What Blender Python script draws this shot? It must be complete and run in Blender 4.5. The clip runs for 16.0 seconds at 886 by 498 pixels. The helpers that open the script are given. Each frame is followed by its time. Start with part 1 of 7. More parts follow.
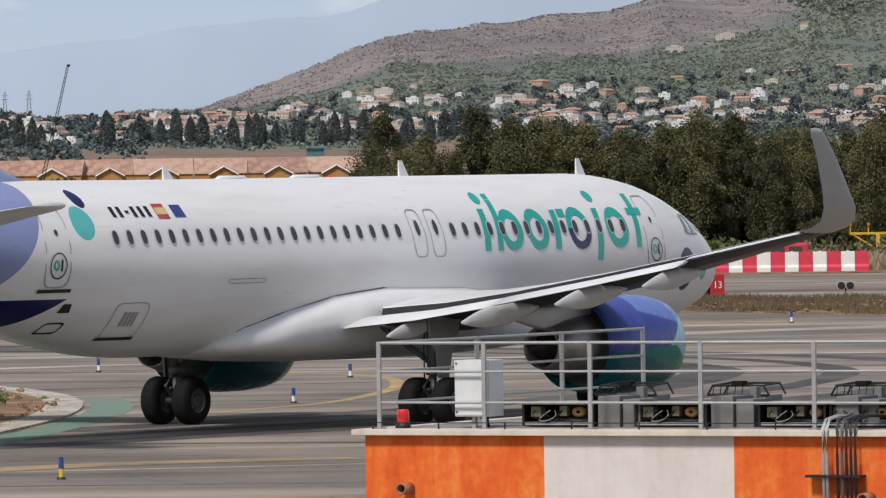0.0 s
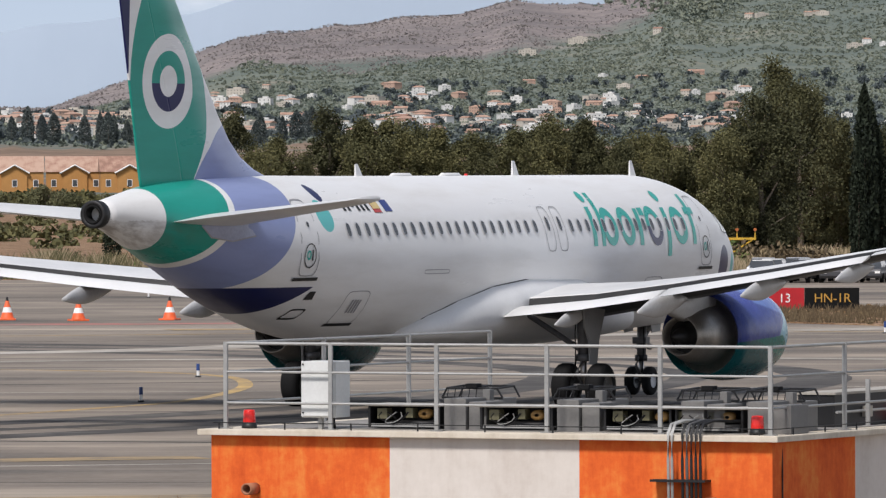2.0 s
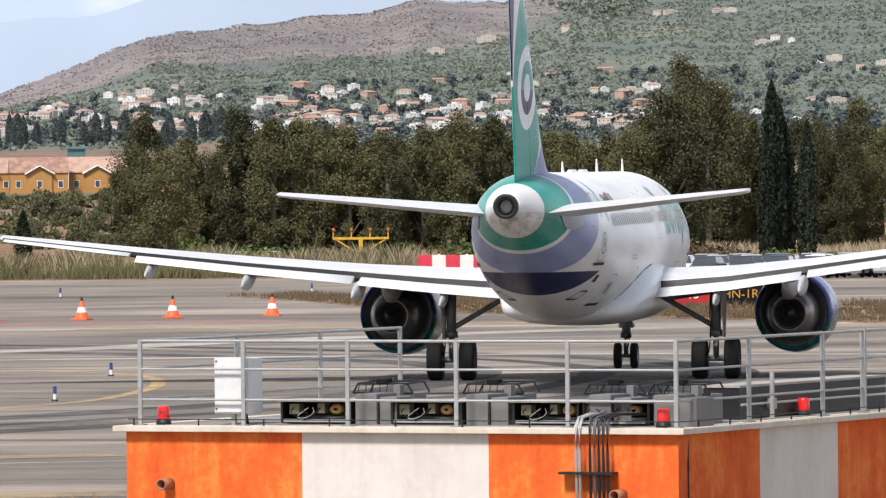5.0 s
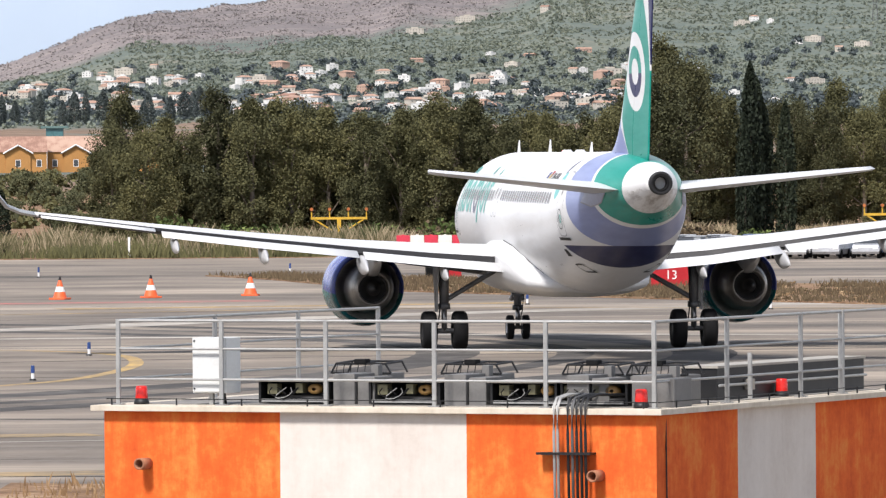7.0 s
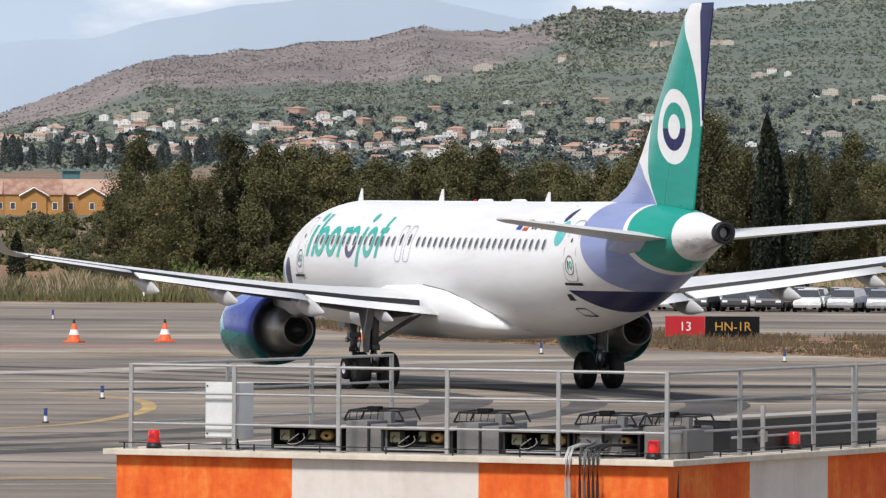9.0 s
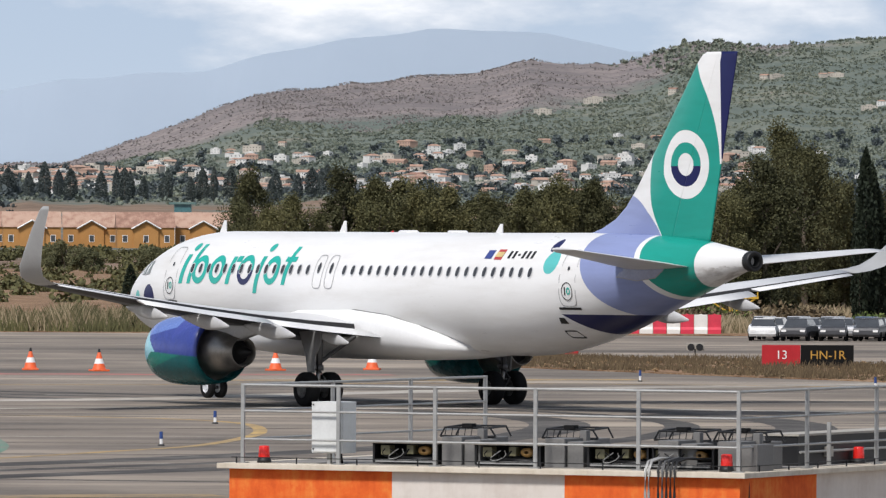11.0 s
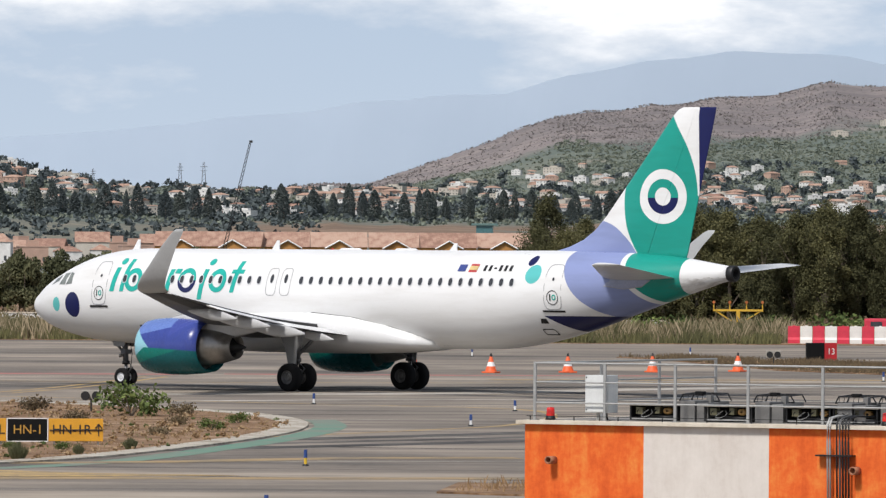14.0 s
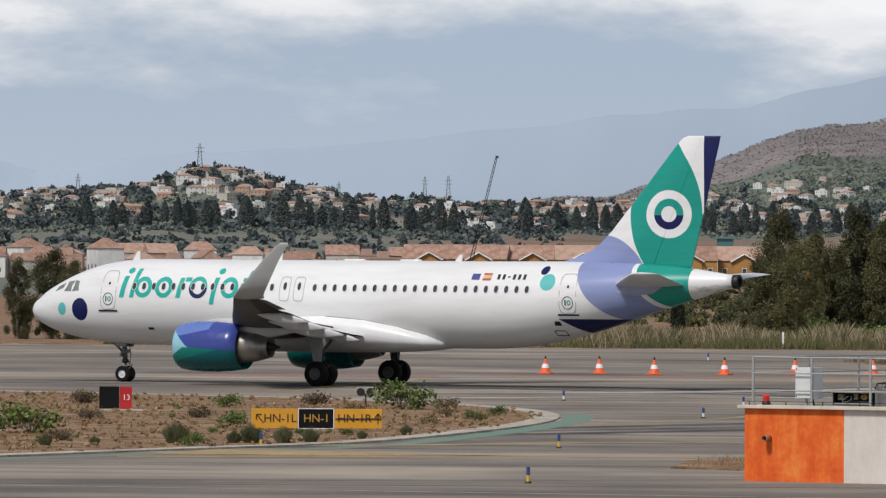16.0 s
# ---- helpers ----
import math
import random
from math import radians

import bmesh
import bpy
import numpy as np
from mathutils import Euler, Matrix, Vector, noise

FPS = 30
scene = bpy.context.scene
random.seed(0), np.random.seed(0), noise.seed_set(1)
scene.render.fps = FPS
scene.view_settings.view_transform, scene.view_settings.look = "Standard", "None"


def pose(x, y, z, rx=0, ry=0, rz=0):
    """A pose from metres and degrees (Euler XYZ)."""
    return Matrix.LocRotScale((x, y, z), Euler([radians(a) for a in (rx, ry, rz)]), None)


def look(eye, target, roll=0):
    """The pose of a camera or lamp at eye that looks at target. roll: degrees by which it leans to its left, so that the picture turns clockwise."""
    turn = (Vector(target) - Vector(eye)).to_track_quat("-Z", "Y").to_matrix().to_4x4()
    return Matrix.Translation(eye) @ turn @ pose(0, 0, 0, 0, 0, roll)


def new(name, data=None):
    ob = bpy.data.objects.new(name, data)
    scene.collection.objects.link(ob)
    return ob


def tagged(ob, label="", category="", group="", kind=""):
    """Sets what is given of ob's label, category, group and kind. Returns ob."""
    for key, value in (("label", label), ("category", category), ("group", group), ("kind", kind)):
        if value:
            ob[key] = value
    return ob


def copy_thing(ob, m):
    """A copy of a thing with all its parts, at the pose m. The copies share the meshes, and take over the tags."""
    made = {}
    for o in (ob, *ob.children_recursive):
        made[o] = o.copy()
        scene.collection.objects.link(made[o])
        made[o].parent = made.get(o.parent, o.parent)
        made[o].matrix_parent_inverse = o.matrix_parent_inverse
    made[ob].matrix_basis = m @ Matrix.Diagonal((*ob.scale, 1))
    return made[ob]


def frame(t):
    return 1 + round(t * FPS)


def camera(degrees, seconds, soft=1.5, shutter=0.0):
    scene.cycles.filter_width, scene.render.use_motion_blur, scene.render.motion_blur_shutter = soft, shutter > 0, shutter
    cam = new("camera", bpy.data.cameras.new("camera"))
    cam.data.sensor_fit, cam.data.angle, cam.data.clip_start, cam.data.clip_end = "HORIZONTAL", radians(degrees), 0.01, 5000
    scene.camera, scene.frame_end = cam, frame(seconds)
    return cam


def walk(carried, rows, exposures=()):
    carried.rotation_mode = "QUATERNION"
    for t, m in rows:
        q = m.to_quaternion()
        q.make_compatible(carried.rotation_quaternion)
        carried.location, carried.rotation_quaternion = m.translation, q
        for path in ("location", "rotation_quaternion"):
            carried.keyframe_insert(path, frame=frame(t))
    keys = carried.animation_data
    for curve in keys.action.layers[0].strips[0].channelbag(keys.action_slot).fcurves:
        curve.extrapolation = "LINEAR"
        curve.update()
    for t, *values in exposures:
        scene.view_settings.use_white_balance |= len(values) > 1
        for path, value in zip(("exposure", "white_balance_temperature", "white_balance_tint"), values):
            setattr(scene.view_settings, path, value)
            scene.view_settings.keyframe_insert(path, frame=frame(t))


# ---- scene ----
cam = camera(6.275, 16.0, soft=1.3)
# seconds, eye x, y, z, pan to the right, tilt up, lean (degrees)
PATH = [
    (0.0, -0.05, 2.17, 6.08, -1.3450, -0.5654, -0.794),
    (0.5, -0.03, 1.95, 6.08, -0.7542, -0.5584, -0.653),
    (1.0, -0.01, 2.01, 6.08, -0.4259, -0.5524, -0.401),
    (1.5, -0.01, 2.26, 6.08, -0.3206, -0.5543, -0.255),
    (2.0, -0.01, 2.02, 6.08, -0.2849, -0.5621, -0.155),
    (2.5, -0.01, 1.96, 6.08, -0.2137, -0.5684, -0.045),
    (3.0, -0.01, 1.94, 6.08, -0.1586, -0.5726, -0.041),
    (3.5, 0.00, 2.19, 6.08, 0.0000, -0.5617, -0.029),
    (4.0, -0.00, -0.00, 6.08, 0.2003, -0.5420, -0.177),
    (4.5, 0.00, 0.00, 6.08, 0.3214, -0.5481, -0.529),
    (7.0, -0.00, -0.00, 6.08, 0.5047, -0.7163, -0.413),
    (7.5, -0.00, -0.00, 6.08, 0.4836, -0.7006, -0.300),
    (8.0, -0.00, -0.00, 6.08, 0.4570, -0.6074, 0.087),
    (8.5, 0.00, 0.00, 6.08, 0.4301, -0.4602, 0.262),
    (9.0, 0.00, 0.00, 6.08, 0.3993, -0.3747, 0.386),
    (9.5, -0.00, -0.00, 6.08, 0.3457, -0.2985, 0.446),
    (10.0, -0.00, -0.00, 6.08, 0.1880, -0.2384, 0.440),
    (10.2, -0.00, -0.00, 6.08, 0.0359, -0.2203, 0.407),
    (12.3, 0.96, -31.66, 6.08, -1.0396, -0.0725, 0.319),
    (12.5, 0.96, -31.90, 6.08, -1.2537, -0.0673, 0.338),
    (12.6, 1.08, -35.08, 6.08, -1.4132, -0.0612, 0.338),
    (12.7, 1.21, -38.26, 6.08, -1.5727, -0.0552, 0.339),
    (12.8, 1.34, -41.44, 6.08, -1.7322, -0.0491, 0.339),
    (12.9, 1.46, -44.62, 6.08, -1.8917, -0.0430, 0.339),
    (13.0, 1.59, -47.81, 6.08, -2.0512, -0.0370, 0.339),
    (13.5, 2.00, -58.38, 6.08, -2.3423, -0.0162, 0.408),
    (14.0, 2.09, -59.90, 6.08, -2.5241, -0.0161, 0.365),
    (14.5, 2.14, -62.47, 6.08, -2.6575, -0.0105, 0.349),
    (14.6, 2.32, -65.87, 6.08, -2.7815, -0.0046, 0.360),
    (14.7, 2.50, -69.27, 6.08, -2.9055, 0.0012, 0.372),
    (14.8, 2.68, -72.67, 6.08, -3.0296, 0.0071, 0.383),
    (14.9, 2.85, -76.07, 6.08, -3.1536, 0.0130, 0.395),
    (15.0, 3.03, -79.47, 6.08, -3.2776, 0.0188, 0.406),
    (15.5, 3.41, -85.73, 6.08, -3.8240, 0.0413, 0.423),
    (16.0, 3.94, -95.83, 6.08, -4.2449, 0.0628, 0.398),
]


# the clip's camera brightens as the airliner turns away
EXPOSURE = [(0.0, 0.36, 6400, 13), (1.5, 0.5, 6400, 13), (3.3, 0.52, 6400, 13), (4.5, 0.8, 6400, 13), (6.8, 1.02, 6400, 13), (8.0, 0.97, 6400, 13), (9.0, 0.63, 6380, 12), (9.6, 0.45, 6320, 12), (12.5, 0.5, 6320, 11), (14.5, 0.48, 6400, 11), (15.5, 0.35, 6400, 11), (16.0, 0.15, 6400, 11)]


def aim(x, y, z, pan, tilt, lean):
    a, e = radians(pan), radians(tilt)
    return look((x, y, z), (x + math.sin(a) * 100, y + math.cos(a) * 100, z + math.tan(e) * 100), lean)


walk(cam, [(r[0], aim(*r[1:])) for r in PATH], EXPOSURE)

# daylight: a bright sky with broken cloud, the sun behind thin cloud to the left of the camera's back
SUN_AZ, SUN_EL = 208.0, 51.0
world = bpy.data.worlds.new("world")
scene.world = world
world.use_nodes = True
wt = world.node_tree


def wnode(kind, **inputs):
    n = wt.nodes.new(kind)
    for key, v in inputs.items():
        s_ = n.inputs[int(key[1:])]
        if isinstance(v, bpy.types.NodeSocket):
            wt.links.new(v, s_)
        else:
            s_.default_value = v
    return n


def wmix(f, a_, b_):
    n = wt.nodes.new("ShaderNodeMix")
    n.data_type = "RGBA"
    for i, v in ((0, f), (6, a_), (7, b_)):
        if isinstance(v, bpy.types.NodeSocket):
            wt.links.new(v, n.inputs[i])
        else:
            n.inputs[i].default_value = v
    return n.outputs[2]


sky = wt.nodes.new("ShaderNodeTexSky")
sky.sky_type, sky.sun_disc = "NISHITA", False
sky.sun_elevation, sky.sun_rotation = radians(SUN_EL), radians(SUN_AZ)
dim = wt.nodes.new("ShaderNodeVectorMath")
dim.operation = "SCALE"
dim.inputs[3].default_value = 0.055
wt.links.new(sky.outputs[0], dim.inputs[0])
way = wt.nodes.new("ShaderNodeTexCoord").outputs["Generated"]
sep = wnode("ShaderNodeSeparateXYZ", i0=way)
stretch = wt.nodes.new("ShaderNodeMapping")
stretch.inputs["Scale"].default_value = (24, 24, 70)
wt.links.new(way, stretch.inputs[0])
puff = wnode("ShaderNodeTexNoise", i0=stretch.outputs[0])
puff.inputs["Scale"].default_value, puff.inputs["Detail"].default_value, puff.inputs["Roughness"].default_value = 1.0, 8.0, 0.58
# haze near the horizon, broken cloud above it
lift = wnode("ShaderNodeMapRange", i0=sep.outputs[2], i1=0.018, i2=0.035, i3=-0.15, i4=0.22).outputs[0]
mass = wnode("ShaderNodeMath", i0=puff.outputs[0], i1=lift)
thin = wnode("ShaderNodeMapRange", i0=sep.outputs[2], i1=0.06, i2=0.3, i3=1.0, i4=0.15).outputs[0]
cover = wnode("ShaderNodeMapRange", i0=mass.outputs[0], i1=0.46, i2=0.66, i3=0.0, i4=thin).outputs[0]
shade = wnode("ShaderNodeMapRange", i0=mass.outputs[0], i1=0.5, i2=0.78, i3=0.0, i4=1.0).outputs[0]
cloud = wmix(shade, (0.56, 0.585, 0.615, 1), (0.82, 0.82, 0.815, 1))
low = wmix(wnode("ShaderNodeMapRange", i0=sep.outputs[2], i1=0.0, i2=0.03, i3=0.0, i4=1.0).outputs[0], (0.405, 0.468, 0.54, 1), (0.355, 0.43, 0.522, 1))
air = wmix(wnode("ShaderNodeMapRange", i0=sep.outputs[2], i1=0.04, i2=0.2, i3=0.0, i4=0.9).outputs[0], low, dim.outputs[0])
wt.links.new(wmix(cover, air, cloud), wt.nodes["Background"].inputs[0])
wt.nodes["Background"].inputs[1].default_value = 1.0
sun_data = bpy.data.lights.new("sun", "SUN")
sun_data.energy, sun_data.angle, sun_data.color = 2.75, radians(10), (1.0, 0.955, 0.89)
sun = new("sun", sun_data)
a, e = radians(SUN_AZ), radians(SUN_EL)
sun.matrix_basis = look((math.sin(a) * math.cos(e) * 100, math.cos(a) * math.cos(e) * 100, math.sin(e) * 100), (0, 0, 0))

# ---------------------------------------------------------------- helpers
def part(name, bm, material, parent=None, label="", smooth=False):
    """Links a bmesh as one mesh object, under its thing or part."""
    me = bpy.data.meshes.new(name)
    bm.to_mesh(me)
    bm.free()
    if smooth:
        me.polygons.foreach_set("use_smooth", [True] * len(me.polygons))
    for m in material if isinstance(material, (list, tuple)) else [material]:
        me.materials.append(m)
    ob = new(name, me)
    if parent is not None:
        ob.parent = parent
    if label:
        ob["label"] = label
    return ob


def thing(name, label, category, group="", kind="", m=None):
    ob = new(name)
    tagged(ob, label, category, group, kind)
    if m is not None:
        ob.matrix_basis = m
    return ob


def add_box(bm, x0, x1, y0, y1, z0, z1, m=None, mi=0):
    t = Matrix.Translation(((x0 + x1) / 2, (y0 + y1) / 2, (z0 + z1) / 2)) @ Matrix.Diagonal((x1 - x0, y1 - y0, z1 - z0, 1))
    r = bmesh.ops.create_cube(bm, size=1, matrix=(m @ t) if m else t)
    for v in r["verts"]:
        for f in v.link_faces:
            f.material_index = mi
    return r["verts"]


def boxed(*args, bevel=0.0):
    bm = bmesh.new()
    add_box(bm, *args)
    if bevel:
        bmesh.ops.bevel(bm, geom=bm.edges[:], offset=bevel, segments=2, affect="EDGES", profile=0.7)
    return bm


def add_tube(bm, p, q, r0, r1=None, n=10, cap=True, mi=0):
    p, q = Vector(p), Vector(q)
    d = q - p
    m = Matrix.Translation((p + q) / 2) @ d.to_track_quat("Z", "Y").to_matrix().to_4x4()
    r = bmesh.ops.create_cone(bm, cap_ends=cap, segments=n, radius1=r0, radius2=r0 if r1 is None else r1, depth=d.length, matrix=m)
    for v in r["verts"]:
        for f in v.link_faces:
            f.material_index = mi


def path(pts, r, n=7):
    """A bent rod along a line of points, as one skin."""
    bm = bmesh.new()
    pts = [Vector(q) for q in pts]
    rings = []
    for i, q in enumerate(pts):
        d = (pts[min(i + 1, len(pts) - 1)] - pts[max(i - 1, 0)]).normalized()
        m = d.to_track_quat("Z", "Y").to_matrix()
        rings.append([q + m @ Vector((r * math.cos(2 * math.pi * j / n), r * math.sin(2 * math.pi * j / n), 0)) for j in range(n)])
    add_loft(bm, rings)
    return fix(bm)


def tube(*args, **kw):
    bm = bmesh.new()
    add_tube(bm, *args, **kw)
    return bm


def add_loft(bm, rings, closed=True, cap0=True, cap1=True, mi=0):
    """Skins a list of rings of points with quads."""
    vs = [[bm.verts.new(p) for p in ring] for ring in rings]
    n = len(vs[0])
    for a, b in zip(vs, vs[1:]):
        for i in range(n if closed else n - 1):
            j = (i + 1) % n
            bm.faces.new((a[i], a[j], b[j], b[i])).material_index = mi
    if cap0:
        bm.faces.new(vs[0][::-1]).material_index = mi
    if cap1:
        bm.faces.new(vs[-1]).material_index = mi
    return vs


def fix(bm):
    bmesh.ops.recalc_face_normals(bm, faces=bm.faces[:])
    return bm


def lathe(bm, profile, axis_y=True, n=32, mi=0):
    """Turns (radius, along) pairs round the Y axis (or Z)."""
    rings = []
    for r, s in profile:
        ring = []
        for i in range(n):
            a = 2 * math.pi * i / n
            ring.append((r * math.cos(a), s, r * math.sin(a)) if axis_y else (r * math.cos(a), r * math.sin(a), s))
        rings.append(ring)
    return add_loft(bm, rings, True, False, False, mi)


# ---------------------------------------------------------------- materials
class Nodes:
    """Short-hand for building a node material."""

    def __init__(self, name):
        self.m = bpy.data.materials.new(name)
        self.m.use_nodes = True
        self.t = self.m.node_tree
        self.b = self.t.nodes["Principled BSDF"]

    def put(self, sock, v):
        if isinstance(v, bpy.types.NodeSocket):
            self.t.links.new(v, sock)
        elif isinstance(v, (tuple, list)) and len(v) == 3 and sock.type == "RGBA":
            sock.default_value = (*v, 1)
        else:
            sock.default_value = v

    def math(self, op, a, b=0.0, c=None):
        n = self.t.nodes.new("ShaderNodeMath")
        n.operation = op
        self.put(n.inputs[0], a)
        self.put(n.inputs[1], b)
        if c is not None:
            self.put(n.inputs[2], c)
        return n.outputs[0]

    def coords(self, kind="Object", scale=(1, 1, 1)):
        c = self.t.nodes.new("ShaderNodeTexCoord").outputs[kind] if kind != "Position" else self.t.nodes.new("ShaderNodeNewGeometry").outputs["Position"]
        if scale == (1, 1, 1):
            return c
        mp = self.t.nodes.new("ShaderNodeMapping")
        mp.inputs["Scale"].default_value = scale
        self.t.links.new(c, mp.inputs["Vector"])
        return mp.outputs[0]

    def noise(self, vec, scale, detail=4.0, rough=0.55):
        n = self.t.nodes.new("ShaderNodeTexNoise")
        n.inputs["Scale"].default_value, n.inputs["Detail"].default_value, n.inputs["Roughness"].default_value = scale, detail, rough
        self.t.links.new(vec, n.inputs["Vector"])
        return n.outputs[0]

    def ramp(self, fac, stops):
        n = self.t.nodes.new("ShaderNodeValToRGB")
        el = n.color_ramp.elements
        while len(el) < len(stops):
            el.new(0.5)
        for e_, (p, c) in zip(el, stops):
            e_.position, e_.color = p, (*c, 1) if len(c) == 3 else c
        self.put(n.inputs[0], fac)
        return n.outputs[0]

    def span(self, fac, lo, hi, a=0.0, b=1.0):
        n = self.t.nodes.new("ShaderNodeMapRange")
        for k, v in zip((0, 1, 2, 3, 4), (fac, lo, hi, a, b)):
            self.put(n.inputs[k], v)
        return n.outputs[0]

    def mix(self, fac, a, b, blend="MIX"):
        n = self.t.nodes.new("ShaderNodeMix")
        n.data_type, n.blend_type = "RGBA", blend
        self.put(n.inputs[0], fac)
        self.put(n.inputs[6], a)
        self.put(n.inputs[7], b)
        return n.outputs[2]

    def random(self):
        return self.t.nodes.new("ShaderNodeObjectInfo").outputs["Random"]

    def island(self):
        return self.t.nodes.new("ShaderNodeNewGeometry").outputs["Random Per Island"]

    def bump(self, h, strength=0.3, dist=0.02):
        n = self.t.nodes.new("ShaderNodeBump")
        n.inputs["Strength"].default_value, n.inputs["Distance"].default_value = strength, dist
        self.t.links.new(h, n.inputs["Height"])
        self.t.links.new(n.outputs[0], self.b.inputs["Normal"])

    def done(self, color=None, rough=0.5, metal=0.0, spec=None):
        if color is not None:
            self.put(self.b.inputs["Base Color"], color)
        self.put(self.b.inputs["Roughness"], rough)
        self.put(self.b.inputs["Metallic"], metal)
        if spec is not None:
            self.put(self.b.inputs["Specular IOR Level"], spec)
        return self.m


def plain(name, c, rough=0.5, metal=0.0, var=0.25, scale=3.0, bump=0.0, spec=None):
    """A worn surface: a base colour with grain and stains at two scales."""
    k = Nodes(name)
    v = k.coords()
    f = k.math("ADD", k.math("MULTIPLY", k.noise(v, scale, 5), 0.6), k.math("MULTIPLY", k.noise(v, scale * 9, 3), 0.4))
    lo, hi = tuple(x * (1 - var) for x in c), tuple(min(1, x * (1 + var)) for x in c)
    if bump:
        k.bump(k.noise(v, scale * 12, 4), bump, 0.02)
    return k.done(k.mix(k.span(f, 0.3, 0.7), lo, hi), k.span(f, 0.2, 0.8, max(0.05, rough - 0.08), min(1, rough + 0.1)), metal, spec)


M_GALV = plain("galvanised_steel", (0.34, 0.34, 0.33), 0.5, 0.35, 0.2, 6)
M_BLACK = plain("black_rubber", (0.008, 0.008, 0.0085), 0.85, 0, 0.4, 5, 0, 0.2)
M_DARK = plain("dark_metal", (0.016, 0.016, 0.017), 0.5, 0.3, 0.3, 6)
M_STEEL = plain("bare_steel", (0.36, 0.34, 0.32), 0.35, 0.9, 0.2, 4)
M_GEAR = plain("gear_grey_paint", (0.08, 0.08, 0.082), 0.45, 0, 0.3, 6)
M_WHITE = plain("white_paint", (0.78, 0.77, 0.75), 0.4, 0, 0.06, 2)
M_REDLAMP = plain("red_lamp_glass", (0.62, 0.02, 0.015), 0.25, 0, 0.15, 8)
M_ORANGE = plain("orange_plastic", (0.75, 0.12, 0.03), 0.5, 0, 0.2, 5)

# ---------------------------------------------------------------- the airliner
# its own space: x to starboard, y forward, z up, origin on the ground between the main wheels; "s" runs aft from the nose
GEAR_S = 17.71
TEAL, LAV, NAVY, AQUA = (0.012, 0.27, 0.215), (0.225, 0.268, 0.47), (0.008, 0.011, 0.075), (0.1, 0.45, 0.44)
HULL = [(0.0, 3.42, 0.03, 0.03), (0.12, 3.42, 0.26, 0.28), (0.45, 3.44, 0.58, 0.64), (1.0, 3.5, 0.93, 1.0), (1.8, 3.58, 1.27, 1.36), (2.7, 3.68, 1.57, 1.63),
        (3.9, 3.78, 1.85, 1.85), (5.2, 3.85, 2.0, 1.94), (6.5, 3.87, 2.06, 1.975), (15.0, 3.87, 2.06, 1.975), (24.5, 3.87, 2.06, 1.975), (26.5, 3.92, 2.02, 1.96),
        (28.5, 4.08, 1.87, 1.88), (30.5, 4.33, 1.62, 1.72), (32.5, 4.62, 1.28, 1.42), (34.5, 4.86, 0.9, 1.0), (36.0, 4.98, 0.58, 0.62), (37.0, 5.05, 0.36, 0.38), (37.35, 5.06, 0.3, 0.31)]


def hull(s):
    xs = [h[0] for h in HULL]
    i = max(0, min(len(xs) - 2, int(np.searchsorted(xs, s)) - 1))
    x0, x1 = xs[i], xs[i + 1]
    u = min(1.0, max(0.0, (s - x0) / (x1 - x0)))
    if x1 < 0.5:
        u = u ** 0.6
    out = []
    for k in (1, 2, 3):
        p = [HULL[max(0, min(len(xs) - 1, j))][k] for j in (i - 1, i, i + 1, i + 2)]
        q = [xs[max(0, min(len(xs) - 1, j))] for j in (i - 1, i, i + 1, i + 2)]
        m1 = 0 if i == 0 else (p[2] - p[0]) / (q[2] - q[0])
        m2 = 0 if i + 2 > len(xs) - 1 else (p[3] - p[1]) / (q[3] - q[1])
        lim = 3 * (p[2] - p[1]) / (x1 - x0)
        m1, m2 = (max(0, min(m1, lim)) if lim > 0 else min(0, max(m1, lim)), max(0, min(m2, lim)) if lim > 0 else min(0, max(m2, lim)))
        if i == 0:
            m1 = lim
        d = x1 - x0
        out.append((2 * u**3 - 3 * u**2 + 1) * p[1] + (u**3 - 2 * u**2 + u) * d * m1 + (3 * u**2 - 2 * u**3) * p[2] + (u**3 - u**2) * d * m2)
    return out


def skin(s, z, side, off=0.012):
    """A point on the hull's side at that height."""
    zc, hh, hw = hull(s)
    c = max(-0.999, min(0.999, (z - zc) / hh))
    y = math.sqrt(1 - c * c)
    n = Vector((side * y / hw, 0, c / hh)).normalized()
    return Vector((side * hw * y, GEAR_S - s, zc + hh * c)) + n * off


def decal(name, outline, side, material, parent, label="", off=0.012, rings=2):
    """A thin sheet laid on the hull, from its outline in (s, z)."""
    cx, cz = sum(p[0] for p in outline) / len(outline), sum(p[1] for p in outline) / len(outline)
    bm = bmesh.new()
    loops = [[bm.verts.new(skin(cx + (x - cx) * k / rings, cz + (z - cz) * k / rings, side, off)) for x, z in outline] for k in range(1, rings + 1)]
    mid = bm.verts.new(skin(cx, cz, side, off))
    n = len(outline)
    for i in range(n):
        j = (i + 1) % n
        bm.faces.new((mid, loops[0][i], loops[0][j]))
        for a, b in zip(loops, loops[1:]):
            bm.faces.new((a[i], b[i], b[j], a[j]))
    return part(name, fix(bm), material, parent, label, True)


def band(name, outer, inner, side, material, parent, label="", off=0.012, closed=True):
    bm = bmesh.new()
    a = [bm.verts.new(skin(x, z, side, off)) for x, z in outer]
    b = [bm.verts.new(skin(x, z, side, off)) for x, z in inner]
    n = len(a)
    for i in range(n if closed else n - 1):
        j = (i + 1) % n
        bm.faces.new((a[i], a[j], b[j], b[i]))
    return part(name, fix(bm), material, parent, label, True)


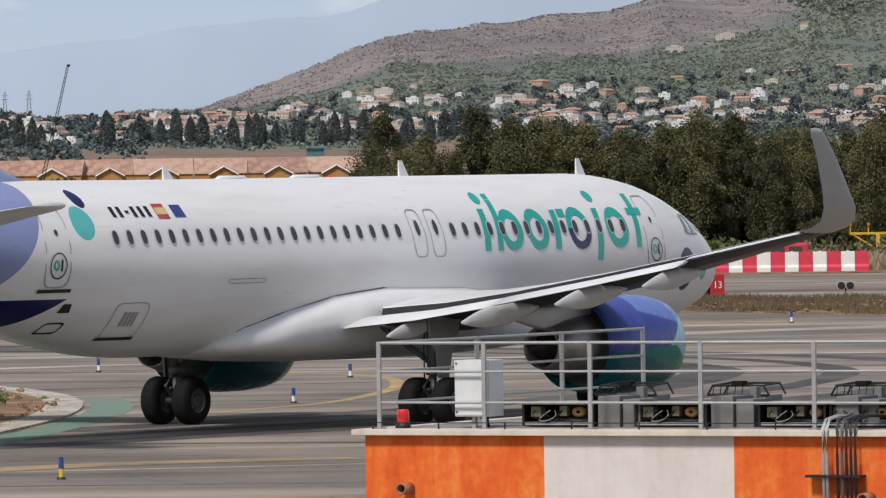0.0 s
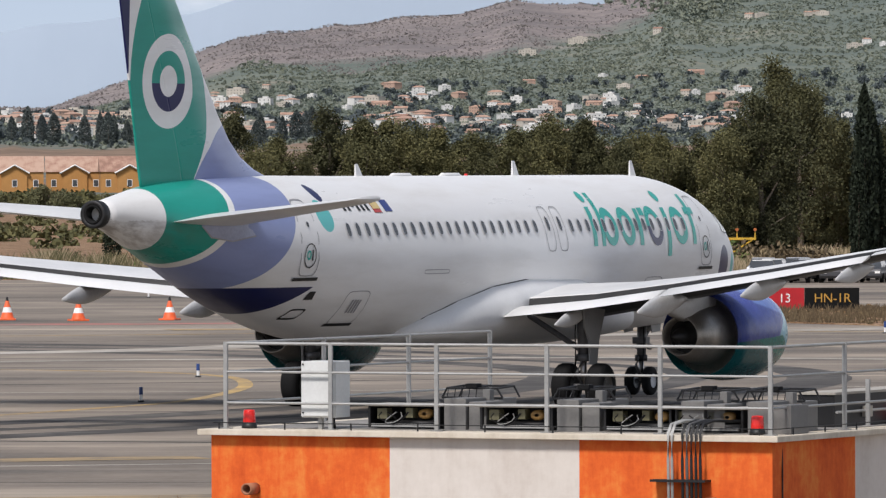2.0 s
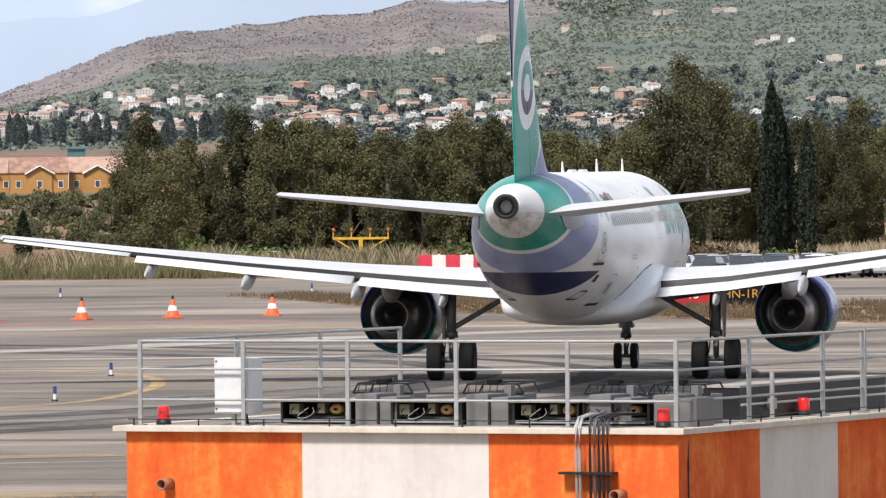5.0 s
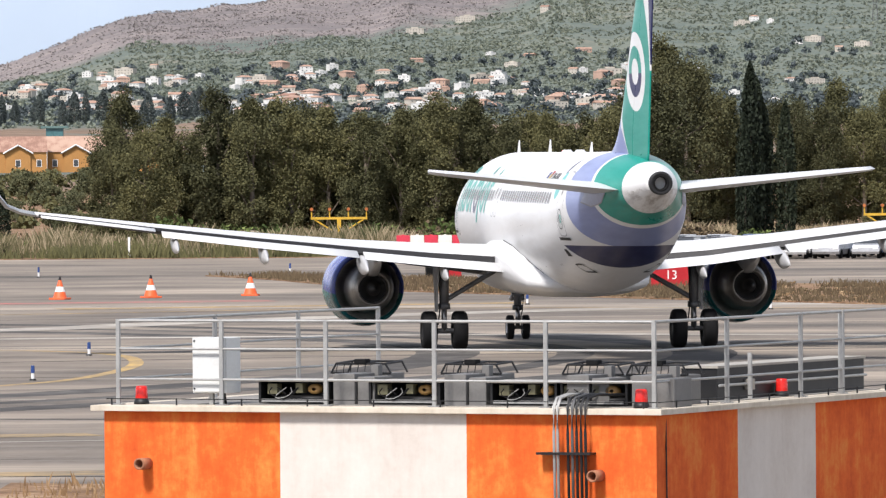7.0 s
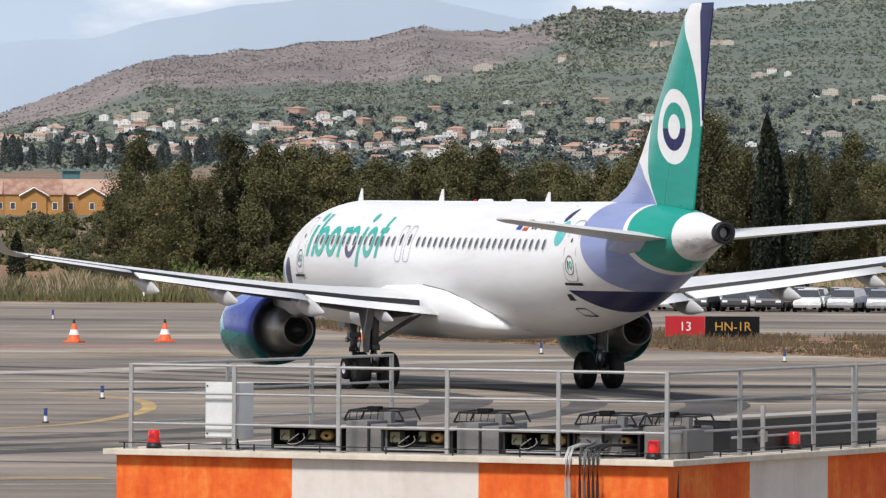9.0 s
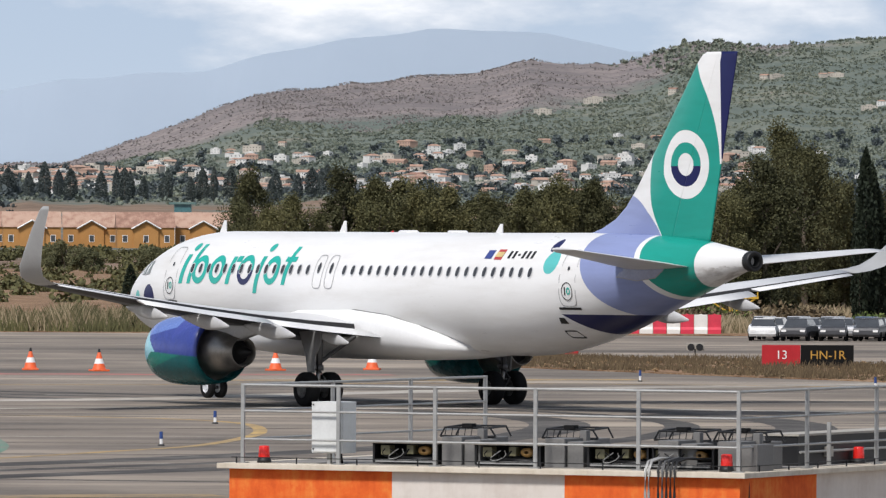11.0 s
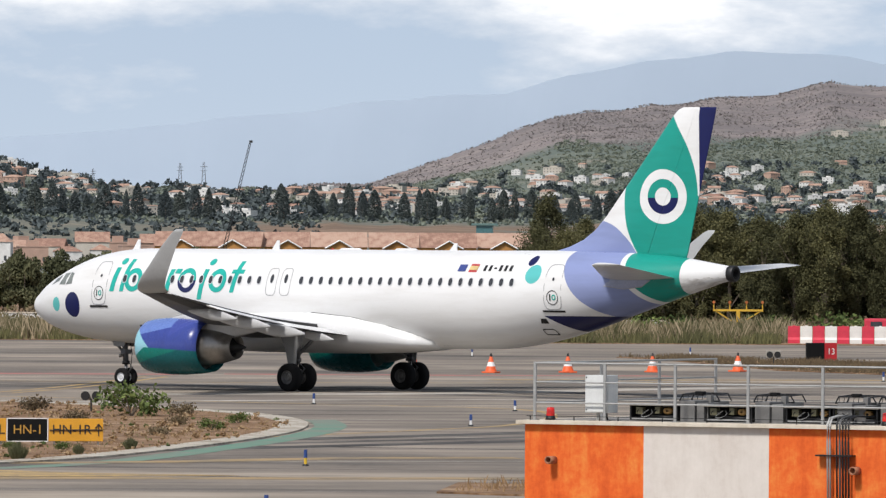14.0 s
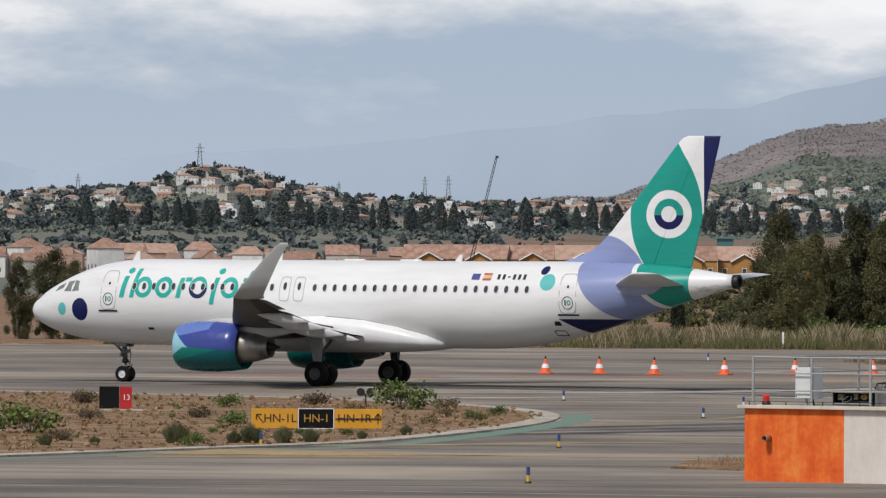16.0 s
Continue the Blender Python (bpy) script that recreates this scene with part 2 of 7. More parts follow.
def oval(cx, cz, rx, rz, n=20, a0=0.0, a1=2 * math.pi, power=1.0):
    out = []
    for i in range(n):
        a = a0 + (a1 - a0) * i / (n if a1 - a0 > 6.2 else n - 1)
        c, s_ = math.cos(a), math.sin(a)
        out.append((cx + rx * math.copysign(abs(c) ** power, c), cz + rz * math.copysign(abs(s_) ** power, s_)))
    return out


def livery(name, fin=False):
    k = Nodes(name)
    sep = k.t.nodes.new("ShaderNodeSeparateXYZ")
    ob = k.coords()
    k.t.links.new(ob, sep.inputs[0])
    s, z = k.math("SUBTRACT", GEAR_S, sep.outputs[1]), sep.outputs[2]

    def less(a, b):
        return k.math("LESS_THAN", a, b)

    def more(a, b):
        return k.math("GREATER_THAN", a, b)

    def both(a, b):
        return k.math("MULTIPLY", a, b)

    def dist(cx, cz, kx=1.0):
        dx, dz = k.math("MULTIPLY", k.math("SUBTRACT", s, cx), kx), k.math("SUBTRACT", z, cz)
        return k.math("SQRT", k.math("ADD", k.math("MULTIPLY", dx, dx), k.math("MULTIPLY", dz, dz)))

    wht = (0.71, 0.71, 0.705)
    col = wht
    if fin:
        col = k.mix(less(dist(30.6, 4.8), 2.4), col, LAV)
        q = k.math("DIVIDE", k.math("MAXIMUM", k.math("SUBTRACT", 8.6, z), 0.0), 3.1)
        front = more(s, k.math("ADD", 32.05, k.math("MULTIPLY", k.math("MULTIPLY", q, q), 0.95)))
        p = k.math("DIVIDE", k.math("SUBTRACT", z, 8.2), 3.16)
        back = less(s, k.math("SUBTRACT", 35.7, k.math("MULTIPLY", k.math("MULTIPLY", p, p), 1.15)))
        low = more(k.math("ADD", less(z, 8.2), back), 0.5)
        col = k.mix(both(both(front, low), less(z, 11.55)), col, TEAL)
        col = k.mix(both(more(s, 35.78), more(z, 8.2)), col, NAVY)
        d = dist(34.06, 8.19)
        col = k.mix(less(d, 1.12), col, wht)
        col = k.mix(less(d, 0.72), col, k.mix(less(z, 8.14), TEAL, NAVY))
        col = k.mix(less(d, 0.37), col, wht)
    else:
        col = k.mix(less(dist(33.1, 6.4), 3.35), col, LAV)
        d = dist(35.3, 6.25)
        col = k.mix(less(d, 2.85), col, wht)
        col = k.mix(less(d, 2.62), col, TEAL)
        col = k.mix(more(s, 35.35), col, wht)
        edge = k.math("ADD", 29.05, k.math("MULTIPLY", k.math("SUBTRACT", 3.26, z), 1.7))
        col = k.mix(both(both(less(z, 3.26), more(s, edge)), less(s, 33.2)), col, NAVY)
        for cx, cz, r, c, kx in ((28.5, 4.97, 0.39, AQUA, 1.0), (28.18, 5.52, 0.21, NAVY, 1.0), (3.51, 3.49, 0.54, NAVY, 1.15), (2.4, 3.5, 0.31, AQUA, 1.25)):
            col = k.mix(less(dist(cx, cz, kx), r), col, c)
    dirt = k.noise(k.coords("Object", (1, 0.25, 1.6)), 1.1, 6, 0.6)
    fine = k.noise(ob, 14, 4)
    under = k.math("MULTIPLY", k.span(dirt, 0.45, 0.75), 0.3)
    if not fin:
        # soot that streams back from the tail exhaust's drains
        soot = k.math("MULTIPLY", k.span(s, 33.8, 36.6), k.span(k.noise(k.coords("Object", (3.0, 0.5, 3.0)), 1.4, 5, 0.65), 0.42, 0.62))
        soot = k.math("MULTIPLY", soot, less(z, k.math("ADD", 4.72, k.math("MULTIPLY", k.noise(ob, 2.5, 3), 0.35))))
        col = k.mix(k.math("MULTIPLY", soot, 0.6), col, (0.12, 0.085, 0.06))
    col = k.mix(k.math("ADD", under, k.math("MULTIPLY", k.span(fine, 0.5, 0.8), 0.05)), col, (0.58, 0.54, 0.48), "MULTIPLY")
    return k.done(col, k.span(dirt, 0.3, 0.7, 0.26, 0.42), 0.0, 0.3)


def nacelle_paint():
    k = Nodes("engine_cowl_paint")
    sep = k.t.nodes.new("ShaderNodeSeparateXYZ")
    k.t.links.new(k.coords(), sep.inputs[0])
    y, z = sep.outputs[1], sep.outputs[2]
    # facets of blue, violet, aqua and teal that fan out from the lip
    u = k.math("SUBTRACT", 6.4, y)
    violet, blue, aqua, teal = (0.042, 0.062, 0.26), (0.12, 0.19, 0.47), (0.25, 0.5, 0.58), (0.008, 0.17, 0.14)
    upper = k.math("GREATER_THAN", z, k.math("ADD", 2.26, k.math("MULTIPLY", u, 0.2)))
    wedge = k.math("LESS_THAN", z, k.math("SUBTRACT", 2.62, k.math("MULTIPLY", u, 0.95)))
    base = k.math("LESS_THAN", z, k.math("MINIMUM", k.math("ADD", 1.4, k.math("MULTIPLY", u, 0.62)), k.math("SUBTRACT", 1.82, k.math("MULTIPLY", u, 0.05))))
    dark = k.math("LESS_THAN", z, k.math("ADD", 1.1, k.math("MULTIPLY", u, 0.24)))
    col = k.mix(upper, violet, blue)
    col = k.mix(k.math("MULTIPLY", k.math("GREATER_THAN", z, k.math("ADD", 1.1, k.math("MULTIPLY", u, 0.6))), k.math("GREATER_THAN", u, 1.9)), col, (0.05, 0.07, 0.29))
    col = k.mix(wedge, col, aqua)
    col = k.mix(base, col, k.mix(dark, teal, (0.006, 0.1, 0.11)))
    n = k.noise(k.coords(), 3, 5)
    return k.done(k.mix(k.math("MULTIPLY", k.span(n, 0.45, 0.8), 0.4), col, (0.7, 0.68, 0.65), "MULTIPLY"), k.span(n, 0.3, 0.7, 0.2, 0.34), 0.0, 0.35)


P_HULL, P_FIN, P_COWL = livery("airliner_hull_paint"), livery("airliner_fin_paint", True), nacelle_paint()
P_WHITE = plain("airliner_white_paint", (0.69, 0.69, 0.685), 0.32, 0, 0.06, 1.2)
P_WING = plain("wing_grey_paint", (0.6, 0.6, 0.6), 0.36, 0, 0.14, 1.0)
# darker copy of the wing grey: the underside's shade put into the colour
P_UNDER = plain("wing_underside_shade", (0.07, 0.07, 0.072), 0.5, 0, 0.2, 1.5)
P_LEAD = plain("winglet_grey_paint", (0.33, 0.335, 0.335), 0.4, 0, 0.1, 1.2)
# black that stands for shade in the flap gap and under the wing
P_FLAP_SHADE = plain("flap_cove", (0.01, 0.01, 0.011), 0.6, 0, 0.3, 4)
P_GLASS = plain("cabin_window_glass", (0.045, 0.046, 0.05), 0.2, 0, 0.25, 3)
P_SCREEN = plain("cockpit_glass", (0.17, 0.185, 0.17), 0.12, 0, 0.25, 2)
P_DOOR = plain("gear_door_grey", (0.2, 0.2, 0.2), 0.45, 0, 0.2, 2)
P_FRAME = plain("window_surround", (0.52, 0.53, 0.55), 0.35, 0, 0.1, 3)
P_LINE = plain("panel_joint", (0.3, 0.3, 0.31), 0.6, 0, 0.2, 6)
P_TEAL = plain("teal_lettering_paint", (0.015, 0.36, 0.3), 0.3, 0, 0.1, 2)
P_NAVY = plain("navy_lettering_paint", NAVY, 0.3, 0, 0.1, 2)
P_SEAM = plain("fairing_sealant", (0.09, 0.088, 0.085), 0.7, 0, 0.2, 6)
P_FAIR = plain("track_fairing_grey", (0.46, 0.46, 0.46), 0.4, 0, 0.14, 1.5)
P_PLATE = plain("trim_plate_grey", (0.3, 0.33, 0.46), 0.4, 0, 0.18, 1.5)
P_HOT = plain("heat_stained_titanium", (0.29, 0.27, 0.245), 0.36, 0.7, 0.3, 3)


def foil(le, te, zl, zt, x, tc, cant=0.0, side=1, u0=0.0, u1=1.0, n=14):
    """A wing section as a ring of points; u0 to u1 of the chord."""
    us = [u0 + (u1 - u0) * 0.5 * (1 - math.cos(math.pi * i / (n - 1))) for i in range(n)]

    def thick(u):
        return 5 * tc * (0.2969 * math.sqrt(max(u, 0)) - 0.126 * u - 0.3516 * u * u + 0.2843 * u**3 - 0.1036 * u**4)

    out = []
    for sign, seq in ((1, us), (-1, us[::-1])):
        for u in seq:
            t = sign * thick(u) * (te - le) * (1.1 if sign > 0 else 0.9)
            s = le + (te - le) * u
            out.append((x - side * t * math.sin(cant), GEAR_S - s, zl + (zt - zl) * u + t * math.cos(cant)))
    return out


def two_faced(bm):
    """Marks the faces that look down for the second material, the painted underside shade."""
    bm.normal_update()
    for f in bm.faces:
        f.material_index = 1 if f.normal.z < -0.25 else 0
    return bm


def airliner():
    root = thing("airliner", "white twin-engine airliner with teal and violet tail taxiing", "airplane")
    # hull
    ss = sorted({round(0.02 + 0.06 * i, 3) for i in range(10)} | {0.7 + 0.3 * i for i in range(20)} | {6.7 + 1.3 * i for i in range(14)} | {24.6 + 0.4 * i for i in range(32)} | {37.35})
    bm = bmesh.new()
    rings = []
    for s in [x for x in ss if x <= 37.35]:
        zc, hh, hw = hull(s)
        rings.append([(hw * math.sin(2 * math.pi * i / 64), GEAR_S - s, zc + hh * math.cos(2 * math.pi * i / 64)) for i in range(64)])
    add_loft(bm, rings)
    part("fuselage", fix(bm), P_HULL, root, "glossy white hull with painted tail bands", True)
    # exhaust in the tail cone
    bm = bmesh.new()
    lathe(bm, [(0.31, -19.6), (0.325, -19.64), (0.33, -19.9), (0.3, -19.93), (0.2, -19.9), (0.17, -19.5), (0.0, -19.45)], n=28)
    ex = part("exhaust_nozzle", fix(bm), M_DARK, root, "dark round exhaust in the tail cone", True)
    ex.location = (0, 0, 5.06)
    bm = bmesh.new()
    lathe(bm, [(0.225, -19.925), (0.215, -19.935), (0.17, -19.93), (0.16, -19.6), (0.0, -19.58)], n=28)
    core = part("exhaust_core", fix(bm), M_BLACK, ex, "black bore inside the exhaust", True)
    # belly fairing
    bm = bmesh.new()
    rings = []
    for s, w, zt, zb in ((9.2, 1.2, 2.4, 1.9), (10.0, 1.9, 2.75, 1.7), (11.5, 2.08, 3.2, 1.6), (13.5, 2.2, 3.55, 1.55), (17.0, 2.24, 3.6, 1.55), (19.0, 2.2, 3.4, 1.57), (20.7, 2.05, 3.0, 1.62), (22.0, 1.85, 2.55, 1.72), (22.8, 1.2, 2.2, 1.85)):
        zc, hh = (zt + zb) / 2, (zt - zb) / 2
        rings.append([(x, GEAR_S - s, z) for x, z in oval(0, zc, w, hh, 40, power=0.75)])
    add_loft(bm, rings)
    part("belly_fairing", fix(bm), P_WHITE, root, "rounded white wing root fairing", True)
    # the seam where the fairing meets the hull
    stations = ((9.2, 1.2, 2.4, 1.9), (10.0, 1.9, 2.75, 1.7), (11.5, 2.08, 3.2, 1.6), (13.5, 2.2, 3.55, 1.55), (17.0, 2.24, 3.6, 1.55), (19.0, 2.2, 3.4, 1.57), (20.7, 2.05, 3.0, 1.62), (22.0, 1.85, 2.55, 1.72), (22.8, 1.2, 2.2, 1.85))
    for side in (-1, 1):
        pts = []
        for i in range(40):
            s = 10.3 + i * 0.306
            w, zt, zb = [float(np.interp(s, [q[0] for q in stations], [q[j] for q in stations])) for j in (1, 2, 3)]
            zc, hh = (zt + zb) / 2, (zt - zb) / 2
            hz, h_h, h_w = hull(s)
            for j in range(60):
                z = zt - (zt - zb) * (j + 0.5) / 60
                a_ = abs((z - zc) / hh) ** (1 / 0.75)
                xf = w * max(0.0, 1 - a_ * a_) ** 0.375
                xh = h_w * math.sqrt(max(0.0, 1 - ((z - hz) / h_h) ** 2))
                if xf >= xh:
                    pts.append((side * (xh + 0.004), GEAR_S - s, z))
                    break
        part("fairing_seam", path(pts, 0.02, 6), P_SEAM, root, "dark seam round the wing root fairing", True)
    # wings
    for side, nm in ((-1, "port"), (1, "starboard")):
        plan = [(1.0, 11.5, 18.9, 2.5, 2.45, 0.14, 0), (2.0, 12.0, 18.9, 2.62, 2.55, 0.14, 0), (4.2, 13.15, 18.92, 2.83, 2.75, 0.125, 0), (6.4, 14.35, 19.0, 3.03, 2.97, 0.115, 0),
                (9.5, 16.0, 19.75, 3.32, 3.28, 0.11, 0), (12.6, 17.7, 20.45, 3.66, 3.63, 0.105, 0), (16.3, 19.7, 21.3, 4.1, 4.08, 0.1, 0)]
        tip = [(16.3, 19.7, 21.3, 4.1, 4.08, 0.1, 0.0), (16.75, 19.98, 21.5, 4.19, 4.17, 0.1, 0.15), (17.15, 20.3, 21.75, 4.36, 4.34, 0.095, 0.5), (17.42, 20.7, 22.05, 4.68, 4.67, 0.09, 0.95),
               (17.58, 21.25, 22.36, 5.15, 5.14, 0.09, 1.22), (17.75, 22.0, 22.82, 5.9, 5.9, 0.085, 1.33), (17.9, 22.75, 23.32, 6.55, 6.55, 0.08, 1.36), (17.93, 23.0, 23.36, 6.68, 6.68, 0.07, 1.36)]
        # the wing flexes upward towards its tip, more so on the outside of the turn
        flex = 0.5 if side > 0 else 0.1
        plan = [(x, le, te, zl + flex * max(0.0, (x - 4.2) / 12.1), zt + flex * max(0.0, (x - 4.2) / 12.1), tc, c) for x, le, te, zl, zt, tc, c in plan]
        tip = [(x, le, te, zl + flex * (1 - 0.24 * (zl - 4.1)), zt + flex * (1 - 0.24 * (zl - 4.1)), tc, c) for x, le, te, zl, zt, tc, c in tip]
        bm = bmesh.new()
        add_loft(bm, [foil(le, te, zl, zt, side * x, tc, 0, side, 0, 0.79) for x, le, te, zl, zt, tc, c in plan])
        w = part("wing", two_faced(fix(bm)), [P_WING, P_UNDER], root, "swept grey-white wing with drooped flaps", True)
        bm = bmesh.new()
        add_loft(bm, [foil(le, te, zl, zt, side * x, tc, c, side) for x, le, te, zl, zt, tc, c in tip])
        part("winglet", fix(bm), P_LEAD, w, "upturned grey sharklet", True)
        # black strip behind the spar, for the shade in the flap gap
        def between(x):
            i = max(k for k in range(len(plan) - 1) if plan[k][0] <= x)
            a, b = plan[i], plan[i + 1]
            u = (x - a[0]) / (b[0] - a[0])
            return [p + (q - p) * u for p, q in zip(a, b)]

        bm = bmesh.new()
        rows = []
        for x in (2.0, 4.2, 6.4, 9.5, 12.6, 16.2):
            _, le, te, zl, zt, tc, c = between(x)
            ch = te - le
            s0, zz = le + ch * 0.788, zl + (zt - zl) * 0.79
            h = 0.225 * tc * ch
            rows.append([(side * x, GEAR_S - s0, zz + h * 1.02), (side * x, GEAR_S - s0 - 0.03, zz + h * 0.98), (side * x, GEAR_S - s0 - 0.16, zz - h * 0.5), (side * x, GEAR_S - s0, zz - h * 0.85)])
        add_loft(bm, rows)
        part("flap_cove", fix(bm), P_FLAP_SHADE, w, "black strip for the shaded gap ahead of the flap")
        # thin black sheet under the rear of the wing, added as painted shade
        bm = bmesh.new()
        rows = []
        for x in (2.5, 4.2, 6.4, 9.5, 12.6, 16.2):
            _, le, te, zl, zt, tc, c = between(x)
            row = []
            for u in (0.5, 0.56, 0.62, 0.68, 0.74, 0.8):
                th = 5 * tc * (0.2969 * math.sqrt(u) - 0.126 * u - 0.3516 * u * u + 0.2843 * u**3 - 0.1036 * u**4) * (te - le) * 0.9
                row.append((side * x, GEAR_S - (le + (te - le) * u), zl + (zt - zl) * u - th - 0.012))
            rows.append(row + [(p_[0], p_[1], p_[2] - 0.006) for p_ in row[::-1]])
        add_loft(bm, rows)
        part("flap_bay", fix(bm), P_FLAP_SHADE, w, "black sheet for the shade under the rear of the wing")
        for x0, x1, drop, lab in ((2.15, 6.3, 0.12, "inboard flap"), (6.5, 12.5, 0.105, "outboard flap"), (12.7, 16.15, 0.02, "aileron")):
            bm = bmesh.new()
            rr = []
            for i in range(5):
                _, le, te, zl, zt, tc, c = between(x0 + (x1 - x0) * i / 4)
                ch = te - le
                s0 = le + ch * 0.815 + (0.1 if drop > 0.1 else -0.05)
                s1 = s0 + ch * 0.19 + 0.08
                za = zl + (zt - zl) * 0.8 - drop * 0.45
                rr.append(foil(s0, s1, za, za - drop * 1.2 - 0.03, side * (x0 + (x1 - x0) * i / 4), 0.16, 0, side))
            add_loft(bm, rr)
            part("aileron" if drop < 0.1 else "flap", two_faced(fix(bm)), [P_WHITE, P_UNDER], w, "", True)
        # track fairings
        for x, ln, rad in ((3.9, 2.2, 0.2), (6.35, 3.2, 0.27), (9.4, 3.0, 0.25), (12.1, 2.6, 0.22)):
            _, le, te, zl, zt, tc, c = between(x)
            bm = bmesh.new()
            rings = []
            for i in range(11):
                u = i / 10
                r = rad * (math.sin(math.pi * min(1, u * 1.15 + 0.02) * 0.5) ** 0.7 if u < 0.85 else 1) * (1 - max(0, u - 0.45) ** 1.5 * 2.2)
                r = max(r, 0.02)
                s = te - ln * 0.62 + ln * u
                zc = zt - 0.24 - 0.3 * u
                rings.append([(side * x + r * 0.62 * math.cos(a), GEAR_S - s, zc + r * 1.25 * math.sin(a)) for a in [2 * math.pi * q / 16 for q in range(16)]])
            add_loft(bm, rings)
            part("flap_track_fairing", fix(bm), P_FAIR, w, "", True)
        # engine
        ex_, ez = side * 5.75, 1.83
        eng = thing("engine", "", "")
        eng.parent = root
        eng["label"] = "blue and teal engine with bare metal core"
        bm = bmesh.new()
        y0 = GEAR_S - 11.3
        prof = [(0.82, y0 - 0.9), (0.86, y0 - 0.4), (0.93, y0 - 0.06), (1.0, y0), (1.07, y0 - 0.1), (1.15, y0 - 0.5), (1.19, y0 - 1.2), (1.19, y0 - 2.0), (1.14, y0 - 2.8), (1.06, y0 - 3.4), (1.03, y0 - 3.4), (0.98, y0 - 2.9)]
        lathe(bm, prof, n=40)
        cw = part("cowl", fix(bm), P_COWL, eng, "blue, violet, aqua and teal faceted cowl", True)
        bm = bmesh.new()
        lathe(bm, [(0.0, y0 - 0.8), (0.28, y0 - 1.0), (0.84, y0 - 1.05)], n=32)
        fan = part("fan", fix(bm), M_DARK, eng, "", True)
        bm = bmesh.new()
        lathe(bm, [(0.99, y0 - 2.9), (0.78, y0 - 2.95), (0.76, y0 - 3.4), (0.68, y0 - 4.0), (0.5, y0 - 4.75), (0.47, y0 - 4.75), (0.42, y0 - 4.4)], n=36)
        core = part("core_cowl", fix(bm), P_HOT, eng, "stained bare metal core cowl", True)
        bm = bmesh.new()
        lathe(bm, [(0.43, y0 - 4.4), (0.26, y0 - 4.42), (0.2, y0 - 4.8), (0.03, y0 - 5.25), (0.0, y0 - 5.26)], n=28)
        plug = part("exhaust_plug", fix(bm), M_DARK, eng, "", True)
        for o in (cw, fan, core, plug):
            o.location = (ex_, 0, 0)
            me = o.data
            for v in me.vertices:
                v.co.z += ez
        bm = bmesh.new()
        rings = []
        for s, wd, zt, zb in ((12.4, 0.06, 3.02, 2.9), (13.2, 0.2, 3.16, 2.75), (14.3, 0.24, 3.2, 2.4), (15.8, 0.22, 2.85, 2.2), (17.0, 0.14, 2.75, 2.45), (18.0, 0.04, 2.8, 2.65)):
            rings.append([(ex_ + x, GEAR_S - s, z) for x, z in oval(0, (zt + zb) / 2, wd, (zt - zb) / 2, 16, power=0.6)])
        add_loft(bm, rings)
        part("pylon", fix(bm), P_FAIR, eng, "", True)
        # tailplane
        bm = bmesh.new()
        add_loft(bm, [foil(le, te, z, z, side * x, 0.1, 0, side) for x, le, te, z in ((0.4, 31.2, 35.05, 4.82), (1.2, 31.75, 35.2, 4.9), (3.5, 33.2, 35.75, 5.13), (5.9, 34.75, 36.3, 5.37), (6.22, 35.1, 36.38, 5.41))])
        part("tailplane", fix(bm), P_WING, root, "grey-white horizontal stabiliser", True)
    # fin and rudder
    lev = [(5.3, 27.8, 35.0), (5.9, 28.3, 35.2), (6.1, 29.1, 35.25), (6.4, 29.85, 35.32), (6.8, 30.45, 35.41), (7.4, 31.05, 35.55), (9.5, 32.8, 36.05), (11.5, 34.43, 36.53), (11.75, 34.7, 36.58), (11.84, 34.95, 36.6)]
    for nm, fin in (("fin", True), ("rudder", False)):
        bm = bmesh.new()
        rings = []
        for z, le, te in lev:
            hinge = te - 1.9 + (z - 5.6) * 0.16
            th = 0.42 - (z - 5.3) * 0.042
            ring = []
            n = 12
            for sg, seq in ((1, range(n)), (-1, range(n - 1, -1, -1))):
                for i in seq:
                    u = 0.5 * (1 - math.cos(math.pi * i / (n - 1)))
                    s = le + (te - le) * u
                    if fin:
                        s = le + (hinge - le) * u
                    else:
                        s = hinge + 0.004 + (te - hinge - 0.004) * u
                    c = (s - le) / (te - le)
                    w_ = th * (math.sqrt(min(1, c * 3)) if c < 0.33 else 1 - max(0, c - 0.4) * 1.55)
                    w_ *= 1 if z < 11.7 else 0.45
                    ring.append((sg * max(0.012, w_), GEAR_S - s, z))
            rings.append(ring)
        add_loft(bm, rings)
        part(nm, fix(bm), P_FIN, root, "teal and white fin with a ringed roundel" if fin else "", True)
    # windows, exits, doors and painted marks on both sides
    for side in (-1, 1):
        row = [27.51 - 0.533 * i for i in range(22)] + [14.02 - 0.533 * i for i in range(15)]
        for s in row:
            w = decal("window", oval(s, 4.62, 0.125, 0.19, 14, power=0.8), side, P_FRAME, root, "", 0.016)
            decal("pane", oval(s, 4.62, 0.1, 0.16, 12, power=0.8), side, P_GLASS, w, "", 0.022, 1)
        for s in (15.48, 14.72):
            band("emergency_exit", oval(s, 4.55, 0.28, 0.58, 24, power=0.45), oval(s, 4.55, 0.255, 0.555, 24, power=0.45), side, P_LINE, root, "rounded overwing exit outline", 0.014)
            decal("exit_window", oval(s, 4.68, 0.09, 0.19, 12), side, P_GLASS, root, "", 0.02, 1)
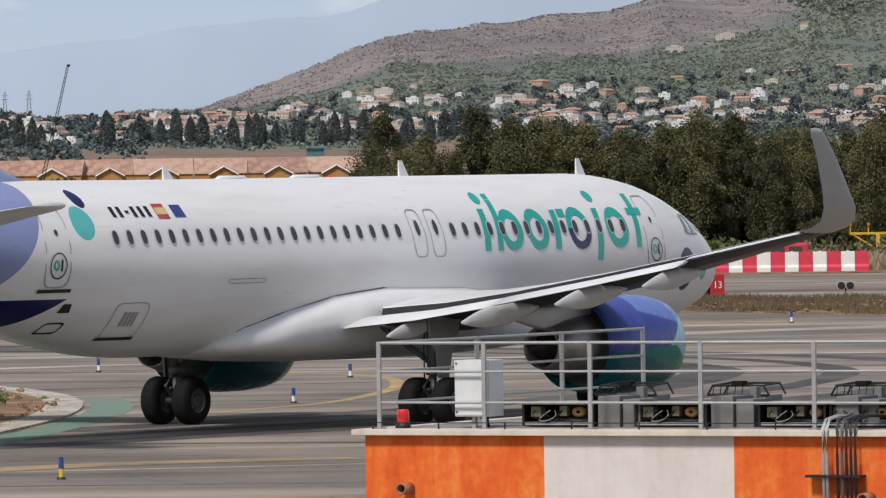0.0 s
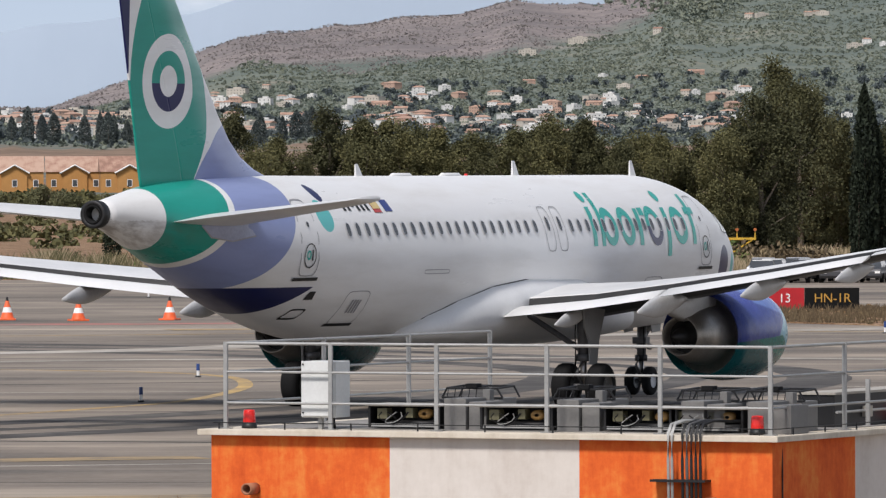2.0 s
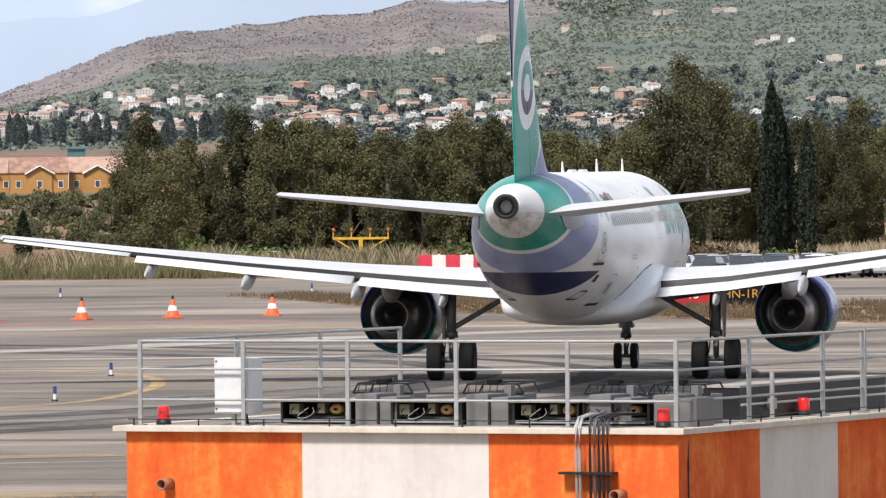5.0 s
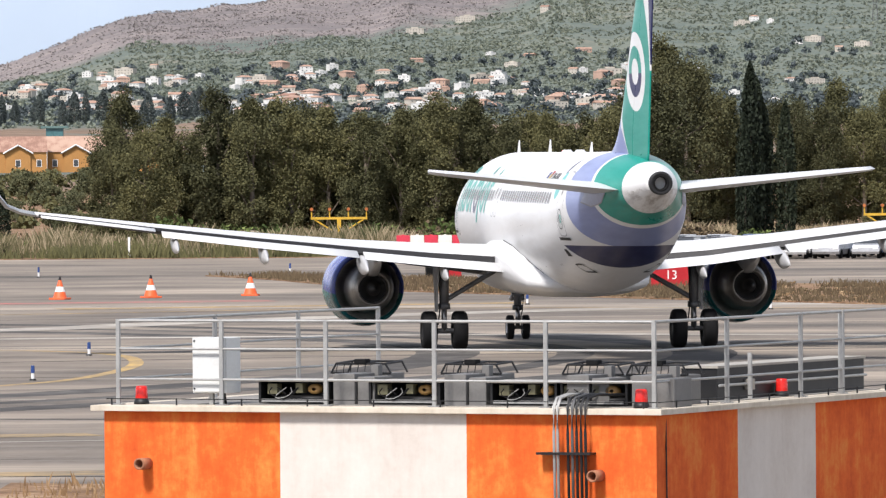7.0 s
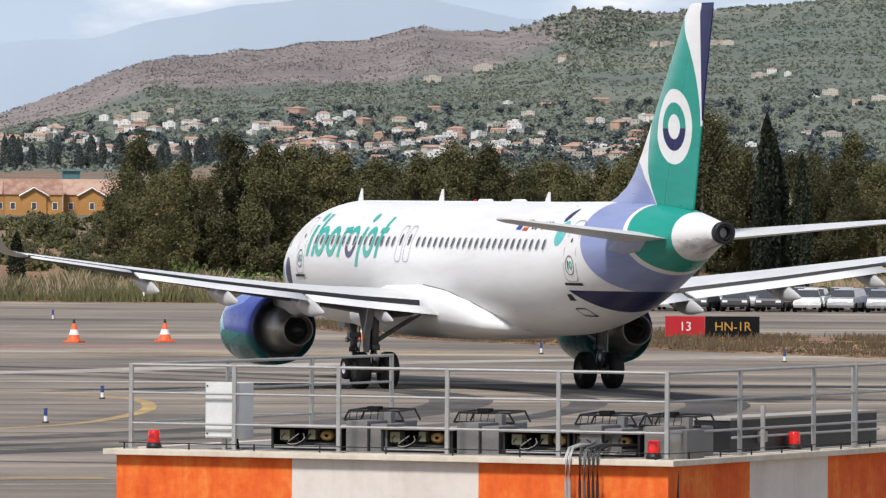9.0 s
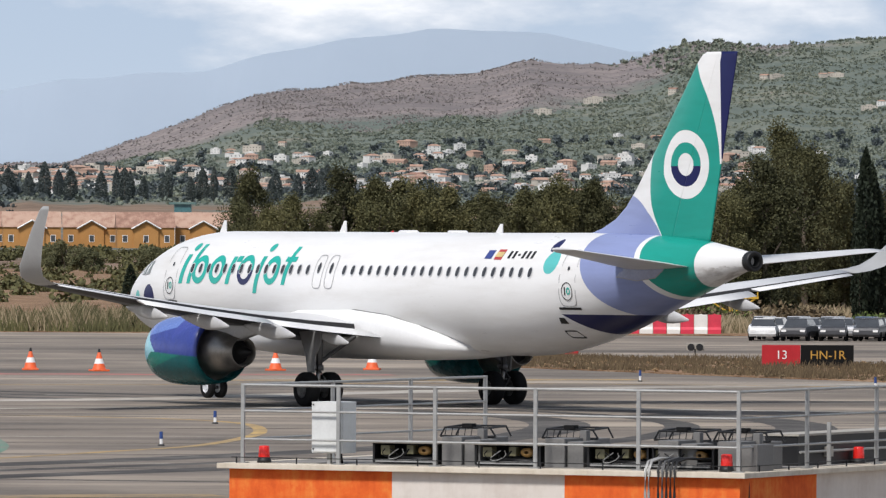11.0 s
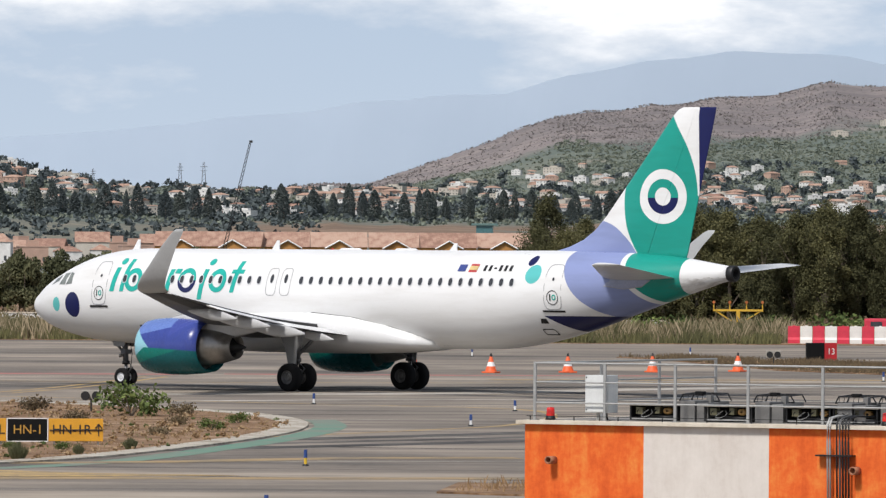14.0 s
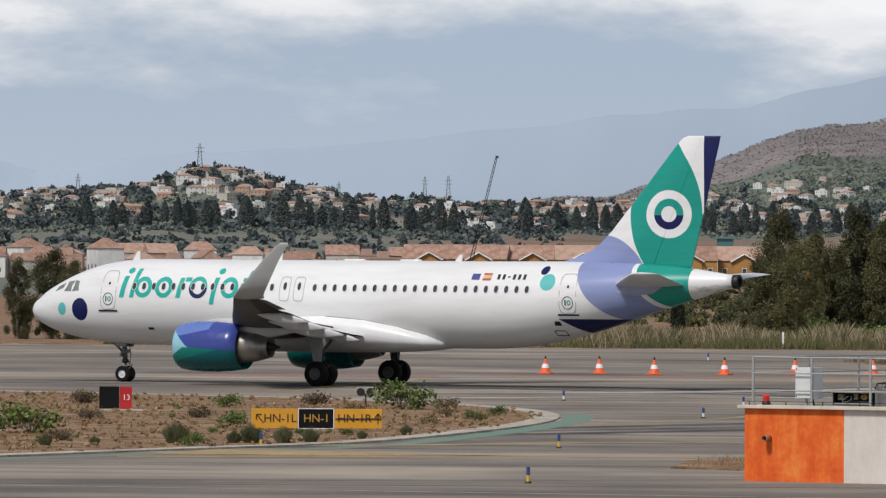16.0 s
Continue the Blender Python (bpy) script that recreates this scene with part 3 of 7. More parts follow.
        for s, zb in ((29.6, 3.52), (5.15, 3.5)):
            d = band("cabin_door", oval(s, zb + 0.93, 0.43, 0.93, 28, power=0.4), oval(s, zb + 0.93, 0.405, 0.905, 28, power=0.4), side, P_LINE, root, "rounded cabin door with a dark sill", 0.014)
            decal("door_sill", [(s - 0.52, zb - 0.02), (s + 0.52, zb - 0.02), (s + 0.52, zb - 0.1), (s - 0.52, zb - 0.1)], side, M_DARK, d, "", 0.03, 1)
            e = band("emblem", oval(s, zb + 0.5, 0.28, 0.3, 26), oval(s, zb + 0.5, 0.25, 0.27, 26), side, M_DARK, d, "black ring emblem", 0.018)
            decal("emblem_bar", [(s - 0.14, zb + 0.38), (s - 0.08, zb + 0.38), (s - 0.08, zb + 0.64), (s - 0.14, zb + 0.64)], side, M_DARK, d, "", 0.018, 1)
            band("emblem_loop", oval(s + 0.07, zb + 0.51, 0.1, 0.12, 16), oval(s + 0.07, zb + 0.51, 0.05, 0.07, 16), side, P_TEAL, d, "", 0.018)
            decal("door_window", oval(s, zb + 1.25, 0.06, 0.07, 10), side, P_GLASS, d, "", 0.018, 1)
        pl = decal("stabiliser_plate", [(32.0, 4.5), (32.9, 4.38), (33.7, 4.48), (34.1, 4.75), (34.1, 5.0), (33.4, 5.05), (32.4, 4.95)], side, P_PLATE, root, "pale trim plate at the tailplane root", 0.014, 3)
        band("plate_seam", [(32.0, 4.5), (32.9, 4.38), (33.7, 4.48), (34.1, 4.75)], [(32.03, 4.53), (32.9, 4.41), (33.68, 4.51), (34.07, 4.76)], side, P_LINE, pl, "", 0.02, False)
        # flight deck glazing
        for pts in ([(1.8, 4.34), (2.3, 4.5), (2.34, 4.74), (1.95, 4.58)], [(2.45, 4.36), (2.88, 4.36), (2.94, 4.84), (2.56, 4.8)], [(2.96, 4.36), (3.36, 4.4), (3.28, 4.82), (3.02, 4.86)]):
            w = decal("cockpit_window", [((a_ - sum(q[0] for q in pts) / 4) * 1.1 + sum(q[0] for q in pts) / 4, (b_ - sum(q[1] for q in pts) / 4) * 1.1 + sum(q[1] for q in pts) / 4) for a_, b_ in pts], side, P_LINE, root, "grey-green cockpit window", 0.01, 3)
            decal("pane", pts, side, P_SCREEN, w, "", 0.016, 3)
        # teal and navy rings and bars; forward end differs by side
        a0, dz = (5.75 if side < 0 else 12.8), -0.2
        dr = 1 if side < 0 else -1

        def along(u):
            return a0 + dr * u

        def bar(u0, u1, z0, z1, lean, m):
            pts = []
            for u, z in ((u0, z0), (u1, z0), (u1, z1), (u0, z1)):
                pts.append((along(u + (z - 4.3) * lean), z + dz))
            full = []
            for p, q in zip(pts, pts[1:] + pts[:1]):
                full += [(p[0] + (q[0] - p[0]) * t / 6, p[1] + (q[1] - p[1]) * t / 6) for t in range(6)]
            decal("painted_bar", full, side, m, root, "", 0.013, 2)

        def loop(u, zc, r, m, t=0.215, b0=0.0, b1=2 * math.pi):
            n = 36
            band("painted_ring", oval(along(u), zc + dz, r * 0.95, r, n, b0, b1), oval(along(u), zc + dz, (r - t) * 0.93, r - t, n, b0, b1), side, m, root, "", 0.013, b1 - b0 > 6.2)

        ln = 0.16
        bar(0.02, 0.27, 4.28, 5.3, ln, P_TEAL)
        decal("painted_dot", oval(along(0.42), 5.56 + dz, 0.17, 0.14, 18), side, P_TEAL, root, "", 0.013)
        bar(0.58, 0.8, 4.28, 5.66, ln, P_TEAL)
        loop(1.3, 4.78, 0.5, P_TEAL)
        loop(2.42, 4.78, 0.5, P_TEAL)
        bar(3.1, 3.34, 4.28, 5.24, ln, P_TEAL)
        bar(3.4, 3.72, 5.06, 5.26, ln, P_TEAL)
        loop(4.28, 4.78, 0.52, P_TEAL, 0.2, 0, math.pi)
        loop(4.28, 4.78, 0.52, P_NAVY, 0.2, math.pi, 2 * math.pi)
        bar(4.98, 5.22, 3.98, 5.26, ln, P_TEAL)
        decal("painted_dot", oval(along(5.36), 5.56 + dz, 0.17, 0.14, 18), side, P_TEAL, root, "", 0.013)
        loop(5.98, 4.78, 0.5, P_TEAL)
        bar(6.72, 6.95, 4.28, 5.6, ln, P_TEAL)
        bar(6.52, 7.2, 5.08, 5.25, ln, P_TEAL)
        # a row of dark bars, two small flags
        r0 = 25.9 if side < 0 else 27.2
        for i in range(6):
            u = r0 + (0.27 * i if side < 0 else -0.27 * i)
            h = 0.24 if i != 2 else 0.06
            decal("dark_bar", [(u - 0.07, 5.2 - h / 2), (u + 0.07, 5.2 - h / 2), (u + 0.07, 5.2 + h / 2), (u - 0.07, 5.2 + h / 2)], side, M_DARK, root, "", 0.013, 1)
        fl = (24.7, 25.3) if side < 0 else (24.7, 25.35)
        red, yel = plain("flag_red", (0.42, 0.05, 0.05), 0.5), plain("flag_yellow", (0.6, 0.46, 0.2), 0.5)
        decal("flag", [(fl[0] - 0.21, 5.06), (fl[0] + 0.21, 5.06), (fl[0] + 0.21, 5.34), (fl[0] - 0.21, 5.34)], side, plain("flag_blue", (0.03, 0.05, 0.2), 0.5), root, "small blue flag", 0.013)
        f2 = decal("flag", [(fl[1] - 0.22, 5.03), (fl[1] + 0.22, 5.03), (fl[1] + 0.22, 5.37), (fl[1] - 0.22, 5.37)], side, red, root, "small red and yellow flag", 0.013)
        decal("flag_stripe", [(fl[1] - 0.22, 5.12), (fl[1] + 0.22, 5.12), (fl[1] + 0.22, 5.28), (fl[1] - 0.22, 5.28)], side, yel, f2, "", 0.02)
        # service panels and hold doors
        for s, z, w, h in ((26.75, 2.72, 0.6, 0.42), (8.6, 2.8, 0.62, 0.45), (22.6, 3.55, 0.75, 0.06)) if side > 0 else ():
            d = band("hold_door", oval(s, z, w, h, 20, power=0.35), oval(s, z, w - 0.022, h - 0.022, 20, power=0.35), side, P_LINE, root, "", 0.014)
            if h > 0.2:
                decal("door_sill", [(s - w, z - h - 0.02), (s + w, z - h - 0.02), (s + w, z - h + 0.05), (s - w, z - h + 0.05)], side, M_DARK, d, "dark scuffed door sill", 0.02, 1)
                for i in range(4):
                    decal("label_bar", [(s - 0.25 + 0.13 * i, z - 0.12), (s - 0.17 + 0.13 * i, z - 0.12), (s - 0.17 + 0.13 * i, z + 0.2), (s - 0.25 + 0.13 * i, z + 0.2)], side, P_LINE, d, "", 0.02, 1)
        band("service_panel", oval(28.95, 2.6, 0.27, 0.13, 20, power=0.35), oval(28.95, 2.6, 0.235, 0.095, 20, power=0.35), side, M_DARK, root, "dark-edged service panel", 0.014)
        decal("vent", [(28.8, 2.95), (29.15, 2.95), (29.1, 3.15), (28.85, 3.15)], side, M_DARK, root, "", 0.014, 1)
        decal("vent", [(7.2, 2.55), (7.5, 2.55), (7.5, 2.66), (7.2, 2.66)], side, M_DARK, root, "", 0.014, 1)
        decal("drain", oval(10.6, 2.1, 0.12, 0.09, 12), side, M_DARK, root, "", 0.014, 1)
    # aerials and beacon
    for s, h in ((5.64, 0.42), (13.4, 0.38), (23.0, 0.3)):
        bm = bmesh.new()
        zt = hull(s)[0] + hull(s)[1]
        add_loft(bm, [[(0.03, GEAR_S - s + 0.2, zt - 0.03), (0.03, GEAR_S - s - 0.2, zt - 0.03), (-0.03, GEAR_S - s - 0.2, zt - 0.03), (-0.03, GEAR_S - s + 0.2, zt - 0.03)],
                      [(0.01, GEAR_S - s - 0.08, zt + h), (0.01, GEAR_S - s - 0.22, zt + h), (-0.01, GEAR_S - s - 0.22, zt + h), (-0.01, GEAR_S - s - 0.08, zt + h)]])
        part("blade_aerial", fix(bm), P_WHITE, root)
    part("beacon", tube((0, 1.2, 5.9), (0, 1.2, 5.98), 0.06, 0.035), M_REDLAMP, root)
    for s in (17.5, 20.5):
        bm = bmesh.new()
        add_loft(bm, [[(x, GEAR_S - s - y, 5.9) for x, y in oval(0, 0, 0.18, 0.7, 16)], [(x, GEAR_S - s - y, 6.0) for x, y in oval(0, 0, 0.1, 0.5, 16)]])
        part("aerial_fairing", fix(bm), P_WHITE, root, "", True)
    # undercarriage
    wheels = []
    # main wheel rims darkened in the paint for the shade they stand in
    dull = plain("shaded_rim", (0.085, 0.083, 0.08), 0.5, 0.3)

    def wheel(parent, x, y, r, w, rim):
        bm = bmesh.new()
        lathe(bm, [(r * 0.5, -w / 2), (r * 0.62, -w / 2), (r * 0.88, -w / 2 * 0.98), (r * 0.97, -w / 2 * 0.75), (r, -w / 4), (r, w / 4), (r * 0.97, w / 2 * 0.75), (r * 0.88, w / 2 * 0.98), (r * 0.62, w / 2), (r * 0.5, w / 2)], n=36)
        bmesh.ops.rotate(bm, verts=bm.verts[:], matrix=Matrix.Rotation(math.pi / 2, 3, "Z"))
        t = part("wheel", fix(bm), M_BLACK, parent, "black tyre on a grey rim", True)
        bm = bmesh.new()
        lathe(bm, [(0.0, -w * 0.36), (r * 0.2, -w * 0.4), (r * 0.3, -w * 0.3), (r * 0.46, -w * 0.36), (r * 0.54, -w * 0.5), (r * 0.54, w * 0.5), (r * 0.46, w * 0.36), (r * 0.3, w * 0.3), (r * 0.2, w * 0.4), (0.0, w * 0.36)], n=24)
        for i in range(8):
            a_ = i * math.pi / 4
            add_box(bm, -0.03 * r + r * 0.38 * math.cos(a_), 0.03 * r + r * 0.38 * math.cos(a_), -w * 0.37, w * 0.37, r * 0.38 * math.sin(a_) - 0.03 * r, r * 0.38 * math.sin(a_) + 0.03 * r)
        bmesh.ops.rotate(bm, verts=bm.verts[:], matrix=Matrix.Rotation(math.pi / 2, 3, "Z"))
        part("rim", fix(bm), rim, t)
        t.location = (x, y, r)
        wheels.append((t, x, y, r))

    for side in (-1, 1):
        g = thing("main_gear", "", "")
        g.parent = root
        g["label"] = "main undercarriage leg with twin wheels"
        x = side * 3.795
        part("leg", tube((x, -0.05, 2.75), (x, 0, 1.25), 0.15, 0.14, n=16), M_GEAR, g, "", True)
        part("piston", tube((x, 0, 1.3), (x, 0, 0.58), 0.085, n=14), M_STEEL, g, "", True)
        part("axle", tube((x - 0.47, 0, 0.58), (x + 0.47, 0, 0.58), 0.075, n=12), M_GEAR, g)
        part("side_stay", tube((x - side * 0.05, 0, 1.5), (x - side * 1.7, 0.15, 2.45), 0.075, n=10), M_GEAR, g)
        part("drag_brace", tube((x, 0.05, 1.45), (x, 1.0, 2.6), 0.06, n=10), M_GEAR, g)
        part("torque_link", path([(x, -0.12, 1.2), (x, -0.42, 0.95), (x, -0.1, 0.62)], 0.04), M_GEAR, g)
        bm = bmesh.new()
        ring = ((0.95, 2.75), (-0.55, 2.75), (-0.5, 2.1), (-0.18, 1.75), (-0.14, 1.15), (0.3, 1.15), (0.42, 1.75))
        add_loft(bm, [[(side * x_, y_, z_) for y_, z_ in ring] for x_ in (4.0, 4.05)])
        bmesh.ops.bevel(bm, geom=bm.edges[:], offset=0.012, segments=1, affect="EDGES")
        part("gear_door", fix(bm), P_DOOR, g, "tapered grey gear door on the leg")
        part("hydraulic_line", path([(x - 0.13, -0.12, 2.6), (x - 0.16, -0.16, 1.9), (x - 0.14, -0.17, 1.3), (x - 0.2, -0.1, 0.75)], 0.02, 6), M_BLACK, g)
        part("brake_rod", tube((x, -0.22, 0.9), (x, 0.22, 0.62), 0.035, n=8), M_STEEL, g)
        part("collar", tube((x, 0, 1.22), (x, 0, 1.4), 0.185, n=16), M_GEAR, g, "", True)
        for dx in (-0.465, 0.465):
            wheel(g, x + dx, 0.0, 0.585, 0.43, dull)
    g = thing("nose_gear", "", "")
    g.parent = root
    g["label"] = "nose undercarriage leg with twin wheels"
    y = GEAR_S - 5.07
    part("leg", tube((0, y + 0.1, 2.2), (0, y, 0.95), 0.135, 0.12, n=16), M_GEAR, g, "", True)
    part("piston", tube((0, y, 1.0), (0, y, 0.38), 0.075, n=14), M_STEEL, g, "", True)
    part("collar", tube((0, y, 0.92), (0, y, 1.08), 0.17, n=16), M_DARK, g, "", True)
    part("steering_box", boxed(-0.2, 0.2, y - 0.14, y + 0.14, 1.38, 1.56, bevel=0.02), M_GEAR, g)
    part("axle", tube((-0.25, y, 0.38), (0.25, y, 0.38), 0.06, n=10), M_GEAR, g)
    part("drag_brace", path([(0.0, y, 1.3), (0.0, y + 0.45, 1.72), (0.0, y + 0.95, 2.05)], 0.06, 8), M_GEAR, g)
    part("torque_link", path([(0, y - 0.12, 1.05), (0, y - 0.36, 0.8), (0, y - 0.06, 0.5)], 0.04), M_GEAR, g)
    part("hose", path([(0.12, y - 0.12, 1.9), (0.17, y - 0.2, 1.4), (0.12, y - 0.18, 0.9), (0.06, y - 0.1, 0.6)], 0.018, 6), M_BLACK, g)
    for sx in (-1, 1):
        part("taxi_light", tube((sx * 0.17, y + 0.1, 1.3), (sx * 0.17, y + 0.2, 1.3), 0.07, 0.09, n=14), M_STEEL, g, "", True)
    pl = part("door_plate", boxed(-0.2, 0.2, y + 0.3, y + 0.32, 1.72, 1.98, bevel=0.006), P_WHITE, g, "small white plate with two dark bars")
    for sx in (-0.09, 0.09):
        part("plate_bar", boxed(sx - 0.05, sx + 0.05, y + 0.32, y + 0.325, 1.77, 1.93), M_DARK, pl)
    for sx in (-1, 1):
        bm = bmesh.new()
        add_loft(bm, [[(sx * (0.4 + o_), y_, z_) for y_, z_ in ((y - 0.4, 2.1), (y + 0.42, 2.1), (y + 0.36, 1.72), (y - 0.2, 1.68))] for o_ in (-0.012, 0.012)])
        part("gear_door", fix(bm), P_DOOR, g, "small grey nose gear door")
        wheel(g, sx * 0.25, y, 0.385, 0.22, P_FRAME)
    return root, wheels


AIRLINER, WHEELS = airliner()

# ---------------------------------------------------------------- surfaces of the place
def ground_paint():
    k = Nodes("worn_asphalt")
    p = k.coords("Position")
    streak = k.noise(k.coords("Position", (0.02, 0.16, 1)), 1.0, 6, 0.62)
    band_ = k.noise(k.coords("Position", (0.006, 0.05, 1)), 1.0, 3, 0.5)
    patch_ = k.noise(p, 0.09, 5, 0.6)
    grit = k.noise(p, 3.0, 4, 0.7)
    f = k.math("ADD", k.math("ADD", k.math("MULTIPLY", streak, 0.34), k.math("MULTIPLY", band_, 0.3)), k.math("MULTIPLY", patch_, 0.36))
    col = k.ramp(f, [(0.38, (0.062, 0.053, 0.045)), (0.455, (0.138, 0.114, 0.092)), (0.525, (0.225, 0.186, 0.148)), (0.6, (0.38, 0.318, 0.25))])
    tar = k.math("MULTIPLY", k.span(k.noise(k.coords("Position", (0.025, 0.3, 1)), 1.0, 6, 0.72), 0.53, 0.68), 0.75)
    col = k.mix(tar, col, (0.05, 0.047, 0.045))
    col = k.mix(k.math("MULTIPLY", k.span(grit, 0.35, 0.7), 0.25), col, (0.3, 0.28, 0.25))
    k.bump(grit, 0.15, 0.01)
    return k.done(col, k.span(streak, 0.3, 0.7, 0.82, 0.96), 0, 0.25)


def two_tone(name, a, b, c, s1, s2, rough=0.95, bump=0.0, kind="Position"):
    k = Nodes(name)
    p = k.coords(kind)
    f = k.math("ADD", k.math("MULTIPLY", k.noise(p, s1, 6, 0.6), 0.6), k.math("MULTIPLY", k.noise(p, s2, 4, 0.6), 0.4))
    if bump:
        k.bump(k.noise(p, s2 * 2, 4), bump, 0.05)
    return k.done(k.ramp(f, [(0.38, a), (0.5, b), (0.62, c)]), rough, 0, 0.2)


G_ASPHALT = ground_paint()
G_DIRT = two_tone("dry_earth", (0.09, 0.053, 0.03), (0.21, 0.124, 0.068), (0.35, 0.245, 0.155), 0.45, 3.2)
G_KERB = two_tone("pale_kerb_concrete", (0.23, 0.195, 0.15), (0.4, 0.36, 0.3), (0.54, 0.5, 0.43), 0.6, 5.0)
G_PALE = two_tone("pale_worn_concrete", (0.24, 0.22, 0.19), (0.34, 0.31, 0.27), (0.48, 0.445, 0.395), 0.12, 1.3)
G_YELLOW = two_tone("worn_yellow_line", (0.21, 0.17, 0.12), (0.35, 0.25, 0.125), (0.5, 0.34, 0.13), 0.5, 4.0)
G_OCHRE = two_tone("worn_ochre_band", (0.17, 0.145, 0.115), (0.29, 0.215, 0.125), (0.38, 0.265, 0.135), 0.35, 2.5)
G_RED = two_tone("faded_red_paint", (0.2, 0.165, 0.14), (0.33, 0.17, 0.145), (0.44, 0.14, 0.125), 0.5, 3.0)
G_GREEN = two_tone("faded_green_paint", (0.2, 0.195, 0.165), (0.155, 0.225, 0.175), (0.11, 0.235, 0.17), 0.3, 2.0)


def leaf_paint(name, a, b, c, scale=0.6, single=0.4):
    """Leaves that vary clump by clump and, less so, one by one."""
    k = Nodes(name)
    n = k.noise(k.coords("Position"), scale, 3)
    w = k.noise(k.coords("Position"), scale * 0.2, 2)
    f = k.math("ADD", k.math("MULTIPLY", k.island(), single), k.math("ADD", k.math("MULTIPLY", n, 0.35), k.math("ADD", k.math("MULTIPLY", k.random(), 0.3), k.math("MULTIPLY", w, 0.3))))
    return k.done(k.ramp(f, [(0.3, a), (0.6, b), (0.9, c)]), 0.75, 0, 0.2)


L_GUM = leaf_paint("gum_leaves", (0.034, 0.037, 0.019), (0.086, 0.085, 0.038), (0.19, 0.172, 0.07), 0.5, 0.16)
L_PINE = leaf_paint("cypress_leaves", (0.01, 0.015, 0.009), (0.017, 0.024, 0.014), (0.03, 0.038, 0.021))
L_BUSH = leaf_paint("bush_leaves", (0.035, 0.055, 0.016), (0.075, 0.105, 0.03), (0.15, 0.185, 0.055))
L_OLIVE = leaf_paint("olive_shrub_leaves", (0.045, 0.053, 0.027), (0.085, 0.09, 0.045), (0.15, 0.145, 0.075), 0.4, 0.25)
L_BROWN = leaf_paint("dry_brush", (0.055, 0.04, 0.025), (0.105, 0.076, 0.045), (0.19, 0.145, 0.083), 0.5, 0.35)
L_REED = leaf_paint("reed_blades", (0.05, 0.056, 0.024), (0.14, 0.118, 0.062), (0.36, 0.29, 0.19), 0.5, 0.55)
L_STRAW = leaf_paint("straw_grass", (0.17, 0.105, 0.055), (0.28, 0.18, 0.095), (0.42, 0.31, 0.185))
# far scrub and trees carry a pale bluish haze in their colour
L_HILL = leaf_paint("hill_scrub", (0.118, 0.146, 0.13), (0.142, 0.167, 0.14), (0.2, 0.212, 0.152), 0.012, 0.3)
L_FAR = leaf_paint("hazed_brown_scrub", (0.175, 0.165, 0.16), (0.21, 0.192, 0.184), (0.26, 0.234, 0.222), 0.03)
L_GROVE = leaf_paint("hazed_garden_trees", (0.058, 0.071, 0.078), (0.078, 0.095, 0.096), (0.12, 0.138, 0.122), 0.05, 0.3)
L_BARK = plain("grey_bark", (0.16, 0.13, 0.1), 0.9, 0, 0.3, 3)


def raw(name, verts, faces, material, parent=None, label="", kind=""):
    me = bpy.data.meshes.new(name)
    me.from_pydata([tuple(v) for v in verts], [], faces)
    me.materials.append(material)
    ob = new(name, me)
    if parent is not None:
        ob.parent = parent
    if label:
        ob["label"] = label
    if kind:
        ob["kind"] = kind
    return ob


def leaf_cloud(centres, sizes, rng, aspect=0.55):
    """Small bent leaves, each a quad, at the given places."""
    n = len(centres)
    d = rng.normal(size=(n, 3))
    d /= np.linalg.norm(d, axis=1)[:, None]
    e_ = np.cross(d, rng.normal(size=(n, 3)))
    e_ /= np.linalg.norm(e_, axis=1)[:, None]
    s_ = np.asarray(sizes)[:, None]
    c = np.asarray(centres)
    v = np.stack([c - d * s_, c + e_ * s_ * aspect, c + d * s_, c - e_ * s_ * aspect], 1).reshape(-1, 3)
    return v, [(4 * i, 4 * i + 1, 4 * i + 2, 4 * i + 3) for i in range(n)]


def clumps(centres, radii, rng, n):
    """Leafy clumps for far scrub, n leaves to each."""
    c, q = np.repeat(np.asarray(centres), n, 0), np.repeat(np.asarray(radii), n)
    d = rng.normal(size=c.shape)
    d /= np.linalg.norm(d, axis=1)[:, None]
    p_ = c + d * (q * rng.uniform(0.25, 0.95, len(q)))[:, None] * np.array([1, 1, 0.7])
    return leaf_cloud(p_, q * (0.9 / math.sqrt(n / 10)) * rng.uniform(0.5, 0.85, len(q)), rng, 0.7)


# ---------------------------------------------------------------- ground and land
bm = bmesh.new()
bmesh.ops.create_grid(bm, x_segments=24, y_segments=24, size=1, matrix=Matrix.Translation((0, 2300, 0)) @ Matrix.Diagonal((3500, 2700, 1, 1)))
tagged(part("ground", bm, G_ASPHALT), "grey worn asphalt of the taxiways", "ground", kind="structure")

RIDGE = [(-0.3, 0.0066), (-0.12, 0.0066), (-0.075, 0.0068), (-0.056, 0.0078), (-0.048, 0.0096), (-0.041, 0.0124), (-0.0305, 0.0164), (-0.0187, 0.018), (-0.0061, 0.019), (0.0044, 0.0207), (0.0135, 0.0205),
         (0.0191, 0.0218), (0.0233, 0.0234), (0.0289, 0.0226), (0.042, 0.0236), (0.06, 0.025), (0.09, 0.0262), (0.3, 0.027)]


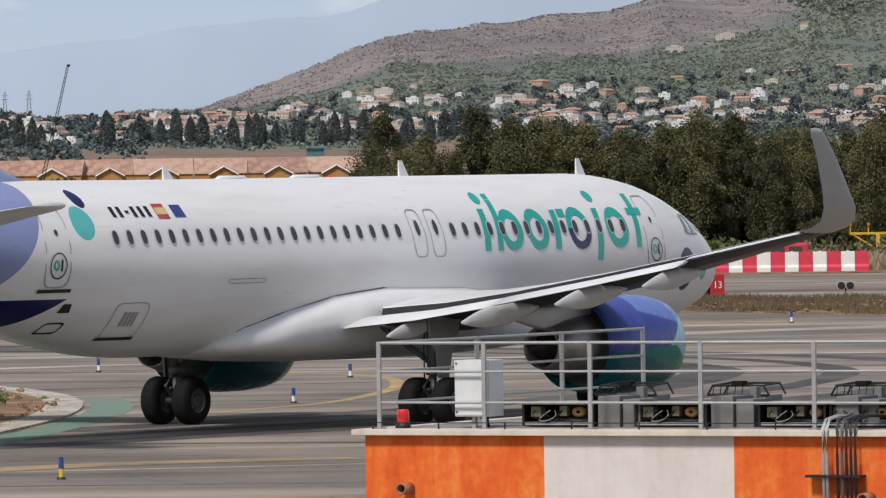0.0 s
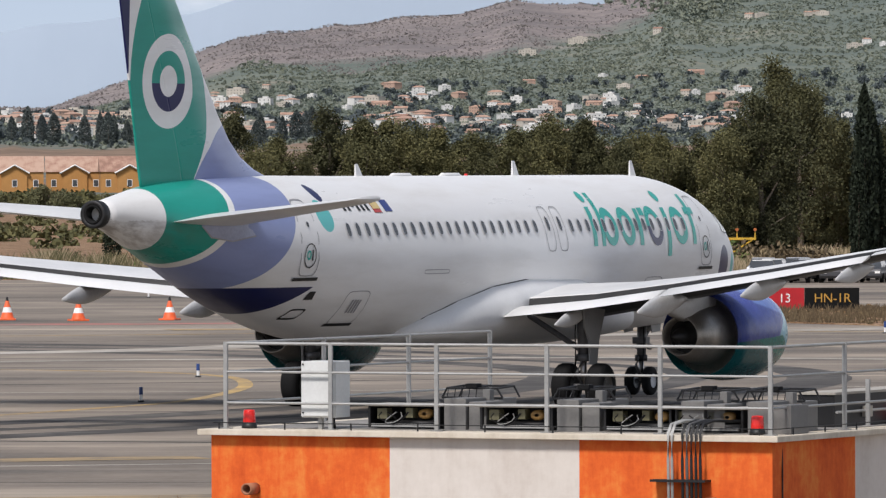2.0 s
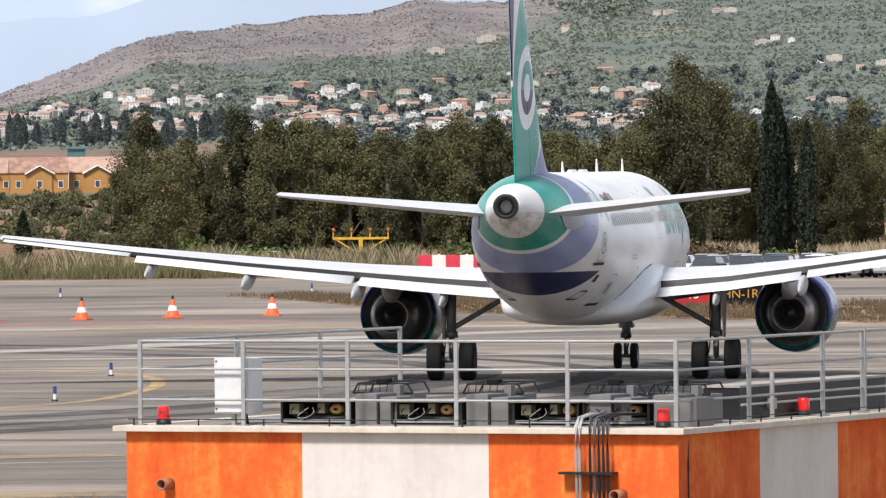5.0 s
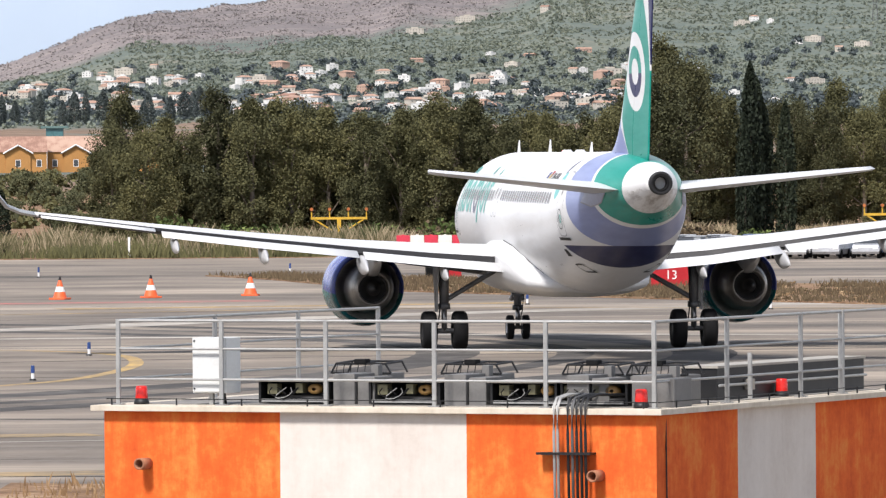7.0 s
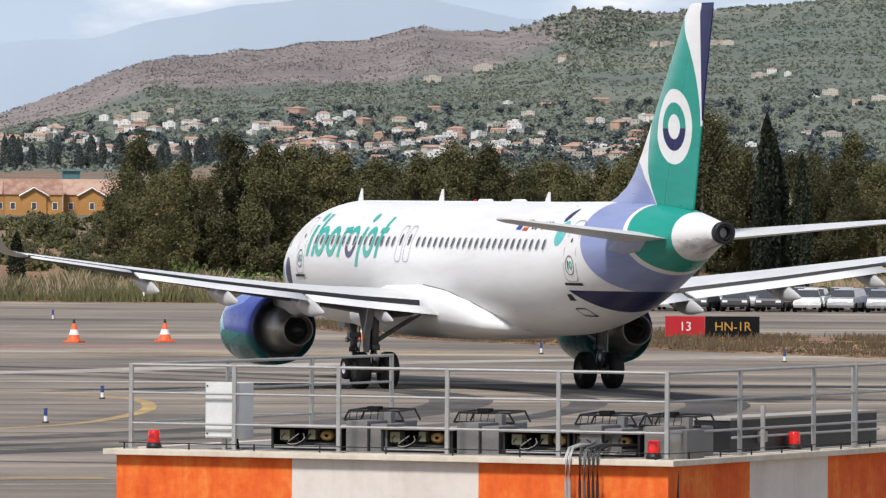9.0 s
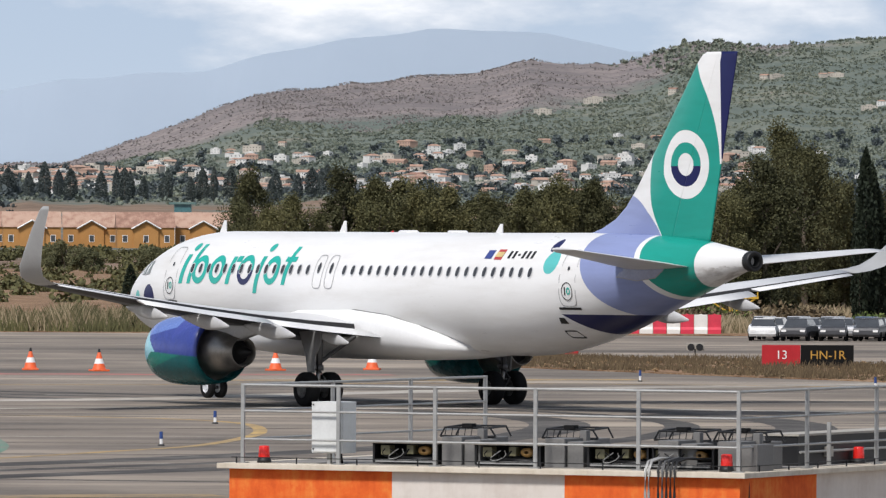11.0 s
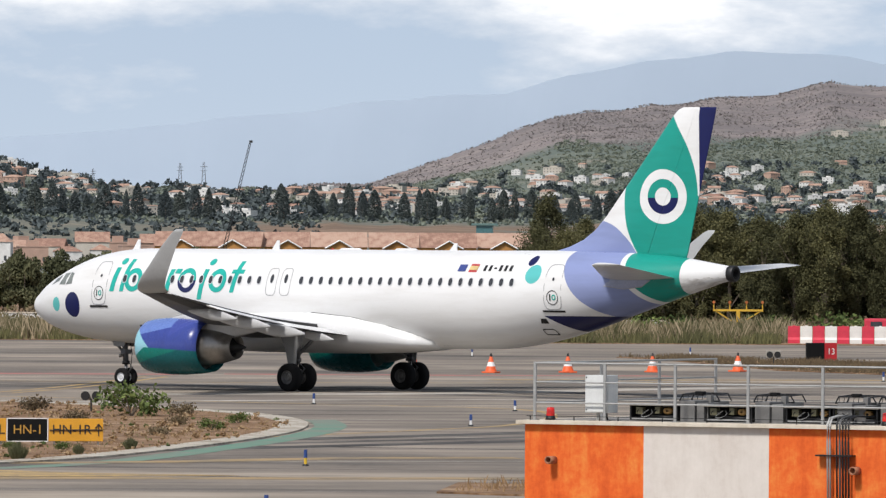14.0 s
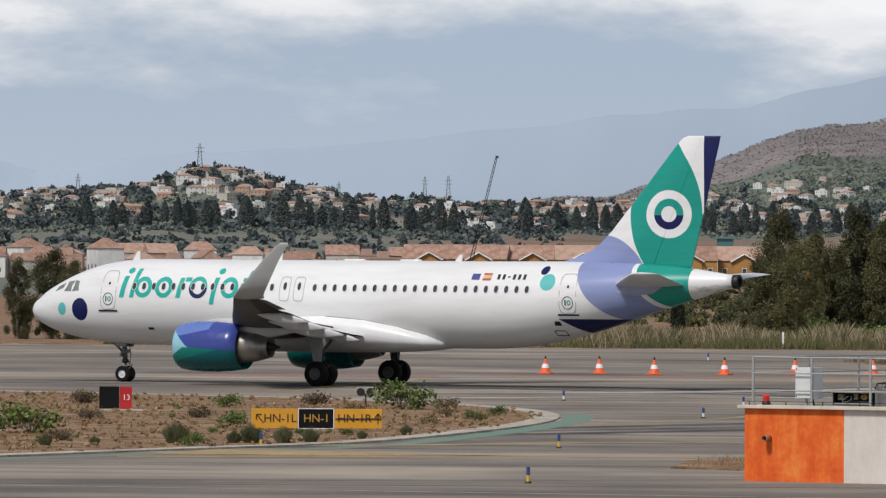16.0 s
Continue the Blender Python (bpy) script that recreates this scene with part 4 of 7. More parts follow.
def land(x, y):
    """Height of the country beyond the trees."""
    az = x / y
    ridge = float(np.interp(az, [r[0] for r in RIDGE], [r[1] for r in RIDGE]))
    wob = 0.0008 * noise.noise(Vector((az * 160, y / 900, 0))) + 0.0003 * noise.noise(Vector((az * 300, y / 130, 3)))
    el = float(np.interp(y, [560, 1400, 2300, 2700, 3300, 3900, 4500, 4650], [-0.0109, -0.0026, 0.0026, 0.004, 0.0063, 0.0063 + (ridge - 0.0063) * 0.5, ridge, ridge - 0.0006]))
    knoll = 0.0034 * math.exp(-(((az + 0.103) / 0.0095) ** 2)) + 0.0016 * math.exp(-(((az + 0.115) / 0.03) ** 2))
    el += knoll * math.exp(-(((y - 3300) / 480) ** 2))
    k_ = min(1.0, max(0.0, (y - 1500) / 800))
    return 6.08 + y * (el + wob * k_)


rng = np.random.default_rng(5)
xs = np.linspace(-0.26, 0.2, 231)
ys = np.concatenate([np.linspace(565, 2200, 14), np.linspace(2350, 4650, 40)])
verts = [(a_ * y_, y_, land(a_ * y_, y_)) for y_ in ys for a_ in xs]
nx = len(xs)
faces = [(j * nx + i, j * nx + i + 1, (j + 1) * nx + i + 1, (j + 1) * nx + i) for j in range(len(ys) - 1) for i in range(nx - 1)]
k = Nodes("hazed_hill_country")
p = k.coords("Position")
sp = k.t.nodes.new("ShaderNodeSeparateXYZ")
k.t.links.new(p, sp.inputs[0])
n1, n2, n3 = k.noise(p, 0.006, 6, 0.65), k.noise(p, 0.05, 5, 0.7), k.noise(p, 0.33, 4, 0.7)
f = k.math("ADD", k.math("MULTIPLY", n1, 0.4), k.math("ADD", k.math("MULTIPLY", n2, 0.35), k.math("MULTIPLY", n3, 0.25)))
# haze tint in both ramps; the brown's contrast also stands for gully shade
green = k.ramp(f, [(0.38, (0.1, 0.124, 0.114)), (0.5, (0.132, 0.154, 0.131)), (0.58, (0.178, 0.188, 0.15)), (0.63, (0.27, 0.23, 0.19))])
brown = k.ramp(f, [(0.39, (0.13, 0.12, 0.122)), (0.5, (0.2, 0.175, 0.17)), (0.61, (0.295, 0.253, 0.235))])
azm = k.math("DIVIDE", sp.outputs[0], sp.outputs[1])
high = k.math("ADD", k.span(k.math("SUBTRACT", sp.outputs[1], k.math("MULTIPLY", k.math("MAXIMUM", azm, 0.0), 14000.0)), 3800, 4250, 0, 1), k.math("MULTIPLY", k.math("SUBTRACT", n1, 0.5), 1.6))
left = k.span(azm, 0.035, 0.055, 1.0, 0.0)
field = k.span(sp.outputs[1], 2380, 2480, 1.0, 0.0)
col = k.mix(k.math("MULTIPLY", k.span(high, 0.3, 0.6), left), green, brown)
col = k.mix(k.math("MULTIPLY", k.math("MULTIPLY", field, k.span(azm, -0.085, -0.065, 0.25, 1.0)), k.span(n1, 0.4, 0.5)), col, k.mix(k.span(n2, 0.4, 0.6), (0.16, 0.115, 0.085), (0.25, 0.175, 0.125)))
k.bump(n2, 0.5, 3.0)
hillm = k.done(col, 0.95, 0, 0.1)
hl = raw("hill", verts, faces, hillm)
hl.data.polygons.foreach_set("use_smooth", [True] * len(hl.data.polygons))
tagged(hl, "scrubby green and brown hills rising behind the town", "hill", kind="structure")

# far range under the clouds, its blue haze painted into the base colour
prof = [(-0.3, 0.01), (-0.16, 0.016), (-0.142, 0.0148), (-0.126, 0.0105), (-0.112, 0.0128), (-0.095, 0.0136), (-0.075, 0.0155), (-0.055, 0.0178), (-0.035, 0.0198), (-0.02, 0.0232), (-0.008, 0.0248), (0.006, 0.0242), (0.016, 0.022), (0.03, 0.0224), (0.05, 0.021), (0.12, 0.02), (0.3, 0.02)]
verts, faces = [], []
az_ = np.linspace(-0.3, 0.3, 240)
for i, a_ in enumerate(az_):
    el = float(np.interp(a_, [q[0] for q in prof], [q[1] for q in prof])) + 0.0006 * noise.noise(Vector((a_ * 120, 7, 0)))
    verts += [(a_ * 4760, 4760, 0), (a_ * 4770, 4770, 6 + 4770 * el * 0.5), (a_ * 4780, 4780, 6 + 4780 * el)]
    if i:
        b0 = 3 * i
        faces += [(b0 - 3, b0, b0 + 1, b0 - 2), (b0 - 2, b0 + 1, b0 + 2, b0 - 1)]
tagged(raw("backdrop", verts, faces, two_tone("haze_tinted_range", (0.36, 0.435, 0.53), (0.375, 0.45, 0.545), (0.39, 0.465, 0.56), 0.002, 0.012)), "mountains far off in a painted haze blue", "mountains", kind="structure")


# ---------------------------------------------------------------- painted lines and edges on the ground
def ribbon(name, pts, width, material, label, z=0.006, sub=6, thick=0.0):
    """A painted band of even width along a line."""
    pp = [Vector((x, y, 0)) for x, y in pts]
    line = []
    for i in range(len(pp) - 1):
        p0, p1, p2, p3 = pp[max(0, i - 1)], pp[i], pp[i + 1], pp[min(len(pp) - 1, i + 2)]
        for j in range(sub):
            t = j / sub
            line.append(0.5 * ((2 * p1) + (p2 - p0) * t + (2 * p0 - 5 * p1 + 4 * p2 - p3) * t * t + (3 * p1 - p0 - 3 * p2 + p3) * t**3))
    line.append(pp[-1])
    vs, fs = [], []
    for i, q in enumerate(line):
        d = (line[min(i + 1, len(line) - 1)] - line[max(0, i - 1)]).normalized()
        n = Vector((-d.y, d.x, 0)) * width / 2
        vs += [(*(q + n).xy, z), (*(q - n).xy, z)]
        if i:
            fs.append((2 * i - 2, 2 * i, 2 * i + 1, 2 * i - 1))
    if thick:
        n = len(vs)
        vs += [(x, y, z_ - thick) for x, y, z_ in vs]
        fs += [(i, i + n, i + n + 2, i + 2) for i in range(n - 2)]
    return tagged(raw(name, vs, fs, material), label, "marking", kind="structure")


ribbon("taxi_line", [(-30, 262), (-20, 253), (-12.5, 247.5), (-9.2, 244.2), (-7.4, 239), (-6.75, 231), (-6.95, 223.5), (-8.0, 214.5), (-9.7, 209.2), (-13, 200.5), (-16.5, 192)], 0.42, G_YELLOW, "worn yellow curved taxi line")
ribbon("taxi_line", [(-40, 300), (-28, 297), (-12, 301), (-2, 306), (10, 305), (24, 296)], 0.5, G_YELLOW, "worn yellow taxi line along the taxiway", 0.01)
ribbon("taxi_line", [(-31, 268), (-29.3, 285), (-28, 312)], 0.35, G_YELLOW, "worn yellow line across the taxiway")
ribbon("taxi_line", [(-30, 268), (-28.3, 285), (-27, 312)], 0.35, G_YELLOW, "worn yellow line across the taxiway")
ribbon("taxi_line", [(-24, 147.5), (-20, 148.5), (-15.5, 150), (-8, 151.5), (-4, 153)], 2.0, G_OCHRE, "faded yellow line on the near taxiway")
ribbon("taxi_line", [(-24, 163), (-17, 165), (-11, 171), (-6, 173)], 1.8, G_OCHRE, "faded yellow line on the near taxiway", 0.008)
ribbon("pale_strip", [(-26, 268), (-13, 274), (-5.7, 286), (2.4, 296.5), (11, 305), (19.5, 313), (40, 330)], 3.0, G_PALE, "pale worn concrete strip", 0.004)
ribbon("pale_strip", [(-40, 238), (-16, 259), (-4, 262), (8, 262), (30, 250)], 1.6, G_PALE, "pale worn concrete strip", 0.005)
ribbon("red_marking", [(-25, 321), (-14, 322), (-4, 324)], 3.2, G_RED, "faded red painted patch by the cones", 0.007)
ribbon("red_marking", [(-40, 318), (-27, 319)], 4.2, G_RED, "faded red painted patch on the taxiway", 0.007)
ribbon("yellow_marking", [(-12, 310), (-2, 313), (6, 316)], 2.0, G_YELLOW, "worn yellow patch on the taxiway", 0.009)
ribbon("green_marking", [(-30, 138), (-22.5, 152), (-17.5, 164), (-15.2, 181), (-13.8, 198), (-13.6, 211), (-14.6, 222)], 1.1, G_GREEN, "faded green edge band", 0.007)

# dark rubber along the taxi track, and sealed joints across the pavement
G_TAR = two_tone("tar_stained_asphalt", (0.045, 0.042, 0.04), (0.075, 0.07, 0.066), (0.15, 0.138, 0.126), 0.16, 1.2)
G_JOINT = two_tone("joint_sealant", (0.03, 0.028, 0.027), (0.05, 0.047, 0.044), (0.085, 0.08, 0.074), 0.3, 3.0)
for off, w in ((-3.8, 1.9), (3.8, 1.9), (0.0, 1.1)):
    ribbon("tyre_track", [(-26 + off, 172), (-14 + off, 188), (-4 + off, 203), (3 + off, 219), (6 + off, 238), (4 + off * 0.9, 253 + off * 0.3), (-3 + off * 0.7, 266 + off * 0.7), (-13 + off * 0.4, 278 + off), (-28, 287 + off), (-60, 294 + off)], w, G_TAR, "dark tyre-stained track on the taxiway", 0.003)
jr = random.Random(12)
for i in range(22):
    y0 = 112 + i * 9.7 + jr.uniform(-2.5, 2.5)
    x0, x1, sl = jr.uniform(-45, -20), jr.uniform(5, 40), jr.uniform(-0.3, 0.4)
    ribbon("sealed_joint", [(x0, y0 + x0 * sl), ((x0 + x1) / 2, y0 + (x0 + x1) / 2 * sl + jr.uniform(-1, 1)), (x1, y0 + x1 * sl)], jr.uniform(0.12, 0.5), G_JOINT if i % 3 else G_PALE, "sealed joint across the pavement", 0.002)

# the dry island with its kerb
EDGE = [(-30, 140), (-27.6, 146), (-23.4, 156), (-18.9, 167), (-16.5, 182), (-15.0, 198), (-14.8, 209), (-15.5, 219), (-17.2, 228), (-20, 236), (-25, 245), (-32, 253), (-45, 262), (-70, 272), (-70, 140)]


def sheet(name, pts, material, z, thick, label, cat, kind="structure"):
    bm = bmesh.new()
    f = bm.faces.new([bm.verts.new((x, y, z)) for x, y in pts])
    r = bmesh.ops.extrude_face_region(bm, geom=[f])
    for v in r["geom"]:
        if isinstance(v, bmesh.types.BMVert):
            v.co.z -= thick
    bmesh.ops.triangulate(bm, faces=bm.faces[:])
    return tagged(part(name, fix(bm), material), label, cat, kind=kind)


sheet("island", EDGE, G_DIRT, 0.045, 0.06, "dry earth island between the taxiways", "ground")
ribbon("kerb", EDGE[:13], 1.0, G_KERB, "pale worn concrete edge round the dry island", 0.055, 6, 0.05)
STRIP = [(-8, 388), (-4.8, 376), (1.1, 343), (11, 322), (19.5, 307), (45, 268), (60, 268), (60, 300), (40, 325), (20, 352), (6, 371), (-4, 386)]
sheet("verge", STRIP, G_DIRT, 0.05, 0.07, "dry earth verge beside the taxiway", "ground")
sheet("field", [(-140, 452), (17, 452), (22, 545), (70, 545), (150, 1290), (-420, 1290)], G_DIRT, 0.04, 0.06, "dry earth field edge before the trees", "ground")
sheet("dirt_patch", [(-6.8, 139), (-4.4, 137), (-3.6, 141), (-4.8, 146), (-6.6, 147)], G_DIRT, 0.05, 0.07, "patch of dry earth and weeds", "ground")


sheet("yellow_marking", [(-23.6, 151.2), (-21.6, 157.0), (-19.6, 156.6), (-16.6, 154.2), (-12.6, 153.0), (-18.0, 150.4)], G_YELLOW, 0.012, 0.004, "worn yellow painted wedge on the near taxiway", "marking")


def inside(x, y, poly):
    c, j = False, len(poly) - 1
    for i in range(len(poly)):
        if (poly[i][1] > y) != (poly[j][1] > y) and x < (poly[j][0] - poly[i][0]) * (y - poly[i][1]) / (poly[j][1] - poly[i][1]) + poly[i][0]:
            c = not c
        j = i
    return c


def blades(name, test, x0, x1, y0, y1, n, h0, h1, w, material, label, seed, z=0.0, patchy=0.0):
    r = np.random.default_rng(seed)
    vs, fs = [], []
    while len(fs) < n:
        x, y = r.uniform(x0, x1), r.uniform(y0, y1)
        if not test(x, y):
            continue
        q = noise.noise(Vector((x * 0.35, y * 0.12, seed)))
        if patchy and q < r.uniform(-patchy, patchy * 0.6):
            continue
        h = r.uniform(h0, h1) * (1 + 0.6 * q)
        a_, lean = r.uniform(0, 6.28), r.uniform(-0.3, 0.3)
        i = len(vs)
        dx = math.cos(a_) * w
        vs += [(x - dx, y, z - 0.03), (x + dx, y + math.sin(a_) * w, z - 0.03), (x + lean * h + dx * 0.4, y, z + h * 0.7), (x + lean * h * 1.7, y, z + h)]
        fs += [(i, i + 1, i + 2, i + 3)]
    return tagged(raw(name, vs, fs, material), label, "grass", kind="stuff")


blades("dry_grass", lambda x, y: inside(x, y, EDGE), -50, -14.5, 142, 262, 18000, 0.02, 0.06, 0.016, L_STRAW, "dry straw-coloured grass on the island", 3, 0.04, 0.25)
blades("weeds", lambda x, y: inside(x, y, EDGE), -50, -14.5, 142, 262, 1500, 0.03, 0.1, 0.03, L_BUSH, "low green weeds on the island", 23, 0.04, 0.75)
blades("dry_grass", lambda x, y: inside(x, y, STRIP), -8, 45, 268, 388, 30000, 0.06, 0.3, 0.035, L_BROWN, "dry brown grass along the verge", 4, 0.05, 0.2)
blades("reeds", lambda x, y: True, -60, 1, 454, 468, 15000, 0.4, 1.45, 0.05, L_REED, "tall green and straw reeds", 6, 0.04, 0.35)
blades("reeds", lambda x, y: True, 1, 16, 460, 468, 4000, 0.4, 1.2, 0.045, L_REED, "green and straw reeds behind the barrier", 16, 0.04)
blades("weeds", lambda x, y: True, -60, 1, 452, 458, 7000, 0.25, 0.8, 0.06, L_GUM, "green weeds at the foot of the reeds", 17, 0.04, 0.3)
blades("reeds", lambda x, y: True, 19, 48, 548, 560, 4000, 0.3, 0.9, 0.04, L_REED, "tall green and straw reeds behind the car park", 7, 0.0)
blades("weeds", lambda x, y: y < 146, -6.4, -4.4, 139, 146, 160, 0.05, 0.2, 0.03, L_STRAW, "dry weeds beside the building", 8, 0.05)


# ---------------------------------------------------------------- trees and bushes
def gum_tree(seed, h, w):
    r = np.random.default_rng(seed)
    t = thing("gum_tree", "grey-green gum tree with a ragged crown", "tree", "gum trees along the field")
    bm = bmesh.new()
    tips = []
    add_tube(bm, (0, 0, -0.1), (0.1, 0, h * 0.45), 0.2, 0.12, n=8)
    add_tube(bm, (0.1, 0, h * 0.44), (0.0, 0.1, h * 0.85), 0.12, 0.04, n=6)
    for i in range(10):
        z0 = h * r.uniform(0.15, 0.7)
        a_ = r.uniform(0, 6.28)
        ln = w * 0.5 * r.uniform(0.4, 0.95)
        q = (math.cos(a_) * ln, math.sin(a_) * ln * 0.8, z0 + h * r.uniform(0.1, 0.25))
        add_tube(bm, (0.05, 0, z0), q, 0.07, 0.02, n=5)
        tips.append(q)
    part("trunk", bm, L_BARK, t)
    cl, sz = [], []
    lobes = [(np.array(q), w * r.uniform(0.14, 0.24)) for q in tips]
    for i in range(46):
        u = r.uniform(0.03, 1.0)
        wid = w * 0.5 * (0.35 + 0.65 * math.sin(math.pi * min(1, u * 0.85 + 0.12)) ** 0.8) * (1.0 if u < 0.75 else 1.0 - (u - 0.75) * 2.6)
        a_ = r.uniform(0, 6.28)
        q = math.sqrt(r.uniform(0, 1)) * wid
        lobes.append((np.array((math.cos(a_) * q, math.sin(a_) * q, u * h * 0.96)), w * r.uniform(0.07, 0.19)))
    for c, rad in lobes:
        n = 520
        d = r.normal(size=(n, 3))
        d /= np.linalg.norm(d, axis=1)[:, None]
        cl.append(c + d * rad * r.uniform(0.3, 1.2, (n, 1)) * np.array([1, 1, 1.25]))
        sz.append(r.uniform(0.05, 0.1, n))
    v, f_ = leaf_cloud(np.concatenate(cl), np.concatenate(sz), r)
    v[:, 2] = np.maximum(v[:, 2], 0.05)
    raw("crown", v, f_, L_GUM, t)
    return t


def cypress(seed, h):
    r = np.random.default_rng(seed)
    t = thing("cypress_tree", "dark narrow cypress tree", "tree", "cypresses")
    part("trunk", tube((0, 0, 0), (0, 0, h * 0.6), 0.14, 0.05, n=6), L_BARK, t)
    n = 3400
    u = r.uniform(0.03, 1, n)
    wid = h * 0.13 * np.sin(np.pi * np.clip(u * 0.8 + 0.2, 0, 1)) ** 0.7 * r.uniform(0.55, 1.1, n)
    a_ = r.uniform(0, 6.28, n)
    c = np.stack([np.cos(a_) * wid, np.sin(a_) * wid, u * h], 1)
    v, f_ = leaf_cloud(c, r.uniform(0.1, 0.24, n) * h / 9, r)
    raw("crown", v, f_, L_PINE, t)
    return t


def bush(seed, w, h, paint, label):
    r = np.random.default_rng(seed)
    t = thing("bush", label, "bush")
    bm = bmesh.new()
    for i in range(6):
        a_ = i * 1.05
        add_tube(bm, (0, 0, 0), (math.cos(a_) * w * 0.3, math.sin(a_) * w * 0.25, h * 0.6), 0.03, 0.01, n=5)
    part("stem", bm, L_BARK, t)
    cl, sz = [], []
    for i in range(14):
        a_, q = r.uniform(0, 6.28), math.sqrt(r.uniform(0, 1)) * w * 0.42
        c = np.array((math.cos(a_) * q, math.sin(a_) * q, h * r.uniform(0.2, 0.75) * (1.1 - q / w)))
        n = 55
        cl.append(c + r.normal(size=(n, 3)) * np.array([w * 0.1, w * 0.1, h * 0.14]))
        sz.append(r.uniform(0.05, 0.12, n) * max(0.6, w / 2))
    c = np.concatenate(cl)
    c[:, 2] = np.maximum(c[:, 2], 0.02)
    v, f_ = leaf_cloud(c, np.concatenate(sz), r)
    raw("crown", v, f_, paint, t)
    return t


def place(proto, m, s=1.0):
    o = copy_thing(proto, m)
    o.scale = (s, s, s) if not isinstance(s, tuple) else s
    return o


gums = [gum_tree(11, 9.0, 4.0), gum_tree(12, 9.0, 3.2), gum_tree(13, 9.0, 4.8), gum_tree(14, 9.0, 3.6)]
r = random.Random(4)
spots = [(-15.4, 481, 7.6), (-14.9, 484, 9.6), (-13.5, 479, 7.4), (-12.4, 486, 7.9), (-10.6, 487, 7.2), (-9.2, 482, 9.7), (-8.0, 485, 8.4), (-7.0, 479, 8.9), (-5.9, 484, 9.2), (-4.7, 480, 8.6), (-3.6, 486, 8.8), (-2.6, 481, 8.4), (-1.5, 484, 8.0), (-0.4, 479, 8.2),
         (0.7, 485, 7.9), (1.8, 481, 8.3), (2.9, 484, 8.7), (3.9, 480, 9.2), (4.9, 486, 8.6), (6.0, 482, 8.9), (7.0, 487, 8.0), (8.2, 481, 7.8), (9.4, 485, 8.3), (10.6, 482, 7.9), (11.8, 486, 7.6), (13.0, 484, 8.0), (14.2, 480, 8.4), (15.4, 486, 9.0), (16.6, 482, 10.6), (17.6, 485, 11.8), (18.8, 480, 10.6),
         (19.9, 486, 9.8), (21.2, 482, 9.2), (22.6, 487, 8.6), (24.2, 481, 9.0), (25.6, 485, 9.7), (26.8, 480, 9.4), (28.0, 486, 10.0), (29.4, 482, 9.8), (31.0, 485, 9.2), (32.6, 480, 9.6), (34.4, 486, 9.0), (36.5, 483, 9.4),
         (-8.6, 492, 7.2), (-5.2, 493, 7.6), (-2.0, 492, 7.5), (1.2, 493, 7.4), (4.4, 492, 7.6), (7.6, 494, 7.2), (12.4, 493, 6.8), (16.0, 492, 8.6), (19.2, 493, 8.4), (22.0, 493, 8.0), (26.2, 492, 8.6), (30.2, 493, 8.4),
         (-65.5, 482, 5.6), (-67.5, 485, 6.6), (-69.5, 481, 5.8), (-34.5, 480, 4.8), (-37, 484, 5.0)]
for i, (x, y, h) in enumerate(spots):
    if x > 17.2:
        x, y, h = x * 1.2, y * 1.2, h * (1.17 if x < 20.5 else 0.98 + 0.12 * math.sin(x * 2.1))
    s = h / 9.0
    place(gums[i % 4], pose(x, y, 0.0, 0, 0, r.uniform(0, 360)), (s * r.uniform(0.9, 1.12), s * r.uniform(0.9, 1.12), s))
for g in gums:
    for o in (*g.children, g):
        bpy.data.objects.remove(o)
cy = cypress(21, 9.0)
for x, y, h in ((23.4, 498, 11.2), (23.9, 500, 10.2), (24.3, 499, 8.6), (23.0, 497, 7.6), (25.6, 499, 8.8)):
    place(cy, pose(x, y, 0, 0, 0, r.uniform(0, 360)), (h / 9 * 0.58, h / 9 * 0.58, h / 9))
place(cy, pose(-21.8, 476, 0, 0, 0, 40), (0.45, 0.45, 0.42))
# the dark row before the town, in the haze-tinted grove paint
cy2 = cypress(22, 9.0)
for o in cy2.children:
    o.data.materials[0] = L_GROVE if o.name.startswith("crown") else L_BARK
for i in range(64):
    x = -310 + i * 4.1 + r.uniform(-2.4, 2.4)
    y = 2500 + r.uniform(-25, 25)
    h = r.uniform(7.2, 11.2)
    if x > -180 and x < -164:
        continue
    place(cy2, pose(x, y, land(x, y) - 0.2, 0, 0, r.uniform(0, 360)), (h / 9 * 1.4 * (1 + 0.35 * math.sin(i * 2.3)), h / 9 * 1.5, h / 9 * (1 + 0.12 * math.sin(i * 1.1))))
for o in (*cy.children, cy, *cy2.children, cy2):
    bpy.data.objects.remove(o)
bushes = [bush(31, 2.0, 1.2, L_BUSH, "leafy green bush on dry ground"), bush(32, 2.0, 1.1, L_BROWN, "dry brown brush beside the reeds")]
